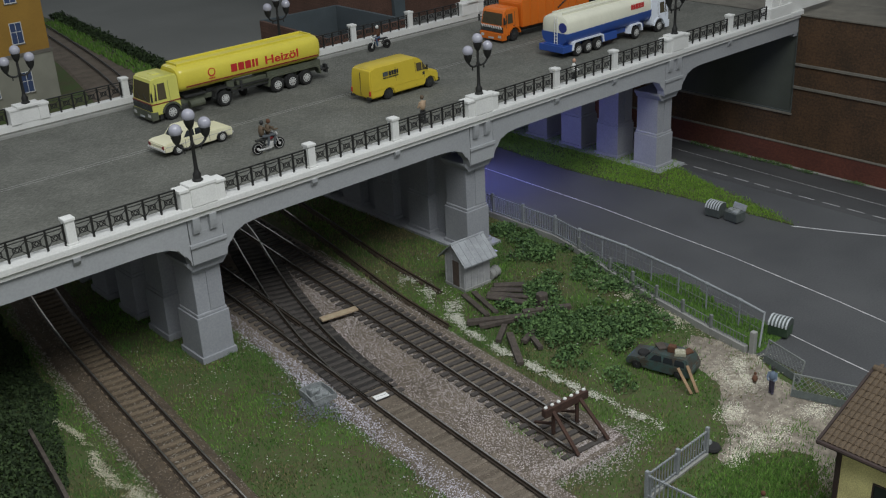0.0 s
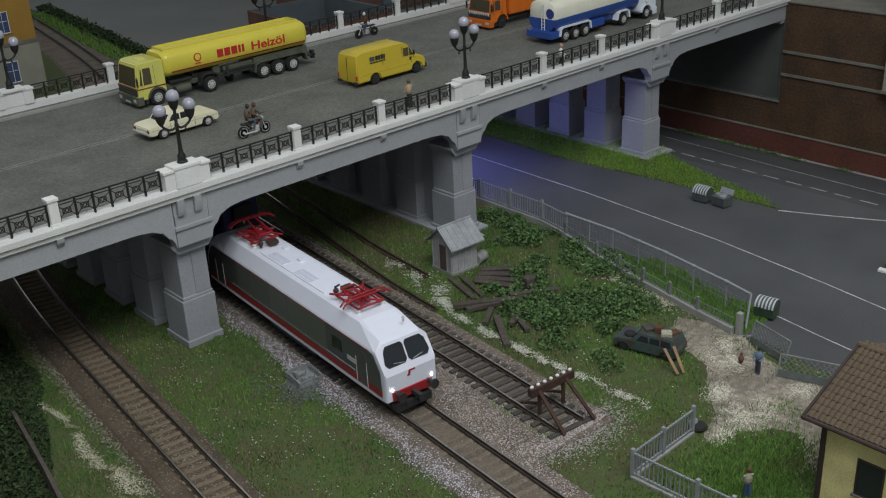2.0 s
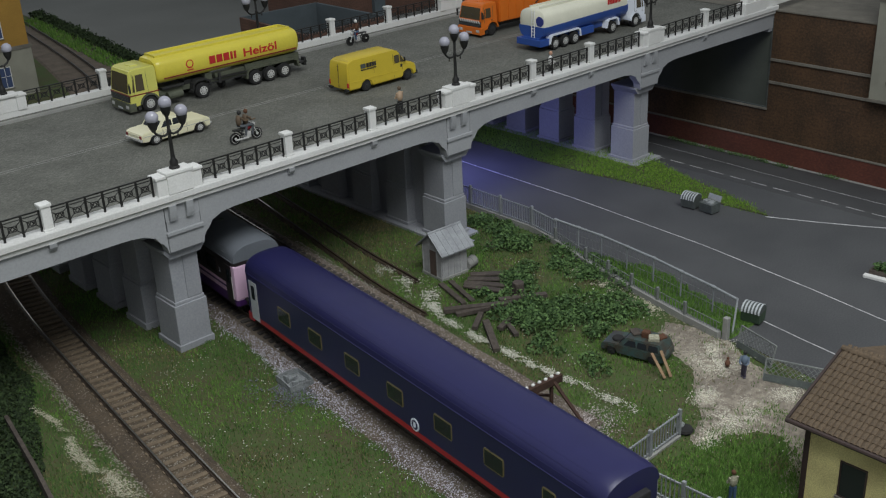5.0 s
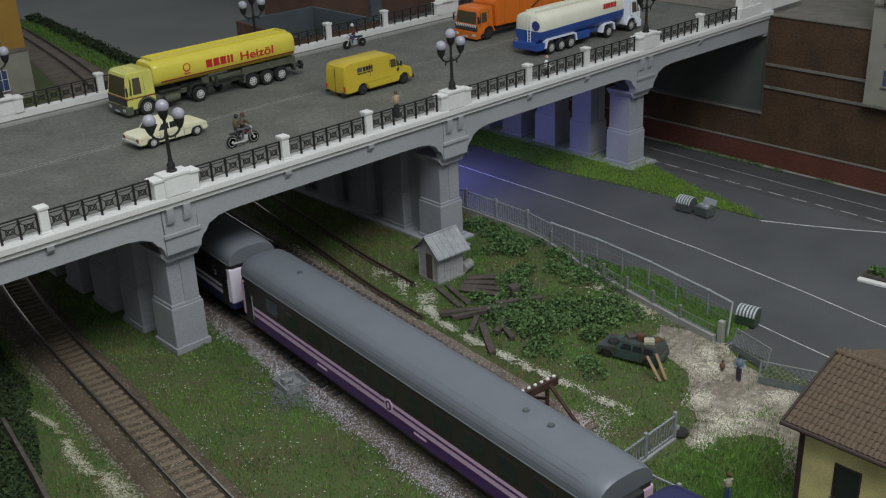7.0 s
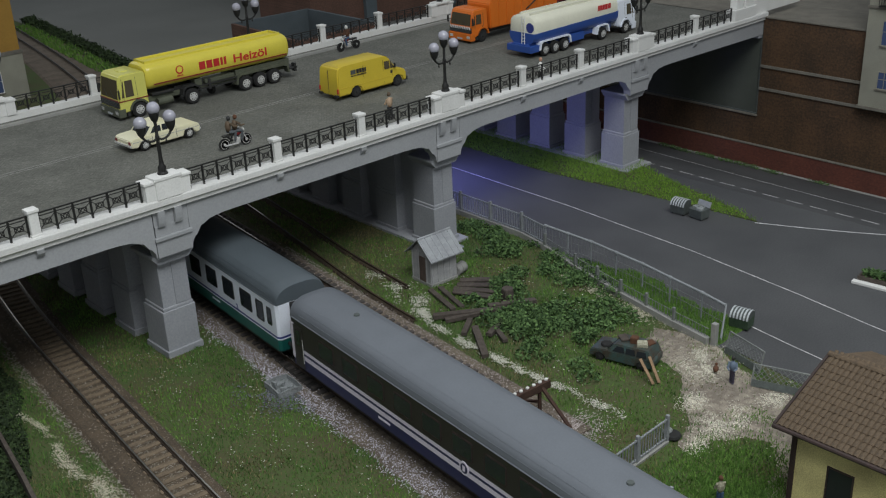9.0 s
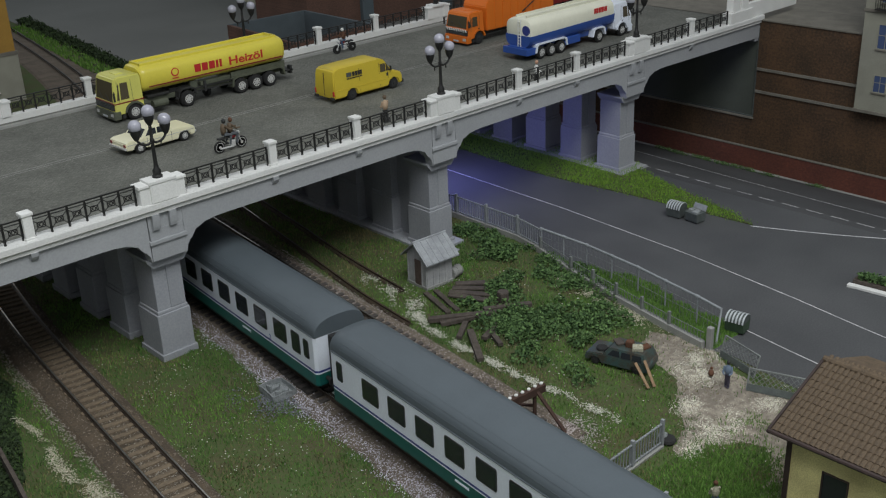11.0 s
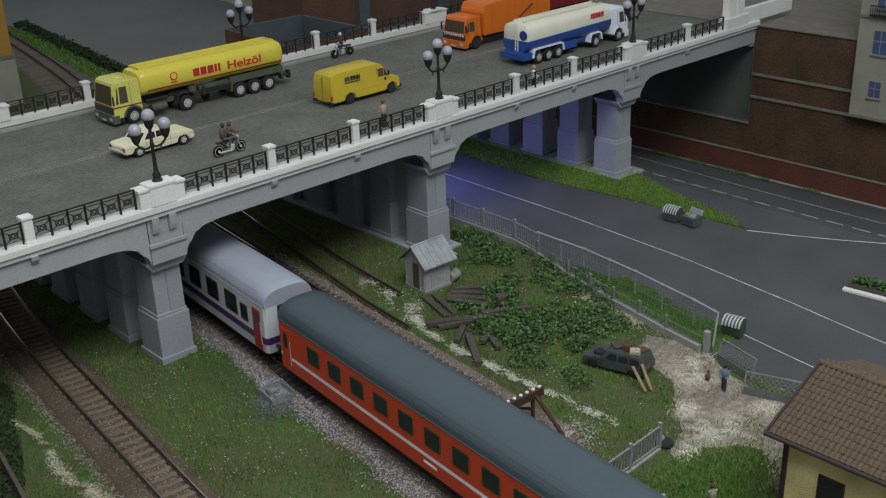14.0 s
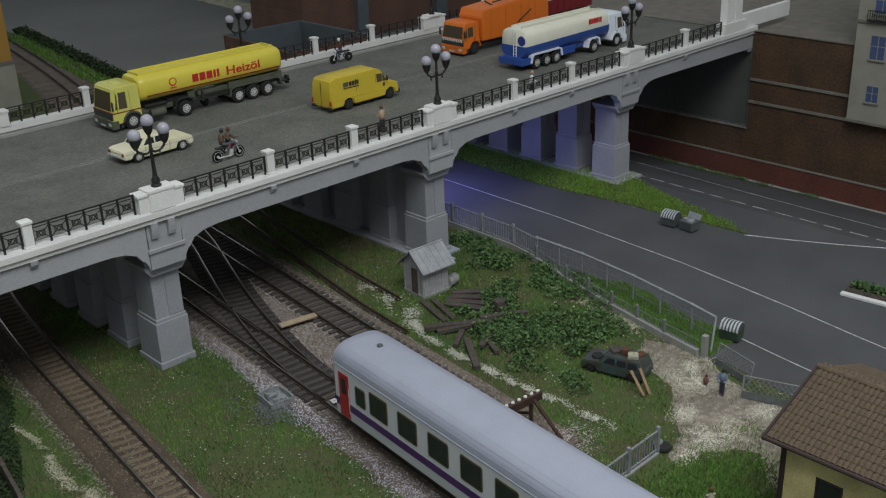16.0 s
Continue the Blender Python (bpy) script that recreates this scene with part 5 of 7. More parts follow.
for s in (-1, 1):
    box(bm, 27, 146, s * 7 - 0.6, s * 7 + 0.6, 35, 37.2, bevel=0.3)
box(bm, 27, 28.4, -7, 7, 35, 37.2)
box(bm, 144.6, 146, -7, 7, 35, 37.2)
part("top_rail", bm, M["yellow"], tank)
for s in (-1, 1):
    quick("red_line", [(29, 146.5, s * 14.16 - 0.12, s * 14.16 + 0.12, 20.6, 21.5)], M["darkred"], tank)
bars(v, 67.5, -14.22, 24.0, [5.2, 5.0, 5.0, 2.0, 2.0], 5.8, 1.1, M["red"], "brand_mark")
letters(v, "Heiz\u00f6l", 8.6, M["red"], side(97, -14.3, 23.8), 1.40)
bm = bmesh.new()
cyl(bm, (51, -14.1, 27.6), (51, -14.34, 27.6), 3.2, n=14)
box(bm, 48.4, 53.6, -14.3, -14.1, 22.9, 23.7)
part("emblem", bm, M["red"], v)
bm = bmesh.new()
cyl(bm, (51, -14.2, 27.8), (51, -14.42, 27.8), 2.3, n=12)
part("emblem", bm, M["yellow"], v)
quick("frame", [(4, 148, -9, 9, 8, 11.5), (64, 70, -11, 11, 10, 17), (100, 150, -11, 11, 11, 16.6)], M["olive"], v, 0.3, "olive grey chassis frame")
quick("coupling_plate", [(48, 66, -8, 8, 11.5, 14.5)], M["chassis"], v, 0.3)
quick("hose_box", [(72, 98, -12.6, -8.6, 12.6, 15.6)], M["olive"], v, 0.3)
quick("hose_box", [(28, 46, -11, 11, 12.2, 14.0)], M["chassis"], v, 0.3)
quick("side_guard", [(64, 100, -13.6, -12.8, 9, 10), (64, 100, -13.6, -12.8, 11.6, 12.4), (74, 76, -13.7, -12.7, 8, 16)], M["chassis"], v)
bm = bmesh.new()
cyl(bm, (31, -11.4, 7.2), (43, -11.4, 7.2), 2.9, n=12)
part("fuel_tank", bm, M["olive"], v)
bm = bmesh.new()
cyl(bm, (82, 0, 5.2), (84.5, 0, 5.2), 5.0, n=14)
part("spare_wheel", bm, M["tyre"], v)
bm = bmesh.new()
prism(bm, [(98, 6), (99, 12), (103, 13.6), (143, 13.6), (147, 12), (148, 6), (146.6, 6), (145.6, 11), (142.5, 12.4), (103.5, 12.4), (100.4, 11), (99.4, 6)], -14.4, -8.6, "y")
part("mudguard", bm, M["olive"], v)
bm = bmesh.new()
box(bm, 149, 156, -13.5, 13.5, 7.8, 9.2, bevel=0.3)
box(bm, 153, 155, -13.5, -9.5, 5.6, 12)
box(bm, 153, 155, 9.5, 13.5, 5.6, 12)
part("rear_bar", bm, M["chassis"], v)
bm = bmesh.new()
prism(bm, [(51, 8), (52, 12.4), (55, 14.2), (63, 14.2), (66, 12.4), (67, 8), (66, 8), (65, 11.6), (62.4, 13.2), (55.6, 13.2), (53, 11.6), (52, 8)], -14.2, -8.6, "y")
part("mudguard", bm, M["chassis"], v)
for x in (15.5, 59, 106, 119.5, 133):
    for s in (-1, 1):
        wheel(v, x, s * 12.6, 5.9, 3.6 if x < 20 else 5.4, s)

v = thing("saloon_car", "cream two-door saloon car with chrome wheels", "car", at(73, 114.3, D, 2))
bm = bmesh.new()
prism(bm, [(-26, 3.6), (-26.2, 8.2), (-24, 9.4), (-12.5, 9.8), (9.5, 10.0), (25, 9.2), (26.2, 7.2), (26, 3.4), (22.5, 3.0), (21, 5.8), (17.5, 7), (14, 5.8), (12.8, 2.6), (-11.5, 2.6), (-12.7, 5.8), (-16, 7), (-19.4, 5.8), (-21, 3.2)], -10.4, 10.4, "y")
bmesh.ops.bevel(bm, geom=bm.edges[:], offset=0.5, segments=2, affect="EDGES")
body = part("body", bm, M["cream"], v, "", True)
bm = bmesh.new()
loft(bm, [[(x + dx * s, y * (10 - 1.2 * s), z) for x, y in ((-14, -1), (9.5, -1), (9.5, 1), (-14, 1)) for dx in [4.6 if x < 0 else -4.2]] for s, z in ((0, 9.6), (0.9, 14.6), (1.25, 15.6))])
part("roof", bm, M["cream"], v, "", True)
for s in (-1, 1):
    bm = bmesh.new()
    for a, b in ((-11.0, -3.0), (-2.2, 6.2)):
        vs = prism(bm, [(a, 10.4), (a + (3.2 if a < -5 else 0.4), 14.2), (b - (2.4 if b > 0 else 0.0), 14.2), (b, 10.4)], -0.12, 0.12, "y")
        for q in vs:
            q.co.y += s * (10.08 - (q.co.z - 9.6) * 0.235)
    part("side_window", bm, M["glass"], v)
for x, k in ((-13.9, 1), (9.5, -1)):
    bm = bmesh.new()
    prism(bm, [(x, 10.0), (x + k * 3.7, 14.4), (x + k * 4.6, 14.4), (x + k * 0.9, 10.0)], -8.4, 8.4, "y")
    part("windscreen", bm, M["glass"], v)
for x in (-26.6, 26.0):
    quick("bumper", [(x - 0.4, x + 0.9, -10.2, 10.2, 4.2, 5.6)], M["rim"], v, 0.3, "chrome bumper")
for s in (-1, 1):
    quick("chrome_strip", [(-25, 25, s * 10.45 - 0.12, s * 10.45 + 0.12, 6.9, 7.2)], M["rim"], v)
    for x in (-10.6, 7.6):
        quick("door_seam", [(x, x + 0.25, s * 10.42 - 0.1, s * 10.42 + 0.1, 3.4, 9.4)], M["stone"], v)
    quick("door_handle", [(-8.6, -6.8, s * 10.5 - 0.2, s * 10.5 + 0.2, 8.2, 8.6)], M["rim"], v)
    quick("headlight", [(25.9, 26.5, s * 8 - 1.4, s * 8 + 1.4, 5.9, 8.1)], M["rim"], v, 0.2)
    quick("tail_lamp", [(-26.5, -25.9, s * 8.4 - 1.2, s * 8.4 + 1.2, 5.9, 7.9)], M["darkred"], v, 0.2)
quick("grille", [(26.0, 26.5, -5.6, 5.6, 5.9, 8.0)], M["chassis"], v, 0.1)
for x in (-16, 17.5):
    for s in (-1, 1):
        wheel(v, x, s * 9.5, 3.8, 2.4, s)

v = thing("delivery_van", "yellow delivery van with black lettering", "van", at(243.5, 105.2, D))


def van_y(z):
    return 11.8 * (1 - 0.085 * min(1, max(0, (z - 10) / 14)))


bm = bmesh.new()
prism(bm, [(-33, 3.4), (-33.4, 9), (-32.7, 21.6), (-31.4, 24.4), (-27, 25.6), (11, 25.6), (15, 24.8), (17, 23.2), (23.4, 14.8), (31, 12.6), (33.2, 10.6), (33.4, 3.8), (29.8, 3.2), (28.4, 6.8), (24.6, 8.6), (20.8, 6.8), (19.4, 3.2), (-11, 3.2), (-12.4, 6.8), (-16.2, 8.6), (-20, 6.8), (-21.4, 3.4)], -1, 1, "y")
for q in bm.verts:
    q.co.y *= van_y(q.co.z) - (1.6 if q.co.z > 25 else 0)
bmesh.ops.bevel(bm, geom=bm.edges[:], offset=0.9, segments=3, affect="EDGES")
body = part("body", bm, M["post"], v, "", True)
for s in (-1, 1):
    for a, b in ((12.0, 17.0), (17.7, 21.4)):
        bm = bmesh.new()
        vs = prism(bm, [(a, 15.2), (a, 21.2), (b - (3.4 if a > 15 else 0), 21.2), (b + (0.2 if a > 15 else 0), 15.2)], -0.14, 0.14, "y")
        for q in vs:
            q.co.y += s * van_y(q.co.z)
        part("side_window", bm, M["cab_glass"], body)
    for x, z0, z1 in ((10.8, 5, 22.5), (19.0, 9.5, 14.6), (-8.5, 5, 22.5)):
        bm = bmesh.new()
        vs = box(bm, x, x + 0.2, -0.08, 0.08, z0, z1)
        for q in vs:
            q.co.y += s * van_y(q.co.z)
        part("door_seam", bm, M["gold"], body)
    bm = bmesh.new()
    box(bm, 20.2, 20.8, s * 13.4 - 0.9, s * 13.4 + 0.9, 15.4, 19.0, bevel=0.2)
    cyl(bm, (20.4, s * 11.2, 16), (20.5, s * 13.2, 16.6), 0.25, n=5)
    part("mirror", bm, M["chassis"], body)
    quick("headlight", [(32.9, 33.6, s * 8.4 - 1.8, s * 8.4 + 1.8, 8.0, 10.4)], M["rim"], body, 0.2)
    quick("tail_lamp", [(-33.6, -32.8, s * 10.6 - 0.7, s * 10.6 + 0.7, 6, 9.4)], M["red"], body)
    quick("side_moulding", [(-31, 18, s * 11.8 - 0.18, s * 11.8 + 0.18, 9.2, 9.7)], M["post"], body)
bm = bmesh.new()
prism(bm, [(17.4, 23.0), (23.5, 15.2), (23.1, 14.9), (17.0, 22.7)], -9.2, 9.2, "y")
part("windscreen", bm, M["cab_glass"], body)
quick("grille", [(33.0, 33.6, -6, 6, 7.6, 10.2)], M["chassis"], body)
quick("rear_door_seam", [(-33.5, -33.0, -0.15, 0.15, 5, 22)], M["gold"], body)
quick("bumper", [(32, 34.6, -11.6, 11.6, 3.2, 6.2)], M["chassis"], body, 0.4)
quick("bumper", [(-34.4, -32.6, -11.4, -7.4, 3.0, 4.8), (-34.4, -32.6, 7.4, 11.4, 3.0, 4.8)], M["chassis"], body, 0.3)
quick("door_mark", [(17.4, 19.4, -11.75, -11.2, 11.4, 13.8)], M["chassis"], body)
bars(v, -20.5, -11.22, 17.8, [4.6], 3.2, 0.5, M["bin"], "emblem_mark")
bars(v, -15.0, -11.22, 17.8, [2.2, 2.0, 2.0, 1.4], 3.2, 0.5, M["chassis"], "brand_mark")
bars(v, -20.5, -11.32, 16.2, [2.6, 1.6, 3.0, 3.4, 2.0], 0.8, 0.5, M["chassis"], "small_print")
for x in (-16.2, 24.6):
    for s in (-1, 1):
        wheel(v, x, s * 10.2, 4.4, 2.8, s, True)

v = thing("refuse_lorry", "orange refuse collection lorry with striped front", "lorry", at(400, 160, D))
cab = lorry_cab(v, 0, 21, 28, 29, M["orange"], -1)
for i in range(9):
    bm = bmesh.new()
    prism(bm, [(-13 + i * 2.9, 12.6), (-11.7 + i * 2.9, 12.6), (-10.4 + i * 2.9, 15), (-11.7 + i * 2.9, 15)], -0.5, -0.2, "x")
    part("warning_stripe", bm, M["white"], cab)
bm = bmesh.new()
prism(bm, [(24, 10), (23, 31), (26, 37), (108, 41.5), (113, 36), (114, 8), (104, 9)], -14.4, 14.4, "y")
bmesh.ops.bevel(bm, geom=bm.edges[:], offset=0.7, segments=2, affect="EDGES")
body = part("hopper", bm, M["orange"], v, "ribbed orange container")
for i in range(7):
    quick("rib", [(34 + i * 10, 35.4 + i * 10, -14.9, -14.2, 12, 36)], M["orange"], body, 0.2)
bm = bmesh.new()
cyl(bm, (46, -6, 40.5), (98, -6, 43), 0.7, n=6)
cyl(bm, (46, -6, 38), (46, 4, 40.5), 0.7, n=6)
cyl(bm, (70, -14.8, 20), (88, -14.8, 29), 0.6, n=6)
part("hydraulic_pipe", bm, M["chassis"], body)
quick("frame", [(4, 110, -9, 9, 6, 10.4)], M["chassis"], v, 0.3)
for x in (14, 78, 91):
    for s in (-1, 1):
        wheel(v, x, s * 12, 5.7, 4.2, s, True)

v = thing("tank_lorry", "white and blue articulated tank lorry with a ladder", "lorry", at(392, 80.5, D))
lorry_cab(v, 112, 137, 28, 30, M["coach_white"], 1)
bm = bmesh.new()
sec = tank_section(28.6, 11.5, 34.5, flat=3.6)
loft(bm, [[(x, y * q, 23 + (z - 23) * q) for y, z in sec] for x, q in ((2, 0.86), (3, 0.96), (6, 1), (108, 1), (111, 0.97), (112, 0.88))])
tank = part("tank", bm, M["ivory"], v, "ivory white tank", True)
bm = bmesh.new()
loft(bm, [[(x, y * q * 1.012, min(z, 20.5 + (x - 3) * 0.012)) for y, z in tank_section(28.6, 10.8, 35, flat=3.6)] for x, q in ((1.7, 0.95), (4.5, 1), (110, 1), (112.2, 0.96))])
part("lower_half", bm, M["blue"], tank, "blue lower half of the tank", True)
bm = bmesh.new()
for s in (-1, 1):
    box(bm, 6, 108, s * 5.5 - 0.5, s * 5.5 + 0.5, 34, 36)
part("top_rail", bm, M["ivory"], tank)
bars(v, 83, -14.42, 26.2, [2.4, 2.6, 3.0, 3.0, 1.0, 2.4], 4.4, 0.6, M["red"], "brand_mark")
bm = bmesh.new()
for y in (-4.2, -1.2):
    cyl(bm, (0.6, y, 9), (0.9, y, 34), 0.35, n=6)
for i in range(9):
    cyl(bm, (0.7, -4.2, 11 + i * 2.6), (0.7, -1.2, 11 + i * 2.6), 0.3, n=6)
part("ladder", bm, M["white"], v, "white rear ladder")
bm = bmesh.new()
cyl(bm, (1.9, -9, 25), (2.3, -9, 25), 4.2, n=16)
part("emblem", bm, M["coach_blue"], v)
quick("frame", [(-1, 108, -9, 9, 7, 11.5), (-2, 12, -13.5, 13.5, 5, 10.5)], M["blue"], v, 0.4, "blue rear frame")
quick("side_locker", [(46, 66, -13.6, 13.6, 5.5, 12)], M["blue"], v, 0.5)
bm = bmesh.new()
prism(bm, [(8, 6), (9.4, 12.2), (12, 13.4), (45, 13.4), (47.4, 12.2), (48.6, 6), (47, 6), (45.8, 11), (44, 12.2), (12.6, 12.2), (10.8, 11), (9.6, 6)], -14.6, -9, "y")
part("mudguard", bm, M["coach_white"], v)
bm = bmesh.new()
prism(bm, [(82, 6), (83.4, 12.2), (86, 13.6), (96, 13.6), (98.6, 12.2), (100, 6), (98.6, 6), (97.2, 11), (95.4, 12.4), (86.6, 12.4), (84.6, 11), (83.4, 6)], -14.6, -9, "y")
part("mudguard", bm, M["coach_white"], v)
for x in (15.5, 28, 40.5, 91, 123):
    for s in (-1, 1):
        wheel(v, x, s * 12.6, 5.5, 4.0, s)

v = thing("maroon_lorry", "dark maroon lorry with ribbed tarpaulin body", "lorry", at(497, 191, D))
lorry_cab(v, 0, 20, 28, 29, M["darkred"], -1)
bm = bmesh.new()
box(bm, 22, 120, -14.4, 14.4, 10, 34, bevel=0.8)
body = part("load_bed", bm, M["darkred"], v)
for i in range(10):
    quick("rib", [(27 + i * 9.6, 28.2 + i * 9.6, -14.9, 14.9, 11, 34.6)], M["darkred"], body)
quick("rail", [(22, 120, -15, -14.4, 24, 25)], M["pink"], body)
quick("frame", [(4, 118, -9, 9, 6, 10.4)], M["chassis"], v)
for x in (14, 80, 94):
    for s in (-1, 1):
        wheel(v, x, s * 12, 5.7, 4.2, s, True)


def motorbike(m, label):
    v = thing("motorcycle", label, "motorcycle", m, "motorcycles on the bridge")
    for x in (-8.3, 8.3):
        bm = bmesh.new()
        bmesh.ops.create_cone(bm, segments=18, radius1=3.9, radius2=3.9, depth=1.3, cap_ends=False, matrix=Matrix.Rotation(math.pi / 2, 4, "X"))
        bmesh.ops.create_cone(bm, segments=18, radius1=2.9, radius2=2.9, depth=1.3, cap_ends=False, matrix=Matrix.Rotation(math.pi / 2, 4, "X"))
        es = [e for e in bm.edges if len(e.link_faces) == 1]
        bmesh.ops.bridge_loops(bm, edges=[e for e in es if e.verts[0].co.y > 0 and e.verts[1].co.y > 0])
        bmesh.ops.bridge_loops(bm, edges=[e for e in es if e.is_valid and e.verts[0].co.y < 0 and e.verts[1].co.y < 0])
        w = part("wheel", bm, M["tyre"], v, "black spoked wheel")
        for i in range(6):
            a = i * math.pi / 6
            bm = bmesh.new()
            cyl(bm, (-2.9 * math.cos(a), 0, -2.9 * math.sin(a)), (2.9 * math.cos(a), 0, 2.9 * math.sin(a)), 0.12, n=4)
            part("spoke", bm, M["rim"], w)
        bm = bmesh.new()
        ring = [(2.85 * math.cos(i * math.pi / 8), 2.85 * math.sin(i * math.pi / 8)) for i in range(17)]
        tube(bm, ring, 0.2, 6)
        bmesh.ops.translate(bm, verts=bm.verts, vec=(0, -0.6, 0))
        part("rim", bm, M["rim"], w, "bright metal rim")
        w.matrix_basis = at(x, 0, 3.9)
        bm = bmesh.new()
        cyl(bm, (0, -0.9, 0), (0, 0.9, 0), 1.0, n=10)
        part("hub", bm, M["rim"], w)
    bm = bmesh.new()
    cyl(bm, (-8.3, 0.9, 3.9), (-2, 0.9, 5), 0.45, n=6)
    cyl(bm, (-2, 0, 5), (4.6, 0, 10.2), 0.6, n=6)
    cyl(bm, (-2, 0, 5), (-6, 0, 9), 0.6, n=6)
    box(bm, -9, 0.5, -1.5, 1.5, 8.6, 9.9, bevel=0.4)
    part("frame", bm, M["chassis"], v)
    bm = bmesh.new()
    box(bm, -1.5, 3.2, -1.8, 1.8, 2.8, 6.8, bevel=0.6)
    cyl(bm, (1, -1.8, 3), (-9, -2, 3.4), 0.6, n=7)
    part("engine", bm, M["rim"], v, "bright metal engine and exhaust")
    bm = bmesh.new()
    ball(bm, (2.0, 0, 9.4), 2.2, 1.4, 0.85, 0.8)
    part("fuel_tank", bm, M["darkred"], v, "", True)
    bm = bmesh.new()
    for s in (-0.9, 0.9):
        cyl(bm, (8.3, s, 3.9), (5.0, s, 11.4), 0.4, n=6)
    cyl(bm, (4.6, -4, 12.2), (4.6, 4, 12.2), 0.4, n=6)
    ball(bm, (6.4, 0, 10.6), 1.4)
    part("fork", bm, M["rim"], v)
    return v


def doll(m, label, legs, torso, head, sit=False, group=""):
    """A small painted model figure as one plain mesh."""
    bm = bmesh.new()

    def add(k, vs):
        for f in {f for v in vs for f in v.link_faces}:
            f.material_index = k
    if sit:
        for s in (-1, 1):
            add(0, cyl(bm, (0, s * 1.2, 1), (4.4, s * 2.2, 0.6), 1.1, 0.9, 7))
            add(0, cyl(bm, (4.4, s * 2.2, 0.6), (3.2, s * 2.3, -5.6), 0.9, 0.7, 7))
            add(1, cyl(bm, (0.6, s * 2.2, 7), (3.4, s * 2.8, 4.2), 0.75, 0.65, 6))
            add(1, cyl(bm, (3.4, s * 2.8, 4.2), (6.4, s * 2.4, 4.2), 0.65, 0.5, 6))
        add(1, ball(bm, (0.3, 0, 4.4), 2.2, 0.85, 1.05, 1.75, 10))
        add(2, ball(bm, (1.2, 0, 9.8), 1.45, 1, 1, 1.15, 10))
    else:
        for s in (-1, 1):
            add(0, cyl(bm, (s * 0.8, s * 0.9, 0), (s * 0.3, s * 0.8, 9), 0.85, 1.15, 7))
            add(0, ball(bm, (s * 0.8 + 0.6, s * 0.9, 0.5), 0.9, 1.5, 0.9, 0.55, 8))
            add(1, cyl(bm, (0, s * 2.2, 15), (1.4, s * 2.8, 11), 0.75, 0.65, 6))
            add(1, cyl(bm, (1.4, s * 2.8, 11), (3.6, s * 1.4, 10.6), 0.6, 0.5, 6))
        add(1, ball(bm, (0, 0, 12.4), 2.2, 0.8, 1.1, 1.7, 10))
        add(2, ball(bm, (0.3, 0, 18), 1.4, 1, 1, 1.15, 10))
    me = mesh_of("model_figure", bm, legs, True)
    me.materials.append(torso)
    me.materials.append(head)
    ob = new("model_figure", me)
    ob.matrix_basis = m
    return tagged(ob, label, "figurine", group)


motorbike(at(100, 63, D), "motorcycle with chrome engine carrying two model figures")
doll(at(100.5, 63, D + 10.4), "painted seated model figure in brown jacket", M["fig_grey"], M["fig_brown"], M["rust"], True, "figures on motorcycles")
doll(at(95.5, 63, D + 10.6), "painted seated model figure with olive bag", M["fig_grey"], M["fig_brown"], M["chassis"], True, "figures on motorcycles")
motorbike(at(320, 219, D, 178), "black motorcycle near the far kerb")
doll(at(320, 219, D + 10.4, 178), "painted seated model figure with white cap", M["fig_blue"], M["rust"], M["white"], True, "figures on motorcycles")
doll(at(205.7, 30.8, 96, 90), "painted model figure in pale shirt at the railing", M["chassis"], M["fig_tan"], M["fig_brown"])
doll(at(342.5, 14.2, 96, -60), "painted model figure in white shirt at the railing", M["chassis"], M["white"], M["skin"])


# ---- corner plot beside the tracks ----
shed = thing("tool_shed", "small weathered grey board shed with a tin roof", "shed", at(175.5, -38, 0, -3))
bm = bmesh.new()
box(bm, 0, 22, 0, 20, -0.5, 22.5)
part("wall", bm, M["shed"], shed)
bm = bmesh.new()
prism(bm, [(0, 22.4), (20, 22.4), (10, 31.4)], 0.1, 21.9, "x")
part("gable", bm, M["shed"], shed)
for i in range(4):
    quick("batten", [(5.2 * i + 0.2, 5.2 * i + 1.0, -0.45, 0.1, 0, 22.4)], M["shed"], shed, 0.1)
for y in (0.2, 4.6, 12.6, 19.2):
    quick("batten", [(-0.45, 0.1, y, y + 0.8, 0, 23)], M["shed"], shed, 0.1)
quick("door", [(-0.5, 0.1, 5.8, 12.0, 0.8, 19.5)], M["shed_door"], shed, 0.1, "dark brown plank door")
quick("footing", [(-0.7, 22.7, -0.7, 20.7, -0.6, 1.6)], M["kerb"], shed, 0.2)
for s, n in ((-1, "near"), (1, "far")):
    bm = bmesh.new()
    e0, e1 = (10 + s * 14.2, 18.8), (10, 31.6)
    prism(bm, [e0, e1, (e1[0], e1[1] + 0.9), (e0[0], e0[1] + 0.9)], -3.2, 25.5, "x")
    sh_ = part("roof_sheet", bm, M["tin"], shed, "seamed tin roof sheet")
    for i in range(6):
        u = i * 4.9 - 2.2
        bm = bmesh.new()
        prism(bm, [(e0[0], e0[1] + 0.8), (e1[0], e1[1] + 0.8), (e1[0], e1[1] + 1.3), (e0[0], e0[1] + 1.3)], u, u + 0.6, "x")
        part("seam", bm, M["tin"], sh_)
bm = bmesh.new()
cyl(bm, (-3.4, 10, 32.3), (25.7, 10, 32.3), 0.8, n=8)
part("ridge_cap", bm, M["tin"], shed)
quick("leaning_sheet", [(25.8, 33, 4, 12, 17.5, 18.3)], M["tin"], shed, 0, "loose tin sheet")

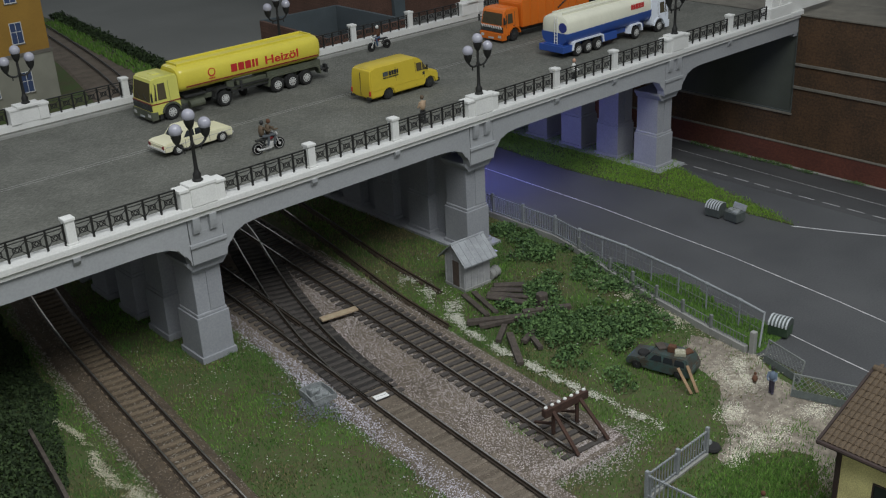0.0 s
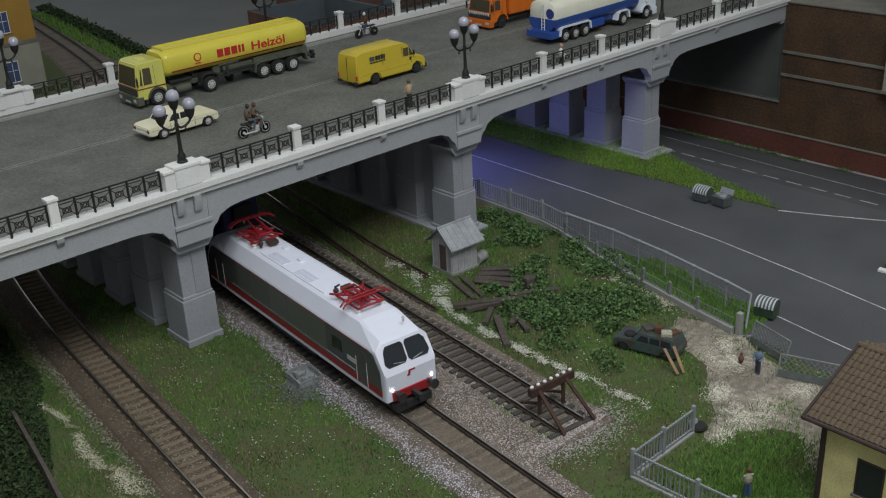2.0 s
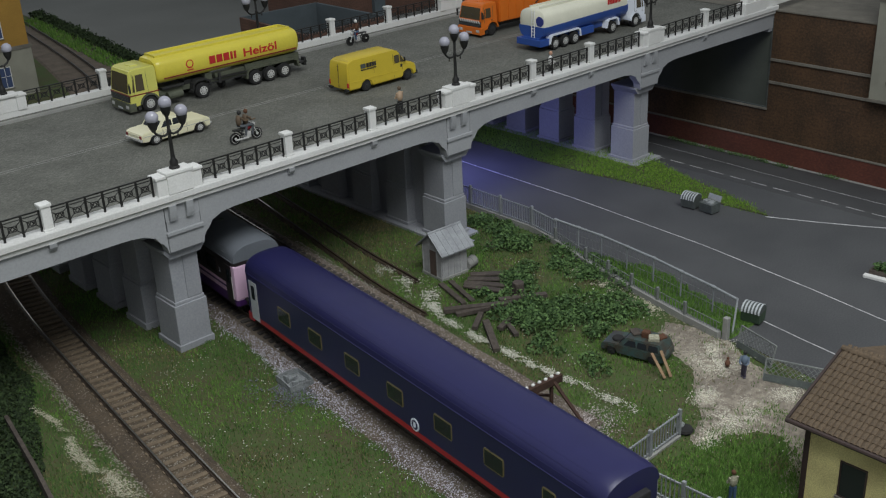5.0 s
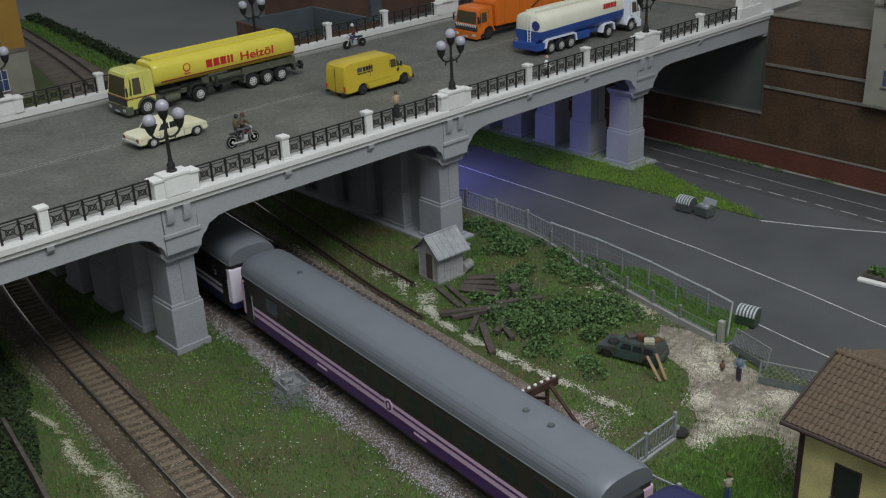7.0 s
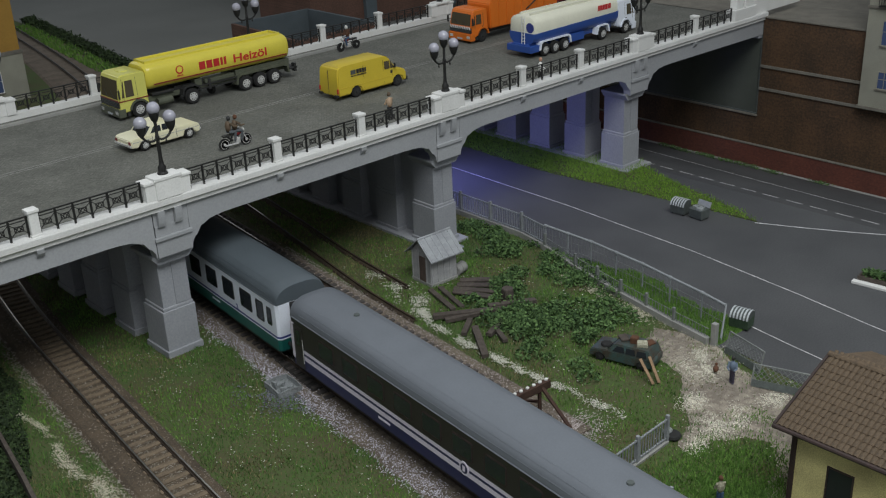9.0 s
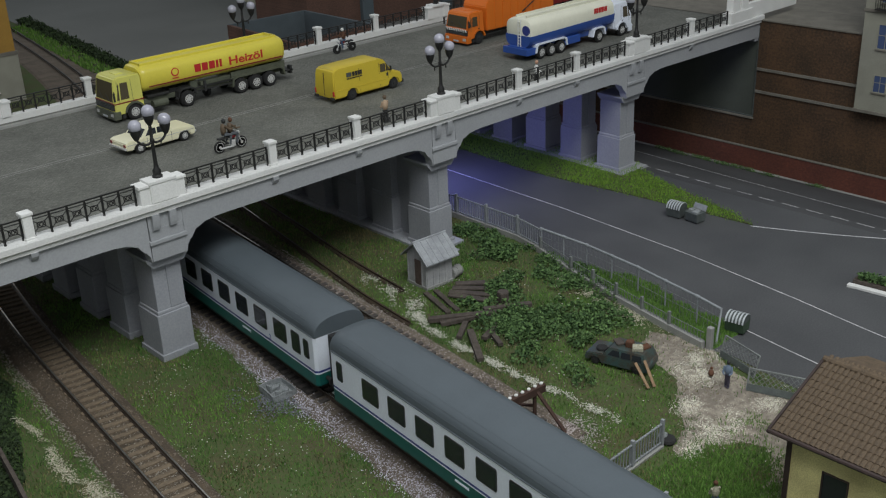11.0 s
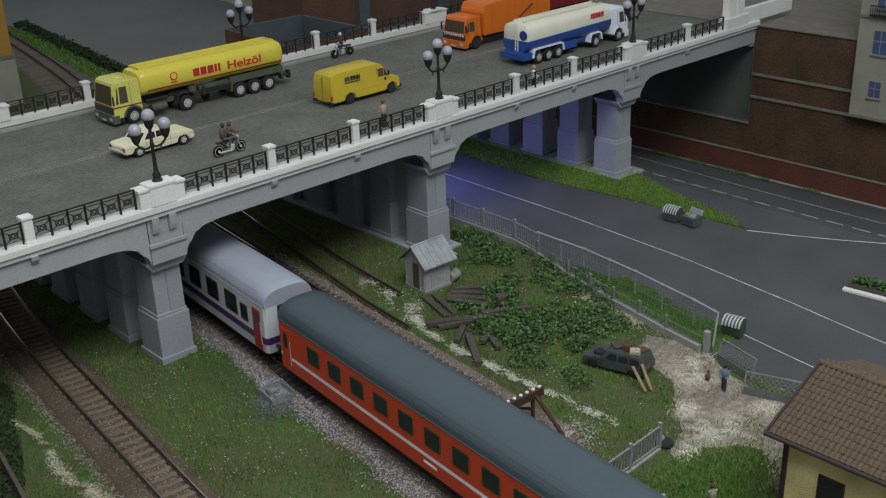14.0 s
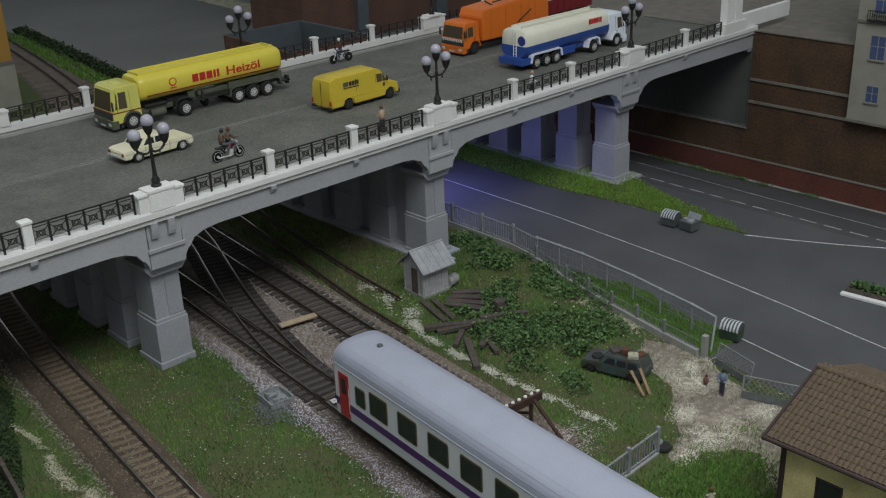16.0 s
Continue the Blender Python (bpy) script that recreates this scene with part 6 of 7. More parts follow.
b = thing("log_drum", "weathered grey drum lying beside the shed", "drum", at(203, -36, 3.6, 12))
bm = bmesh.new()
cyl(bm, (-5, 0, 0), (5, 0, 0), 3.8, n=16)
for x in (-4.4, 0, 4.4):
    cyl(bm, (x - 0.3, 0, 0), (x + 0.3, 0, 0), 4.1, n=16)
part("shell", bm, M["kerb"], b, "", True)
st = thing("tree_stump", "brown cut tree stump in the weeds", "stump", at(194, -90))
bm = bmesh.new()
lathe(bm, [(5.2, -0.5), (4.2, 2.0), (3.8, 9.0), (3.4, 9.6)], n=12)
for q in bm.verts:
    q.co.x *= 1 + 0.14 * math.sin(q.co.z + 5 * math.atan2(q.co.y, q.co.x))
part("trunk", bm, M["timber"], st)


def beam(x0, y0, x1, y1, z0, z1, w, h, material="timber", label="dark weathered timber beam on the ground", name="timber_beam"):
    d = math.hypot(x1 - x0, y1 - y0)
    bm = bmesh.new()
    box(bm, 0, math.hypot(d, z1 - z0), -w / 2, w / 2, 0, h, bevel=0.25)
    for q in bm.verts:
        q.co.y += 0.25 * math.sin(q.co.x * 0.35)
        q.co.z += 0.15 * math.sin(q.co.x * 0.5 + 1)
    ob = part(name, bm, M[material])
    ob.matrix_basis = at(x0, y0, z0, math.degrees(math.atan2(y1 - y0, x1 - x0)), 0, -math.degrees(math.atan2(z1 - z0, d)))
    return tagged(ob, label, "timber", "loose timber")


for q in ((170, -42, 161, -74, 0.2, 0.2, 3.6, 1.8), (177, -44, 167, -76, 0.2, 0.3, 3.4, 1.8), (143, -74, 178, -100, 1.2, 2.2, 4.4, 3.0), (174, -92, 203, -106, 2.6, 1.2, 4.0, 3.0),
          (146, -82, 168, -94, 0.2, 1.8, 3.8, 2.6), (150, -104, 131, -132, 1.8, 0.4, 4.2, 2.8), (158, -92, 140, -104, 0.4, 1.4, 3.4, 2.2), (176, -106, 150, -116, 0.3, 1.0, 3.6, 2.4), (160, -112, 152, -128, 0.3, 0.8, 3.2, 2.2)):
    beam(*q)
for i, q in enumerate(((182, -52, 198, -76), (187, -50, 204, -70), (178, -56, 190, -82), (192, -48, 208, -62))):
    beam(*q, 0.3 + 0.4 * i, 0.5 + 0.3 * i, 5.2, 1.2, "timber", "rotten dark plank in a heap", "rotten_plank")
beam(80.0, -6.5, 105, -11.5, 4.4, 4.6, 5.0, 1.4, "pine", "pale wooden plank laid across the rail", "pale_plank")

w = thing("car_wreck", "derelict dark green estate car with junk on its roof", "car", at(185, -192, 0.2, 104))
w.scale = (0.77, 0.82, 0.80)
bm = bmesh.new()
prism(bm, [(-25, 3), (-25.4, 8.4), (-24, 9.6), (10, 9.8), (23, 8.6), (25, 6.6), (25, 3), (21.6, 2.4), (20, 5), (16.6, 6.2), (13.2, 5), (12, 2), (-11.6, 2), (-13, 5), (-16.2, 6.2), (-19.6, 5), (-21, 2.4)], -9.9, 9.9, "y")
bmesh.ops.bevel(bm, geom=bm.edges[:], offset=0.6, segments=2, affect="EDGES")
part("body", bm, M["wreck"], w, "faded dark green rusting body", True)
bm = bmesh.new()
loft(bm, [[(x + dx * s, y * (9.6 - 1.2 * s), z) for x, y in ((-24, -1), (11, -1), (11, 1), (-24, 1)) for dx in [2.6 if x < 0 else -5.4]] for s, z in ((0, 9.4), (0.9, 14.8), (1.2, 15.8))])
part("cabin", bm, M["wreck"], w, "", True)
for s in (-1, 1):
    for a, b in ((-20.4, -12.6), (-11.6, -4), (-3, 6.4)):
        bm = bmesh.new()
        vs = prism(bm, [(a, 10.2), (a + 0.8, 14.2), (b - (3.2 if b > 0 else 0.2), 14.2), (b, 10.2)], -0.15, 0.15, "y")
        for q in vs:
            q.co.y += s * (9.72 - (q.co.z - 9.4) * 0.2)
        part("side_window", bm, M["glass"], w)
bm = bmesh.new()
prism(bm, [(10.7, 9.9), (6.4, 14.6), (6.9, 14.6), (11.3, 9.9)], -7.8, 7.8, "y")
part("windscreen", bm, M["glass"], w)
for x in (-16.2, 16.6):
    for s in (-1, 1):
        wheel(w, x, s * 8.8, 3.5, 2.2, s, True)
for i, (x, y, sx, sy, sz, mt, nm, lb_) in enumerate(((-7, 1, 2.6, 2.4, 4, "rust", "junk_crate", "rusty red crate on the wreck"), (-14, 2.5, 3.6, 3.2, 2.6, "sand", "junk_basket", "pale wicker hamper on the wreck"), (2, -1, 3, 4.5, 1.6, "timber", "junk_bundle", "dark bundle of rags on the wreck"), (-18, -3, 3, 2.6, 1.6, "rust", "junk_sack", "dirty pale sack on the wreck"))):
    bm = bmesh.new()
    box(bm, -sx, sx, -sy, sy, 0, sz * 1.2, bevel=0.9)
    for q in bm.verts:
        q.co += Vector((math.sin(q.co.y * 2 + i), math.cos(q.co.x * 1.7), math.sin(q.co.x + q.co.y))) * 0.35
    o = part(nm, bm, M[mt])
    o.matrix_basis = at(185, -192, 0.2, 104) @ at(x * 0.77, y * 0.8, 12.4, 20 * i) @ Matrix.Scale(0.85, 4)
    tagged(o, lb_, "junk", "junk on the wreck")
for y in (-5, 0):
    o = beam(0, 0, 16, 0, 0, 0, 1.8, 0.7, "old_plank", "tan plank leaning on the wreck", "leaning_plank")
    o.matrix_basis = at(176 + y * 0.7, -222 - y * 0.3, 0.4, 66 - y * 2, 0, -40)
t = thing("old_tyre", "old tyre lying on the wreck's bonnet", "tyre", at(185, -192, 0.2, 104) @ at(11, 2, 7.3) @ Matrix.Scale(0.85, 4))
bm = bmesh.new()
lathe(bm, [(2.0, 0), (3.6, 0.1), (4.0, 1), (3.6, 2), (2.0, 2.1)], n=16)
part("rubber", bm, M["tyre"], t)
t = thing("old_tyre", "black tyre and pale rags beside the fence", "tyre", at(138, -258, 0))
bm = bmesh.new()
lathe(bm, [(2.0, 0), (4.0, 0.1), (4.6, 1.2), (4.0, 2.4), (2.0, 2.5)], n=16)
part("rubber", bm, M["tyre"], t)
bm = bmesh.new()
ball(bm, (0, 3, 2.6), 2.4, 1.3, 0.9, 0.6)
part("rag", bm, M["scrap"], t)

s = thing("scrap_body", "grey stripped scrap body dumped beside the track", "scrap", at(28.5, -73, 0.8, -14))
s.scale = (0.9, 0.86, 0.78)
bm = bmesh.new()
prism(bm, [(-8.5, 9.5), (7, 10.5), (9.5, -8.5), (-6, -10.5)], 0, 0.9, "z")
part("floor", bm, M["scrap"], s)
for a, b in (((-8.5, 9.5), (7, 10.5)), ((7, 10.5), (9.5, -8.5)), ((9.5, -8.5), (-6, -10.5)), ((-6, -10.5), (-8.5, 9.5))):
    d = math.hypot(b[0] - a[0], b[1] - a[1])
    bm = bmesh.new()
    prism(bm, [(0, 0), (d, 0), (d - 0.4, 4.4), (d * 0.6, 5.2), (0.4, 4.2)], -0.4, 0.4, "y")
    o = part("side", bm, M["scrap"], s)
    o.matrix_basis = at(a[0], a[1], 0, math.degrees(math.atan2(b[1] - a[1], b[0] - a[0])))
for x, y, a in ((-2, 3, 20), (3, -2, -30), (-1, -5, 70)):
    o = quick("seat", [(-3.4, 3.4, -2, 2, 0.8, 3.4), (-3.4, -2, -2, 2, 3, 6.6)], M["scrap"], s, 0.4)
    o.matrix_basis = at(x, y, 0, a)
p_ = thing("paper_sheet", "white printed sheet lying between the rails", "paper", at(51.5, -101, 2.6, -10))
bm = bmesh.new()
box(bm, -4.2, 4.2, -2.2, 2.2, 0, 0.5, bevel=0.1)
part("sheet", bm, M["paper"], p_)
bars(p_, -3, 0, 0.3, [2.2, 1.4, 1.6], 0.3, 0.5, M["chassis"], "print")

# buffer stop at the end of the siding
bs = thing("buffer_stop", "rusty timber and rail buffer stop with white caps", "buffer stop", at(97.5, -196, 0, -5))
for s_ in (-1, 1):
    bm = bmesh.new()
    cyl(bm, (s_ * 8.25, 0, 4), (s_ * 8.25, 0, 20), 1.1, n=6)
    part("upright", bm, M["bumper"], bs)
    bm = bmesh.new()
    cyl(bm, (s_ * 9.25, 0, 19), (s_ * 10.5, -21, 2.5), 1.1, n=6)
    part("strut", bm, M["bumper"], bs)
    bm = bmesh.new()
    cyl(bm, (s_ * 8.25, 0, 10), (s_ * 8.25, 14, 4.2), 0.9, n=6)
    part("strut", bm, M["bumper"], bs)
bm = bmesh.new()
box(bm, -15, 15, -1.6, 1.6, 16.5, 21, bevel=0.3)
part("beam", bm, M["bumper"], bs, "dark rusty cross beam")
for i in range(7):
    bm = bmesh.new()
    ball(bm, (-13.2 + i * 4.4, 0.3, 21.4), 0.95, 1.2, 1.0, 0.9, 8)
    part("cap", bm, M["white"], bs, "white cap on the beam")


# ---- fences ----
def span_fence(pts, z, high, pickets, material, label, base=None, mesh=False, group=""):
    for (x0, y0), (x1, y1) in zip(pts, pts[1:]):
        L = math.hypot(x1 - x0, y1 - y0)
        f = thing("fence_panel", label, "fence", at(x0, y0, z, math.degrees(math.atan2(y1 - y0, x1 - x0))), group)
        bm = bmesh.new()
        box(bm, -0.9, 0.9, -0.9, 0.9, -0.5, high + 1.2, bevel=0.2)
        part("post", bm, M[material], f)
        if base:
            quick("base_wall", [(0, L, -1.6, 1.6, -1, base)], M["kerb"], f, 0.3, "low concrete base wall")
        k_ = 0.18 if mesh else 0.4
        quick("rail", [(0, L, -k_, k_, high - 1.6, high - 1.6 + 2 * k_)], M[material], f)
        quick("rail", [(0, L, -k_, k_, (base or 0.6) + 0.8, (base or 0.6) + 0.8 + 2 * k_)], M[material], f)
        n = max(2, round(L / pickets))
        first = None
        for i in range(1, n):
            if first is None:
                first = quick("picket", [(-0.5 * k_ - 0.04, 0.5 * k_ + 0.04, -0.5 * k_ - 0.04, 0.5 * k_ + 0.04, (base or 0.4), high - (0.4 if not mesh else 1.4))], M[material], f)
                first.matrix_basis = at(i * L / n, 0)
            else:
                again(first, f, at(i * L / n, 0))


def steps(pts, pitch):
    out = []
    for (x0, y0), (x1, y1) in zip(pts, pts[1:]):
        n = max(1, round(math.hypot(x1 - x0, y1 - y0) / pitch))
        out += [(x0 + (x1 - x0) * i / n, y0 + (y1 - y0) * i / n) for i in range(n)]
    return out + [pts[-1]]


span_fence(steps([(279, 130), (279, 40), (278, -25), (272, -54)], 30), 0, 18.5, 2.6, "pale_fence", "pale grey picket fence on a low concrete wall", 4.0, group="roadside fence")
NEAR = [(271, -54), (259, -92), (247, -140), (237, -188), (232, -216)]
PIPE = [(273, -53), (272, -95), (266, -143), (261, -168), (256, -195), (251, -215)]
span_fence(steps(NEAR, 27), 0, 11.5, 2.6, "fence", "low wire fence with thin posts on a concrete base", 4.2, True, "roadside fence")
for (x0, y0), (x1, y1) in zip(steps(PIPE, 27), steps(PIPE, 27)[1:]):
    L_ = math.hypot(x1 - x0, y1 - y0)
    f = thing("pipe_fence", "pale galvanised pipe rail fence along the grass verge", "fence", at(x0, y0, 0, math.degrees(math.atan2(y1 - y0, x1 - x0))), "pipe fence")
    for nm, a, b, rr, mt in (("post", (0, 0, -0.5), (0, 0, 19.0), 0.55, "pale_fence"), ("top_pipe", (0, 0, 18.0), (L_, 0, 18.0), 0.8, "pale_fence"), ("wire", (0, 0, 12), (L_, 0, 12), 0.16, "fence"), ("wire", (0, 0, 6), (L_, 0, 6), 0.16, "fence")):
        bm = bmesh.new()
        cyl(bm, a, b, rr, n=8)
        part(nm, bm, M[mt], f, "", True)
    bm = bmesh.new()
    cyl(bm, (-1.2, 0, 18.0), (1.2, 0, 18.0), 1.05, n=8)
    part("clamp", bm, M["pale_fence"], f)
    wire = None
    for k in range(1, max(3, round(L_ / 3.2))):
        if wire is None:
            bm = bmesh.new()
            cyl(bm, (0, 0, 0), (0, 0, 17.6), 0.15, n=4)
            wire = part("wire_bar", bm, M["fence"], f)
            wire.matrix_basis = at(k * 3.2, 0)
        else:
            again(wire, f, at(k * 3.2, 0))
f = thing("pipe_fence", "slanting end post of the pipe fence", "fence", at(0, 0), "pipe fence")
bm = bmesh.new()
cyl(bm, (251, -215, 19), (241, -219, -0.3), 0.6, n=8)
part("post", bm, M["pale_fence"], f)
span_fence(steps([(133, -258), (108, -258.5), (84, -259)], 24), 0, 14.5, 2.3, "pale_fence", "pale grey picket fence panel beside the yard", 1.0, group="yard fence")
span_fence(steps([(84, -259), (85.5, -294), (87, -330)], 24), 0, 14.5, 2.3, "pale_fence", "pale grey picket fence panel beside the yard", 1.0, group="yard fence")
for x, y, h in ((234, -219, 14),):
    p_ = thing("gate_post", "worn grey stone gate post", "post", at(x, y, 0))
    bm = bmesh.new()
    box(bm, -1.7, 1.7, -1.7, 1.7, -0.5, h, bevel=0.5)
    part("post", bm, M["kerb"], p_)


def mesh_gate(x0, y0, x1, y1, high, lean):
    L = math.hypot(x1 - x0, y1 - y0)
    g = thing("mesh_gate", "broken lattice gate panel lying askew", "gate", at(x0, y0, 0.4, math.degrees(math.atan2(y1 - y0, x1 - x0)), lean), "broken gates")
    bm = bmesh.new()
    for a, b in (((0, 0), (L, 0)), ((L, 0), (L, high)), ((L, high), (0, high)), ((0, high), (0, 0))):
        cyl(bm, (a[0], 0, a[1]), (b[0], 0, b[1]), 0.5, n=5)
    part("gate_frame", bm, M["fence"], g)
    quick("base_board", [(0, L, -0.6, 0.6, 0, 3.6)], M["bin"], g)
    bm = bmesh.new()
    n = int(L / 3)
    for i in range(-3, n + 1):
        for s_ in (0, 1):
            x_a, x_b = i * 3.0, i * 3.0 + high
            if s_:
                x_a, x_b = x_b, x_a
            za, zb = 0.0, high
            lo, hi = min(x_a, x_b), max(x_a, x_b)
            if hi <= 0 or lo >= L:
                continue
            k = (zb - za) / (x_b - x_a)
            ca, cb = min(max(x_a, 0), L), min(max(x_b, 0), L)
            cyl(bm, (ca, 0, za + (ca - x_a) * k), (cb, 0, za + (cb - x_a) * k), 0.16, n=4)
    part("lattice", bm, M["fence"], g)


mesh_gate(230, -229, 222, -256, 13, -14)
mesh_gate(208, -260, 219, -292, 12, -22)

# bins beside the road
def bin_(m, label, body_mat, open_lid=False):
    b = thing("waste_bin", label, "waste container", m, "waste containers")
    b.scale = (0.86, 0.9, 0.88)
    bm = bmesh.new()
    prism(bm, [(-5.2, 1.2), (5.2, 1.2), (6.2, 9), (-6.2, 9)], -6.5, 6.5, "y")
    part("body", bm, M[body_mat], b)
    if open_lid:
        quick("refuse", [(-4.4, 0, -5, 0, 8.6, 10.4), (0.5, 4.4, -3, 5, 8.6, 9.8), (-3, 2, 1, 5, 8.6, 10.9)], M["scrap"], b, 0.5, "heaped pale refuse")
        bm = bmesh.new()
        prism(bm, [(6.2, 9), (8.4, 13.6), (7.6, 14), (5.4, 9.4)], -6.5, 6.5, "y")
        part("lid", bm, M["zinc"], b)
    else:
        bm = bmesh.new()
        prof = [(6.4 * math.cos(a), 8.6 + 5.0 * math.sin(a)) for a in [math.pi * i / 9 for i in range(10)]]
        prism(bm, prof, -6.7, 6.7, "y")
        lid = part("lid", bm, M["bin"], b, "ribbed barrel lid", True)
        for i in range(6):
            bm = bmesh.new()
            prof = [(6.9 * math.cos(a), 8.6 + 5.5 * math.sin(a)) for a in [math.pi * i_ / 9 for i_ in range(10)]]
            prism(bm, prof, -6.4 + i * 2.35, -5.4 + i * 2.35, "y")
            part("rib", bm, M["coach_grey"], lid, "pale rib")
    for x in (-4, 4):
        for y in (-5, 5):
            bm = bmesh.new()
            cyl(bm, (x - 0.4, y, 0.9), (x + 0.4, y, 0.9), 0.9, n=8)
            part("castor", bm, M["tyre"], b)


bin_(at(391, -85, 0, 4), "grey waste bin with ribbed lid beside the grass", "bin")
bin_(at(392, -101, 0, -6), "open grey waste bin full of refuse", "bin", True)
bin_(at(263, -219, 0.4, 10), "dark green waste bin with ribbed zinc lid", "bin_green")

pl = thing("planter", "dark planter with green plants behind a pale slab", "planter", at(372, -259, 0, 96))
quick("slab", [(-24, 22, 3.4, 7.6, 0, 2.0)], M["white"], pl, 0.4, "pale stone slab before the trough")
quick("trough", [(-20, 20, -5, 3.2, 0, 4.6)], M["timber"], pl, 0.6, "dark wooden trough")
quick("soil", [(-18.6, 18.6, -3.8, 2.2, 4.2, 4.9)], M["soil"], pl)
n_ = 900
o = leaf_bits("planting", RNG.uniform(-18, 18, n_), RNG.uniform(-4.4, 2.6, n_), 4.6 + RNG.random(n_) * 4.5, 1.3, M["leaves"], "", "")
o.parent = pl

doll(at(203.5, -250.5, 0.3, 200), "painted model figure in pale blue shirt and dark trousers", M["fig_dark"], M["fig_shirt"], M["chassis"]).scale = (0.86, 0.86, 0.86)
doll(at(107, -306, 0, 60), "painted model figure with red cap at the yard", M["fig_blue"], M["sand"], M["rust"]).scale = (0.84, 0.84, 0.84)
an = thing("hen", "small brown hen on the rubble", "animal", at(207, -238, 0.6, 30))
bm = bmesh.new()
ball(bm, (0, 0, 2.0), 1.9, 1.5, 0.9, 0.9, 10)
part("body", bm, M["rust"], an)
bm = bmesh.new()
ball(bm, (2.6, 0, 3.6), 0.9, n=8)
part("head", bm, M["rust"], an)
bm = bmesh.new()
for s_ in (-0.6, 0.6):
    cyl(bm, (0, s_, -0.3), (0, s_, 1.4), 0.25, n=5)
part("legs", bm, M["pine"], an)

# ---- yard house with a tiled roof ----
hs = thing("yard_house", "small yellow plastered house with brown tiled roof", "house", at(0, 0))
quick("wall", [(126, 204, -420, -329, -1, 44)], M["yellow_wall"], hs)
bm = bmesh.new()
prism(bm, [(126, 43.9), (204, 43.9), (165, 58.5)], -420, -329.1, "y")
part("gable", bm, M["yellow_wall"], hs)
quick("corner_trim", [(125.3, 127.4, -330.8, -328.4, 0, 44)], M["fascia"], hs, 0.2, "dark brown corner trim")
EZ, RZ, EX, RX = 45.0, 61.6, 120.6, 165.0
SL = math.hypot(RX - EX, RZ - EZ)
ANG = math.degrees(math.atan2(RZ - EZ, RX - EX))
for s_ in (1, -1):
    bm = bmesh.new()
    e, r = (EX, EZ), (RX, RZ)
    q = [(e[0], e[1] - 1.6), (r[0], r[1] - 1.6), (r[0], r[1]), (e[0], e[1])]
    if s_ < 0:
        q = [(2 * RX - x, z) for x, z in q]
    prism(bm, q, -424, -322.5, "y")
    part("roof_slab", bm, M["tile"], hs)
bm = bmesh.new()
prism(bm, [(EX - 0.6, EZ - 2.0), (RX, RZ - 2.0), (RX, RZ + 0.8), (EX - 0.6, EZ + 0.8)], -322.6, -321.4, "y")
part("bargeboard", bm, M["fascia"], hs, "dark brown bargeboard")
bm = bmesh.new()
cyl(bm, (EX - 0.8, -424, EZ - 0.4), (EX - 0.8, -321.6, EZ - 0.4), 1.1, n=8)
part("gutter", bm, M["fascia"], hs, "dark gutter")
for y in (-352, -384):
    window(hs, at(126, y, 14, -90), 11, 17, M["fascia"], M["glass"], False)
bm = bmesh.new()
prof = [(1.16 * math.cos(math.pi * i / 5), 0.8 * math.sin(math.pi * i / 5)) for i in range(6)]
lo = [bm.verts.new((0, u, w_ + 0.35)) for u, w_ in prof]
hi = [bm.verts.new((5.0, u * 0.86, w_ * 0.86)) for u, w_ in prof]
for i in range(5):
    bm.faces.new((lo[i], hi[i], hi[i + 1], lo[i + 1]))
bm.faces.new(lo[::-1])
bm.normal_update()
tile_me = mesh_of("tile", bm, M["tile"])
rnd = random.Random(3)
rows_n = int(SL / 4.25)
for j in range(27):
    for i in range(rows_n + 1):
        u = i * SL / (rows_n + 0.4)
        o = new("tile", tile_me)
        o.parent = hs
        o.matrix_basis = at(EX + u * math.cos(radians(ANG)), -324.4 - j * 2.5 + rnd.uniform(-0.15, 0.15), EZ + u * math.sin(radians(ANG)) + 0.1, rnd.uniform(-1.5, 1.5), 0, -ANG)
for j in range(14):
    bm = bmesh.new()
    cyl(bm, (RX, -322 - j * 7.2, RZ + 0.3), (RX, -330 - j * 7.2, RZ + 0.1), 1.7, 1.45, n=10)
    part("ridge_tile", bm, M["tile"], hs)


# ---- the train: every vehicle stands with its middle at the origin, rail level at z = 0, front towards -y ----
HW = 16.2


def plan(bm, L, z0, z1, hw=HW, r=1.6):
    prism(bm, [(-hw, -L / 2 + r), (-hw + r, -L / 2), (hw - r, -L / 2), (hw, -L / 2 + r), (hw, L / 2 - r), (hw - r, L / 2), (-hw + r, L / 2), (-hw, L / 2 - r)], z0, z1, "z")


def roof_mesh(L, z0, z1, hw=HW, dome=9.0):
    bm = bmesh.new()
    n = 14
    secs = []
    for y, f, g in ((-L / 2, 0.86, 0.97), (-L / 2 + dome * 0.22, 0.95, 0.992), (-L / 2 + dome, 1, 1), (L / 2 - dome, 1, 1), (L / 2 - dome * 0.22, 0.95, 0.992), (L / 2, 0.86, 0.97)):
        ring = []
        for i in range(n + 1):
            a = math.pi * i / n
            c, s = math.cos(a), math.sin(a)
            ring.append((math.copysign(abs(c) ** 0.72, c) * hw * g, y, z0 + (z1 - z0) * (s ** 0.85 if s > 0 else 0) * f))
        secs.append(ring)
    loft(bm, secs)
    return bm


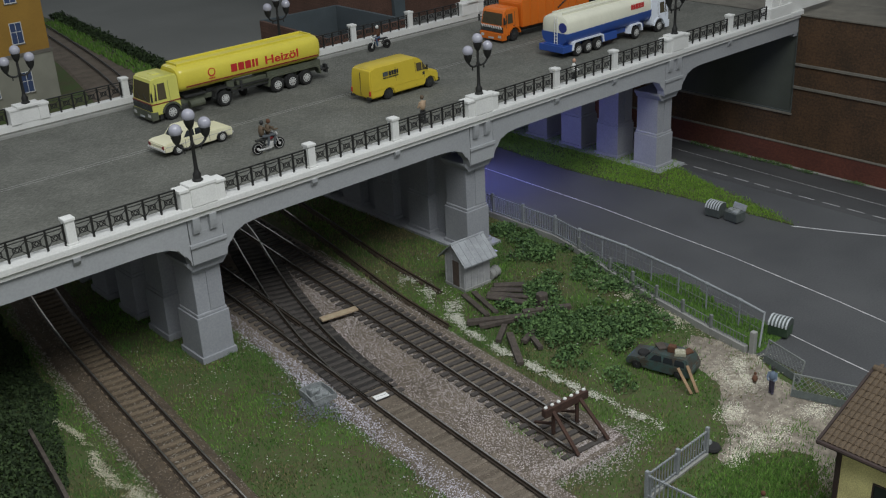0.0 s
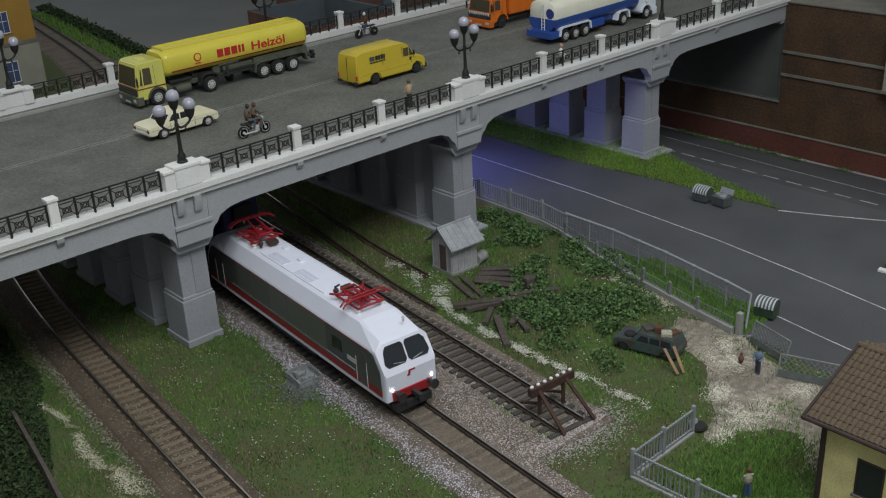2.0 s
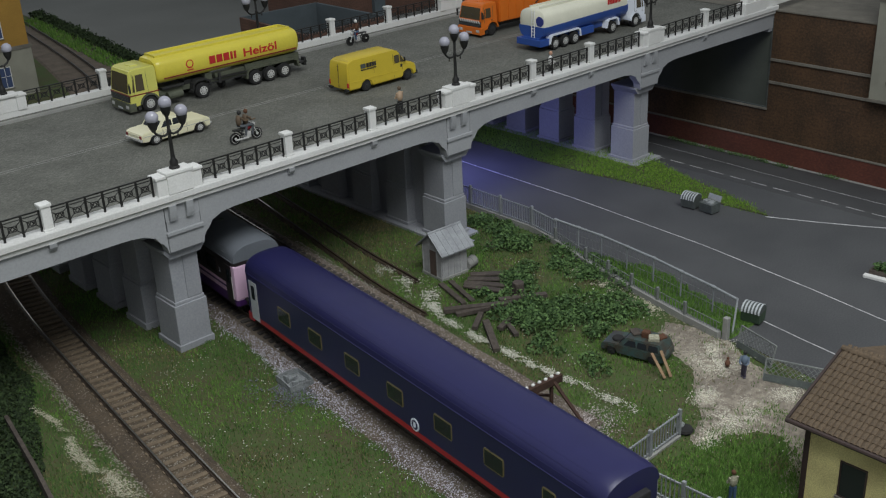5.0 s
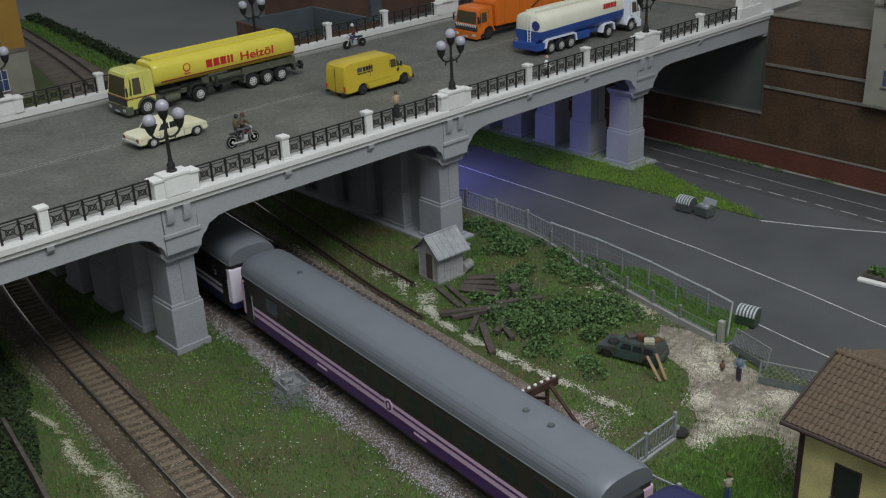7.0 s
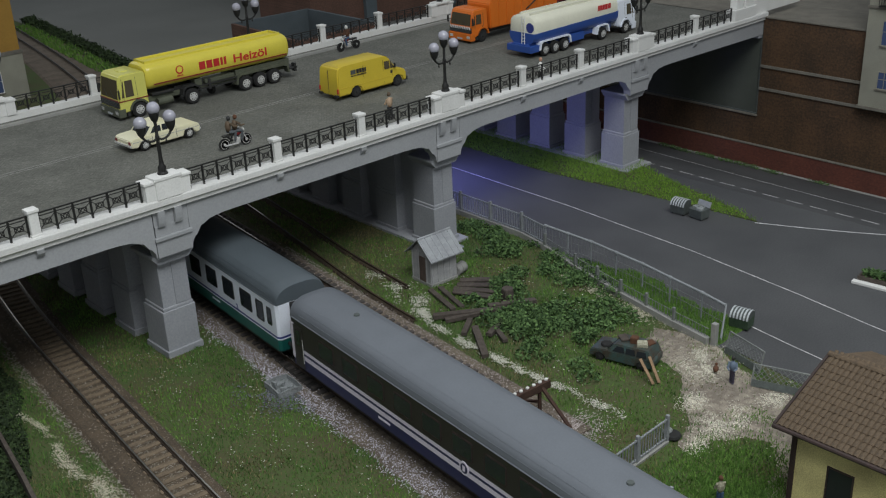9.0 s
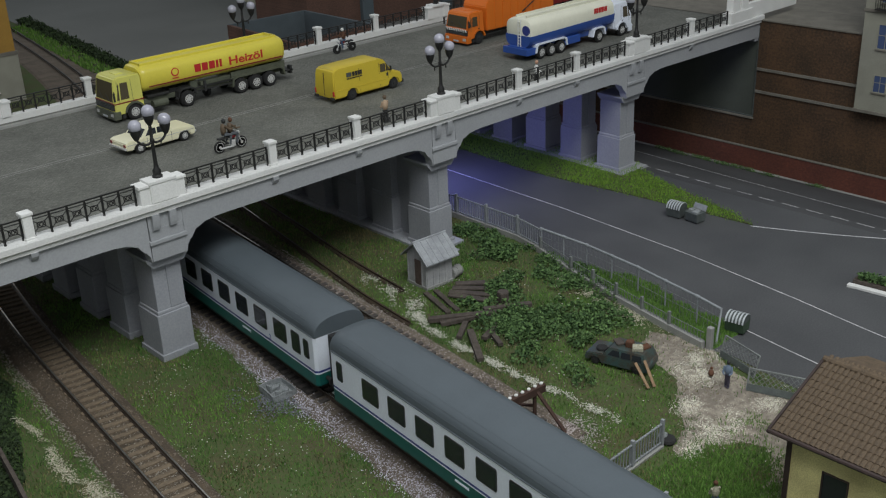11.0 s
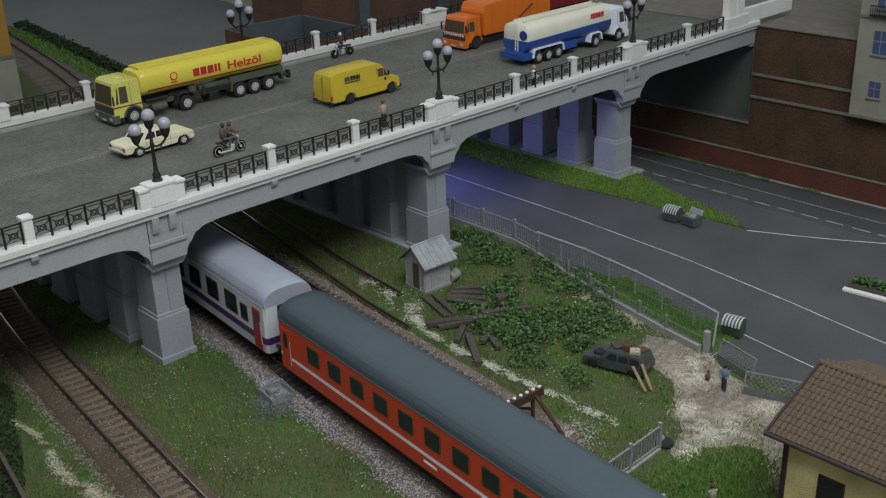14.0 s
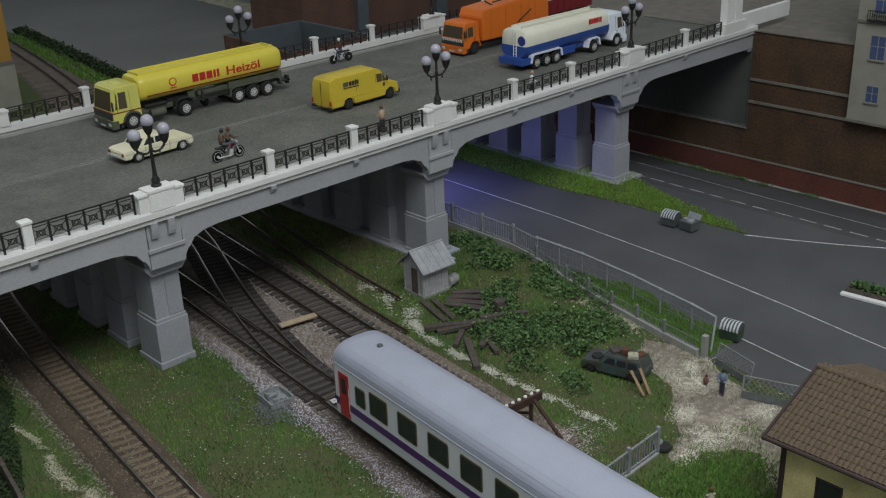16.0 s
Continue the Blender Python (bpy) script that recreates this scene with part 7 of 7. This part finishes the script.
def bogie(v, y, wheelbase=29.0):
    b = quick("bogie", [(-11.5, -9.6, -wheelbase / 2 - 6, wheelbase / 2 + 6, 3.4, 6.8), (9.6, 11.5, -wheelbase / 2 - 6, wheelbase / 2 + 6, 3.4, 6.8), (-10, 10, -3, 3, 4, 9)], M["chassis"], v, 0.4)
    b.matrix_basis = at(0, y, 0)
    for s in (-1, 1):
        bm = bmesh.new()
        for x in (-8.6, 8.6):
            cyl(bm, (x - 0.9, 0, 0), (x + 0.9, 0, 0), 5.2, n=18)
        cyl(bm, (-8, 0, 0), (8, 0, 0), 1.0, n=8)
        w = part("wheelset", bm, M["rail"], b)
        w.matrix_basis = at(0, s * wheelbase / 2, 5.25)
        for x in (-10.8, 10.8):
            bm = bmesh.new()
            box(bm, x - 1.2, x + 1.2, s * wheelbase / 2 - 2, s * wheelbase / 2 + 2, 3, 7.6, bevel=0.4)
            part("axle_box", bm, M["chassis"], b)


def buffers(v, L):
    for e in (-1, 1):
        for x in (-10, 10):
            bm = bmesh.new()
            cyl(bm, (x, e * (L / 2 - 1), 12), (x, e * (L / 2 + 5.4), 12), 1.1, n=8)
            cyl(bm, (x, e * (L / 2 + 5.4), 12), (x, e * (L / 2 + 6.4), 12), 2.6, n=12)
            part("buffer", bm, M["chassis"], v)
        quick("coupling", [(-1.2, 1.2, min(e * L / 2, e * (L / 2 + 8)), max(e * L / 2, e * (L / 2 + 8)), 8.6, 11)], M["chassis"], v, 0.3)


def coach(label, bands, roof, wins, doors=(), frame="chassis", roof_z=(36.0, 46.8), L=298.0, ends=None, extra=(), vents=()):
    v = thing("railway_coach", label, "railway coach", None, "coaches of the train")
    for z0, z1, m in bands:
        bm = bmesh.new()
        plan(bm, L, z0, z1)
        part("body_band", bm, M[m], v, m.replace("_", " ") + " band of the coach side" if len(bands) > 1 else "")
    r = part("roof", roof_mesh(L, *roof_z), M[roof], v, "", True)
    for y in vents:
        bm = bmesh.new()
        cyl(bm, (0, y, roof_z[1] - 1), (0, y, roof_z[1] + 0.7), 1.9, 1.5, n=12)
        part("roof_vent", bm, M["bin"], r)
    for s in (-1, 1):
        bm = bmesh.new()
        cyl(bm, (s * (HW + 0.05), -L / 2 + 2, roof_z[0] + 0.5), (s * (HW + 0.05), L / 2 - 2, roof_z[0] + 0.5), 0.35, n=6)
        part("rain_strip", bm, M[roof], r)
        for i in range(1, 4):
            a = math.pi * (0.5 - 0.5 * s) + s * 0.30 * i
            x, z = math.copysign(abs(math.cos(a)) ** 0.72, math.cos(a)) * HW, roof_z[0] + (roof_z[1] - roof_z[0]) * math.sin(a) ** 0.85
            bm = bmesh.new()
            cyl(bm, (x, -L / 2 + 10, z - 0.06), (x, L / 2 - 10, z - 0.06), 0.13, n=5)
            part("roof_rib", bm, M[roof], r)
    made = {}
    for y, w, z0, z1 in wins:
        for s in (-1, 1):
            key = (w, z0, z1)
            m = at(s * (HW + 0.02), y, 0, 0 if s < 0 else 180)
            if key not in made:
                bm = bmesh.new()
                prism(bm, [(-w / 2, z0 + 1), (-w / 2 + 0.7, z0), (w / 2 - 0.7, z0), (w / 2, z0 + 1), (w / 2, z1 - 1), (w / 2 - 0.7, z1), (-w / 2 + 0.7, z1), (-w / 2, z1 - 1)], -0.22, 0.4, "x")
                f = part("window", bm, M[frame], v)
                bm = bmesh.new()
                t = 0.75
                prism(bm, [(-w / 2 + t, z0 + t), (w / 2 - t, z0 + t), (w / 2 - t, z1 - t), (-w / 2 + t, z1 - t)], -0.32, 0.3, "x")
                box(bm, -0.4, 0.3, -w / 2 + t, w / 2 - t, z1 - 3.4, z1 - 3.0)
                g = part("pane", bm, M["glass"], f)
                f.matrix_basis = m
                made[key] = (f, g)
            else:
                f = again(made[key][0], v, m)
                again(made[key][1], f)
    for y, m in doors:
        for s in (-1, 1):
            a, b = (-HW - 0.3, -HW + 0.4) if s < 0 else (HW - 0.4, HW + 0.3)
            d = quick("door", [(a, b, y - 4.6, y + 4.6, 9, 33)], M[m], v, 0.2)
            quick("door_window", [(a - 0.12, b + 0.12, y - 2, y + 2, 22, 30.5)], M["glass"], d)
            bm = bmesh.new()
            cyl(bm, (s * (HW + 0.7), y - 5.2, 13), (s * (HW + 0.7), y - 5.2, 27), 0.25, n=5)
            part("grab_rail", bm, M["rim"], d)
    for e in (-1, 1):
        a, b = sorted((e * (L / 2 - 0.3), e * (L / 2 + 3.2)))
        g = quick("gangway", [(-7.8, 7.8, a, b, 10, 36)], M["gangway"], v, 0.8, "black rubber gangway")
        if ends:
            for s in (-1, 1):
                a2, b2 = sorted((e * (L / 2 - 5), e * (L / 2 + 0.35)))
                bm = bmesh.new()
                box(bm, min(s * 7.2, s * (HW + 0.25)), max(s * 7.2, s * (HW + 0.25)), a2, b2, 12, 34, bevel=1.2)
                part("end_panel", bm, M[ends], v)
        quick("step", [(-13.5, 13.5, min(e * (L / 2 - 12), e * (L / 2 - 4)), max(e * (L / 2 - 12), e * (L / 2 - 4)), 5.6, 6.6)], M["chassis"], v)
        bogie(v, e * (L / 2 - 42))
    quick("underframe", [(-14, 14, -L / 2 + 2, L / 2 - 2, 7.4, 9.2), (-13, 13, -44, -8, 3.4, 8), (-12.6, 12.6, 14, 52, 3.8, 8)], M["chassis"], v, 0.3)
    buffers(v, L)
    for kind, y, z, c in extra:
        for s in (-1, 1):
            if kind == "roundel":
                bm = bmesh.new()
                cyl(bm, (s * (HW - 0.2), y, z), (s * (HW + 0.34), y, z), 3.4, n=16)
                ro = part("emblem", bm, M[c], v, "round emblem")
                bm = bmesh.new()
                cyl(bm, (s * (HW - 0.2), y, z), (s * (HW + 0.42), y, z), 2.5, n=16)
                part("emblem_field", bm, M["navy"] if c != "coach_white" or z > 14 else M["coach_orange"], ro)
                quick("emblem_mark", [(s * (HW + 0.42) - 0.1, s * (HW + 0.42) + 0.1, y - 0.9, y + 0.9, z - 1.4, z + 1.4)], M[c], ro)
            elif kind == "number":
                letters(v, "2", 4.2, M[c], at(s * (HW + 0.1), y, z, -90 if s < 0 else 90, 90), 1.0, "class_number")
            else:
                quick("marking", [(s * (HW + 0.1) - 0.15, s * (HW + 0.1) + 0.15, y - 5, y + 5, z, z + 1.1)], M[c], v)
    return v


def even(n, w, z0, z1, first, last):
    return [(first + (last - first) * i / (n - 1), w, z0, z1) for i in range(n)]


# the electric locomotive
LL = 203.0
loco = thing("electric_locomotive", "white and dark grey electric locomotive with red pantographs", "locomotive")
sec = [(-HW, 8), (-HW, 32.4), (-15.9, 33.4), (-11.6, 41.0), (-9.8, 41.9), (9.8, 41.9), (11.6, 41.0), (15.9, 33.4), (HW, 32.4), (HW, 8)]
bm = bmesh.new()
loft(bm, [[(x * g, y, min(z, top)) for x, z in sec] for y, top, g in (
    (-LL / 2, 22, 0.93), (-LL / 2 + 1.0, 24, 0.965), (-LL / 2 + 7.6, 36.2, 0.985), (-LL / 2 + 9.4, 37.4, 0.99), (-LL / 2 + 27, 41.9, 1), (LL / 2 - 27, 41.9, 1), (LL / 2 - 9.4, 37.4, 0.99), (LL / 2 - 7.6, 36.2, 0.985), (LL / 2 - 1.0, 24, 0.965), (LL / 2, 22, 0.93))])
body = part("body", bm, M["loco_white"], loco, "white roof and cab ends")
for s in (-1, 1):
    a, b = (-HW - 0.22, -HW + 0.1) if s < 0 else (HW - 0.1, HW + 0.22)
    bm = bmesh.new()
    prism(bm, [(-LL / 2 + 3.2, 14.2), (-LL / 2 + 3.8, 24), (-LL / 2 + 9.6, 32.0), (LL / 2 - 9.6, 32.0), (LL / 2 - 3.8, 24), (LL / 2 - 3.2, 14.2)], a, b, "x")
    part("side_plate", bm, M["loco_grey"], loco, "dark grey side plate")
    for i in range(5):
        y0 = -46 + i * 21
        quick("side_panel", [(a - 0.12, b + 0.12, y0, y0 + 20.3, 14.8, 31.6)], M["loco_panel"], loco, 0, "green-grey side panel")
    quick("red_stripe", [(a - 0.03, b + 0.03, -LL / 2 + 3.2, LL / 2 - 3.2, 10.4, 14.2)], M["loco_red"], loco)
    quick("red_line", [(a, b, -LL / 2 + 12.6, LL / 2 - 12.4, 32.0, 32.5)], M["darkred"], loco)
    quick("pale_line", [(a - 0.14, b + 0.14, -74, 66, 15.6, 15.9)], M["coach_grey"], loco)
    for e in (-1, 1):
        y = e * (LL / 2 - 20)
        quick("cab_door", [(a - 0.1, b + 0.1, y - 4.2, y + 4.2, 11, 29.2)], M["loco_grey"], loco, 0.1)
        for d in (-5, 5):
            bm = bmesh.new()
            cyl(bm, (s * (HW + 0.8), y + d, 11), (s * (HW + 0.8), y + d, 25), 0.25, n=5)
            part("grab_rail", bm, M["rim"], loco)
    bm = bmesh.new()
    box(bm, a - 0.3, b + 0.3, -62, -52, 20.6, 27.8, bevel=0.5)
    part("side_window", bm, M["glass"], loco)
    quick("number_bar", [(a - 0.15, b + 0.15, -76, -67, 19.5, 22)], M["coach_grey"], loco)
for e in (-1, 1):
    def fy(z, e=e):
        return e * (LL / 2 - 1.0 - (z - 24) * 6.6 / 12.2)
    for s in (-1, 1):
        bm = bmesh.new()
        za, zb = 25.8, 34.8
        vs = prism(bm, [(s * 0.8, za + 1.2), (s * 1.9, za), (s * 11.8, za), (s * 13.3, za + 1.8), (s * 12.2, zb - 2.0), (s * 11.0, zb - 0.3), (s * 10.2, zb), (s * 1.9, zb), (s * 0.8, zb - 1.0)], -0.3, 0.3, "y")
        for q in vs:
            q.co.y += fy(q.co.z)
        ws = part("windscreen", bm, M["glass"], loco)
        bm = bmesh.new()
        ring = [(s * 0.8, za + 1.2), (s * 1.9, za), (s * 11.8, za), (s * 13.3, za + 1.8), (s * 12.2, zb - 2.0), (s * 10.2, zb), (s * 1.9, zb), (s * 0.8, zb - 1.0)]
        for (xa, z_a), (xb, z_b) in zip(ring, ring[1:] + ring[:1]):
            cyl(bm, (xa, fy(z_a) + e * 0.3, z_a), (xb, fy(z_b) + e * 0.3, z_b), 0.32, n=5)
        part("seal", bm, M["tyre"], ws, "black rubber seal")
        bm = bmesh.new()
        cyl(bm, (s * 2.5, fy(26) + e * 0.6, 26), (s * 9, fy(27) + e * 0.6, 27), 0.16, n=5)
        part("wiper", bm, M["zinc"], loco)
        quick("headlight", [(s * 12.2 - 0.65, s * 12.2 + 0.65, min(e * LL / 2, e * (LL / 2 + 0.8)), max(e * LL / 2, e * (LL / 2 + 0.8)), 13.6, 14.9)], M["lamp_on"] if e < 0 else M["rim"], loco, 0.3)
    quick("red_apron", [(-12.2, 12.2, min(e * (LL / 2 - 4), e * (LL / 2 + 0.9)), max(e * (LL / 2 - 4), e * (LL / 2 + 0.9)), 8, 12.8)], M["loco_red"], loco, 0.4, "red front apron")
    bm = bmesh.new()
    prism(bm, [(-2.6, 18.6), (-1, 18.6), (-0.2, 21), (2.6, 21), (2.4, 21.8), (-1.4, 21.8)], min(e * (LL / 2 - 0.5), e * (LL / 2 + 0.2)), max(e * (LL / 2 - 0.5), e * (LL / 2 + 0.2)), "y")
    part("emblem", bm, M["loco_red"], loco)
    quick("plough", [(-11, 11, min(e * (LL / 2 - 3), e * (LL / 2 + 1.6)), max(e * (LL / 2 - 3), e * (LL / 2 + 1.6)), 1.4, 6)], M["chassis"], loco, 0.5)
    bm = bmesh.new()
    cyl(bm, (2, e * (LL / 2 + 0.4), 9), (2.6, e * (LL / 2 + 3.0), 3.4), 0.6, n=6)
    cyl(bm, (-5, e * (LL / 2 + 0.4), 10), (-5.4, e * (LL / 2 + 2.4), 4), 0.5, n=6)
    part("hose", bm, M["tyre"], loco)
    bogie(loco, e * (LL / 2 - 48), 30)
    bm = bmesh.new()
    cyl(bm, (6, e * 88, 41), (6, e * 88, 43.4), 0.7, n=8)
    part("horn", bm, M["rim"], loco)
quick("underframe", [(-14, 14, -LL / 2 + 3, LL / 2 - 3, 6.6, 8.4), (-13.4, 13.4, -26, 26, 2.6, 8)], M["chassis"], loco, 0.4)
buffers(loco, LL)
for k in range(2):
    for i in range(7):
        quick("roof_grille", [(-8.6 + i * 1.0, -8.1 + i * 1.0, -19 + k * 31, -1 + k * 31, 42.4, 43.1)], M["loco_white"], body)
quick("roof_hatch", [(-9.4, 9.4, -36, 38, 41.0, 42.7)], M["loco_white"], body, 0.6)
quick("roof_box", [(1, 5, 8, 12, 42.4, 44), (3, 6, 30, 33, 42.4, 43.6)], M["loco_white"], body, 0.3)


def pantograph(y, up, face):
    p = part("pantograph", bmesh.new(), M["panto"], loco, "red folded pantograph")
    p.matrix_basis = at(0, y, 42.6)
    bm = bmesh.new()
    for a, b in (((-8, -11, 2.2), (8, -11, 2.2)), ((-8, 11, 2.2), (8, 11, 2.2)), ((-8, -11, 2.2), (-8, 11, 2.2)), ((8, -11, 2.2), (8, 11, 2.2)), ((-8, 0, 2.2), (8, 0, 2.2)), ((-6, -11, 2.6), (6, 2, 3.4)), ((6, -11, 2.6), (-6, 2, 3.4))):
        cyl(bm, a, b, 0.65, n=6)
    part("base_frame", bm, M["panto"], p)
    for x in (-7.4, 7.4):
        for yy in (-10, 10):
            bm = bmesh.new()
            lathe(bm, [(1.2, -1.4), (1.5, -0.8), (1.0, -0.2), (1.5, 0.5), (0.9, 2)], (x, yy, 0))
            part("insulator", bm, M["white"], p)
    h = 4.6 + up
    rods = [((-4, face * 12, 3.6 + up * 0.45), (4, face * 12, 3.6 + up * 0.45), 0.5), ((0, -face * 9, 3), (0, face * 4, 5.4), 0.9), ((-10.5, face * 13, 3), (-4, face * 3, 3.4), 0.6),
            ((10.5, face * 13, 3), (4, face * 3, 3.4), 0.6), ((-11, -face * 4, 3), (11, face * 1, 3.2), 0.6), ((-6, -4, 3), (6, 6, 4.2), 0.5), ((6, -4, 3), (-6, 6, 4.2), 0.5)]
    for x in (-5, 5):
        rods += [((x, -face * 9, 3), (x * 0.8, face * 12, 3.6 + up * 0.45), 0.55), ((x * 0.8, face * 12, 3.6 + up * 0.45), (x * 0.5, -face * 6, h), 0.5)]
    for a, b, rr in rods:
        bm = bmesh.new()
        cyl(bm, a, b, rr, n=6)
        part("arm_rod", bm, M["panto"], p)
    quick("spring_box", [(-3.6, 3.6, -4, 4, 1.4, 3.2)], M["panto"], p, 0.3)
    bm = bmesh.new()
    pts = [(-15, -2.6), (-12.6, -0.4), (-8.5, 0.6), (8.5, 0.6), (12.6, -0.4), (15, -2.6)]
    for yy in (-face * 7.4, -face * 4.6):
        for a, b in zip(pts, pts[1:]):
            cyl(bm, (a[0], yy, h + a[1]), (b[0], yy, h + b[1]), 0.5, n=6)
    part("collector_bow", bm, M["panto"], p)
    bm = bmesh.new()
    ball(bm, (-5.5, face * 15, 2.4), 1.6)
    cyl(bm, (-5.5, face * 15, 0), (-5.5, face * 15, 5), 0.7, n=6)
    cyl(bm, (-5.5, face * 15, 4.6), (-2, face * 17, 4.0), 0.6, n=6)
    box(bm, -1, 5, face * 15.5 - 2.5, face * 15.5 + 2.5, 0.6, 2.6)
    part("switchgear", bm, M["fascia"], p)


pantograph(-57, 1.0, 1)
pantograph(58, 6.0, -1)

C1 = coach("dark navy sleeping coach with a red sill", [(8.6, 11.6, "coach_red"), (11.6, 36.0, "navy")], "navy",
           [(-L_, 8.5, 19, 29) for L_ in (133, 118)] + [(q, 14, 19.5, 28.5) for q in (-82, -45, -6, 33, 70, 104)], [(140, "coach_grey")], "brass", extra=(("roundel", -22, 14.6, "coach_white"), ("mark", -121, 16, "coach_white")))
for e in (-1, 1):
    quick("end_sill", [(-16.4, 16.4, min(e * 143.5, e * 149.4), max(e * 143.5, e * 149.4), 6.8, 11.7)], M["coach_red"], C1, 0.3, "red end sill")
BAND = [(8.6, 14.6, "purple"), (14.6, 17.2, "pink"), (17.2, 18.6, "purple"), (18.6, 20.6, "pink"), (20.6, 36.0, "brownband")]
C2 = coach("dark coach with lilac pink stripes and grey roof", BAND, "roof_grey", even(11, 15, 23.2, 33.2, -118, 112), [(-141, "brownband"), (141, "brownband")], "fascia", ends="pink",
           extra=(("roundel", -4, 18, "pink"), ("mark", -30, 12, "pink"), ("mark", 60, 12, "pink"), ("number", -128, 25, "coach_white")), vents=(-105, -89, 105))
BAND = [(a, b, {"pink": "lilac"}.get(c, "navy" if c == "purple" else c)) for a, b, c in BAND]
C3 = coach("dark coach with pale lilac stripes and grey roof", BAND, "roof_grey", even(11, 15, 23.2, 33.2, -118, 112), [(-141, "brownband"), (141, "brownband")], "fascia", ends="lilac",
           extra=(("roundel", -4, 18, "lilac"), ("mark", -30, 12, "lilac"), ("mark", 60, 12, "lilac"), ("number", -128, 25, "coach_white")), vents=(-105, -89, 105))
BAND = [(8.6, 15.2, "coach_green"), (15.2, 16.0, "coach_white"), (16.0, 17.2, "coach_blue"), (17.2, 36.0, "coach_white")]
C4 = coach("white coach with green skirt and blue line", BAND, "roof_dark", even(11, 14.2, 21.6, 33.0, -112, 112) + [(-140, 5.5, 22, 32.6), (140, 5.5, 22, 32.6), (-129, 9, 21, 33)], (), "chassis",
           extra=(("mark", -70, 12.4, "coach_white"), ("mark", 40, 12.4, "coach_white"), ("number", -98, 17.4, "coach_blue")))
C5 = coach("white coach with green skirt and dark roof", BAND, "roof_dark", even(11, 14.2, 21.6, 33.0, -112, 112) + [(-140, 5.5, 22, 32.6), (140, 5.5, 22, 32.6), (-129, 9, 21, 33)], (), "chassis",
           extra=(("mark", -70, 12.4, "coach_white"), ("mark", 40, 12.4, "coach_white"), ("number", -98, 17.4, "coach_blue")))
BAND = [(8.6, 15.8, "coach_orange"), (15.8, 17.8, "coach_white"), (17.8, 36.0, "coach_orange")]
C6 = coach("vermilion coach with a white stripe and slate roof", BAND, "roof_blue", even(12, 12.4, 22, 32.2, -118, 112) + [(-138, 6.5, 20, 31)], [(141, "coach_orange")], "gold",
           extra=(("mark", 10, 12.4, "coach_white"), ("roundel", -30, 13.0, "coach_white")), vents=(-120,))
BAND = [(8.6, 13.6, "coach_grey"), (13.6, 17.8, "purple"), (17.8, 36.0, "coach_pale")]
C7 = coach("white coach with purple stripe and red doors", BAND, "roof_light", even(10, 15.5, 20.6, 33.2, -108, 108) + [(-124, 9, 20.6, 31), (124, 9, 20.6, 31)], [(-139, "coach_red"), (139, "coach_red")], "gold",
           extra=(("mark", -40, 10.4, "coach_white"),), vents=(128,))
COACHES = [C1, C2, C3, C4, C5, C6, C7]

# where the locomotive's front stands along the main track, in millimetres
FRONT = [(0.0, 136), (0.25, 90), (0.5, 48), (1.0, -16), (1.5, -83), (2.0, -149), (2.5, -213), (3.0, -277), (3.5, -342), (4.0, -408), (4.5, -474), (5.0, -541), (5.5, -610), (6.0, -676), (6.5, -760),
         (7.0, -857), (7.5, -950), (8.0, -1046), (8.5, -1140), (9.0, -1237), (9.5, -1328), (10.0, -1417), (10.5, -1506), (11.0, -1597), (11.5, -1690), (12.0, -1786), (12.5, -1882), (13.0, -1982), (13.5, -2076), (14.0, -2170), (14.5, -2266), (15.0, -2364), (15.5, -2452), (16.0, -2541)]


def motions():
    for k, v in enumerate([loco] + COACHES):
        off = 4.5 + LL / 2 if k == 0 else 235 + 149 + 313 * (k - 1)
        rows = []
        for t, f in FRONT:
            f += 0 if t < 6 else 4 if t < 10 else 5
            x, y, h = along_b(f + off)
            rows.append((t, at(x, y, 4.6, h)))
        v.scale = (1.02, 1.0, 1.06) if k == 0 else (1.02, 1.0, 1.065)
        walk(v, rows)


motions()
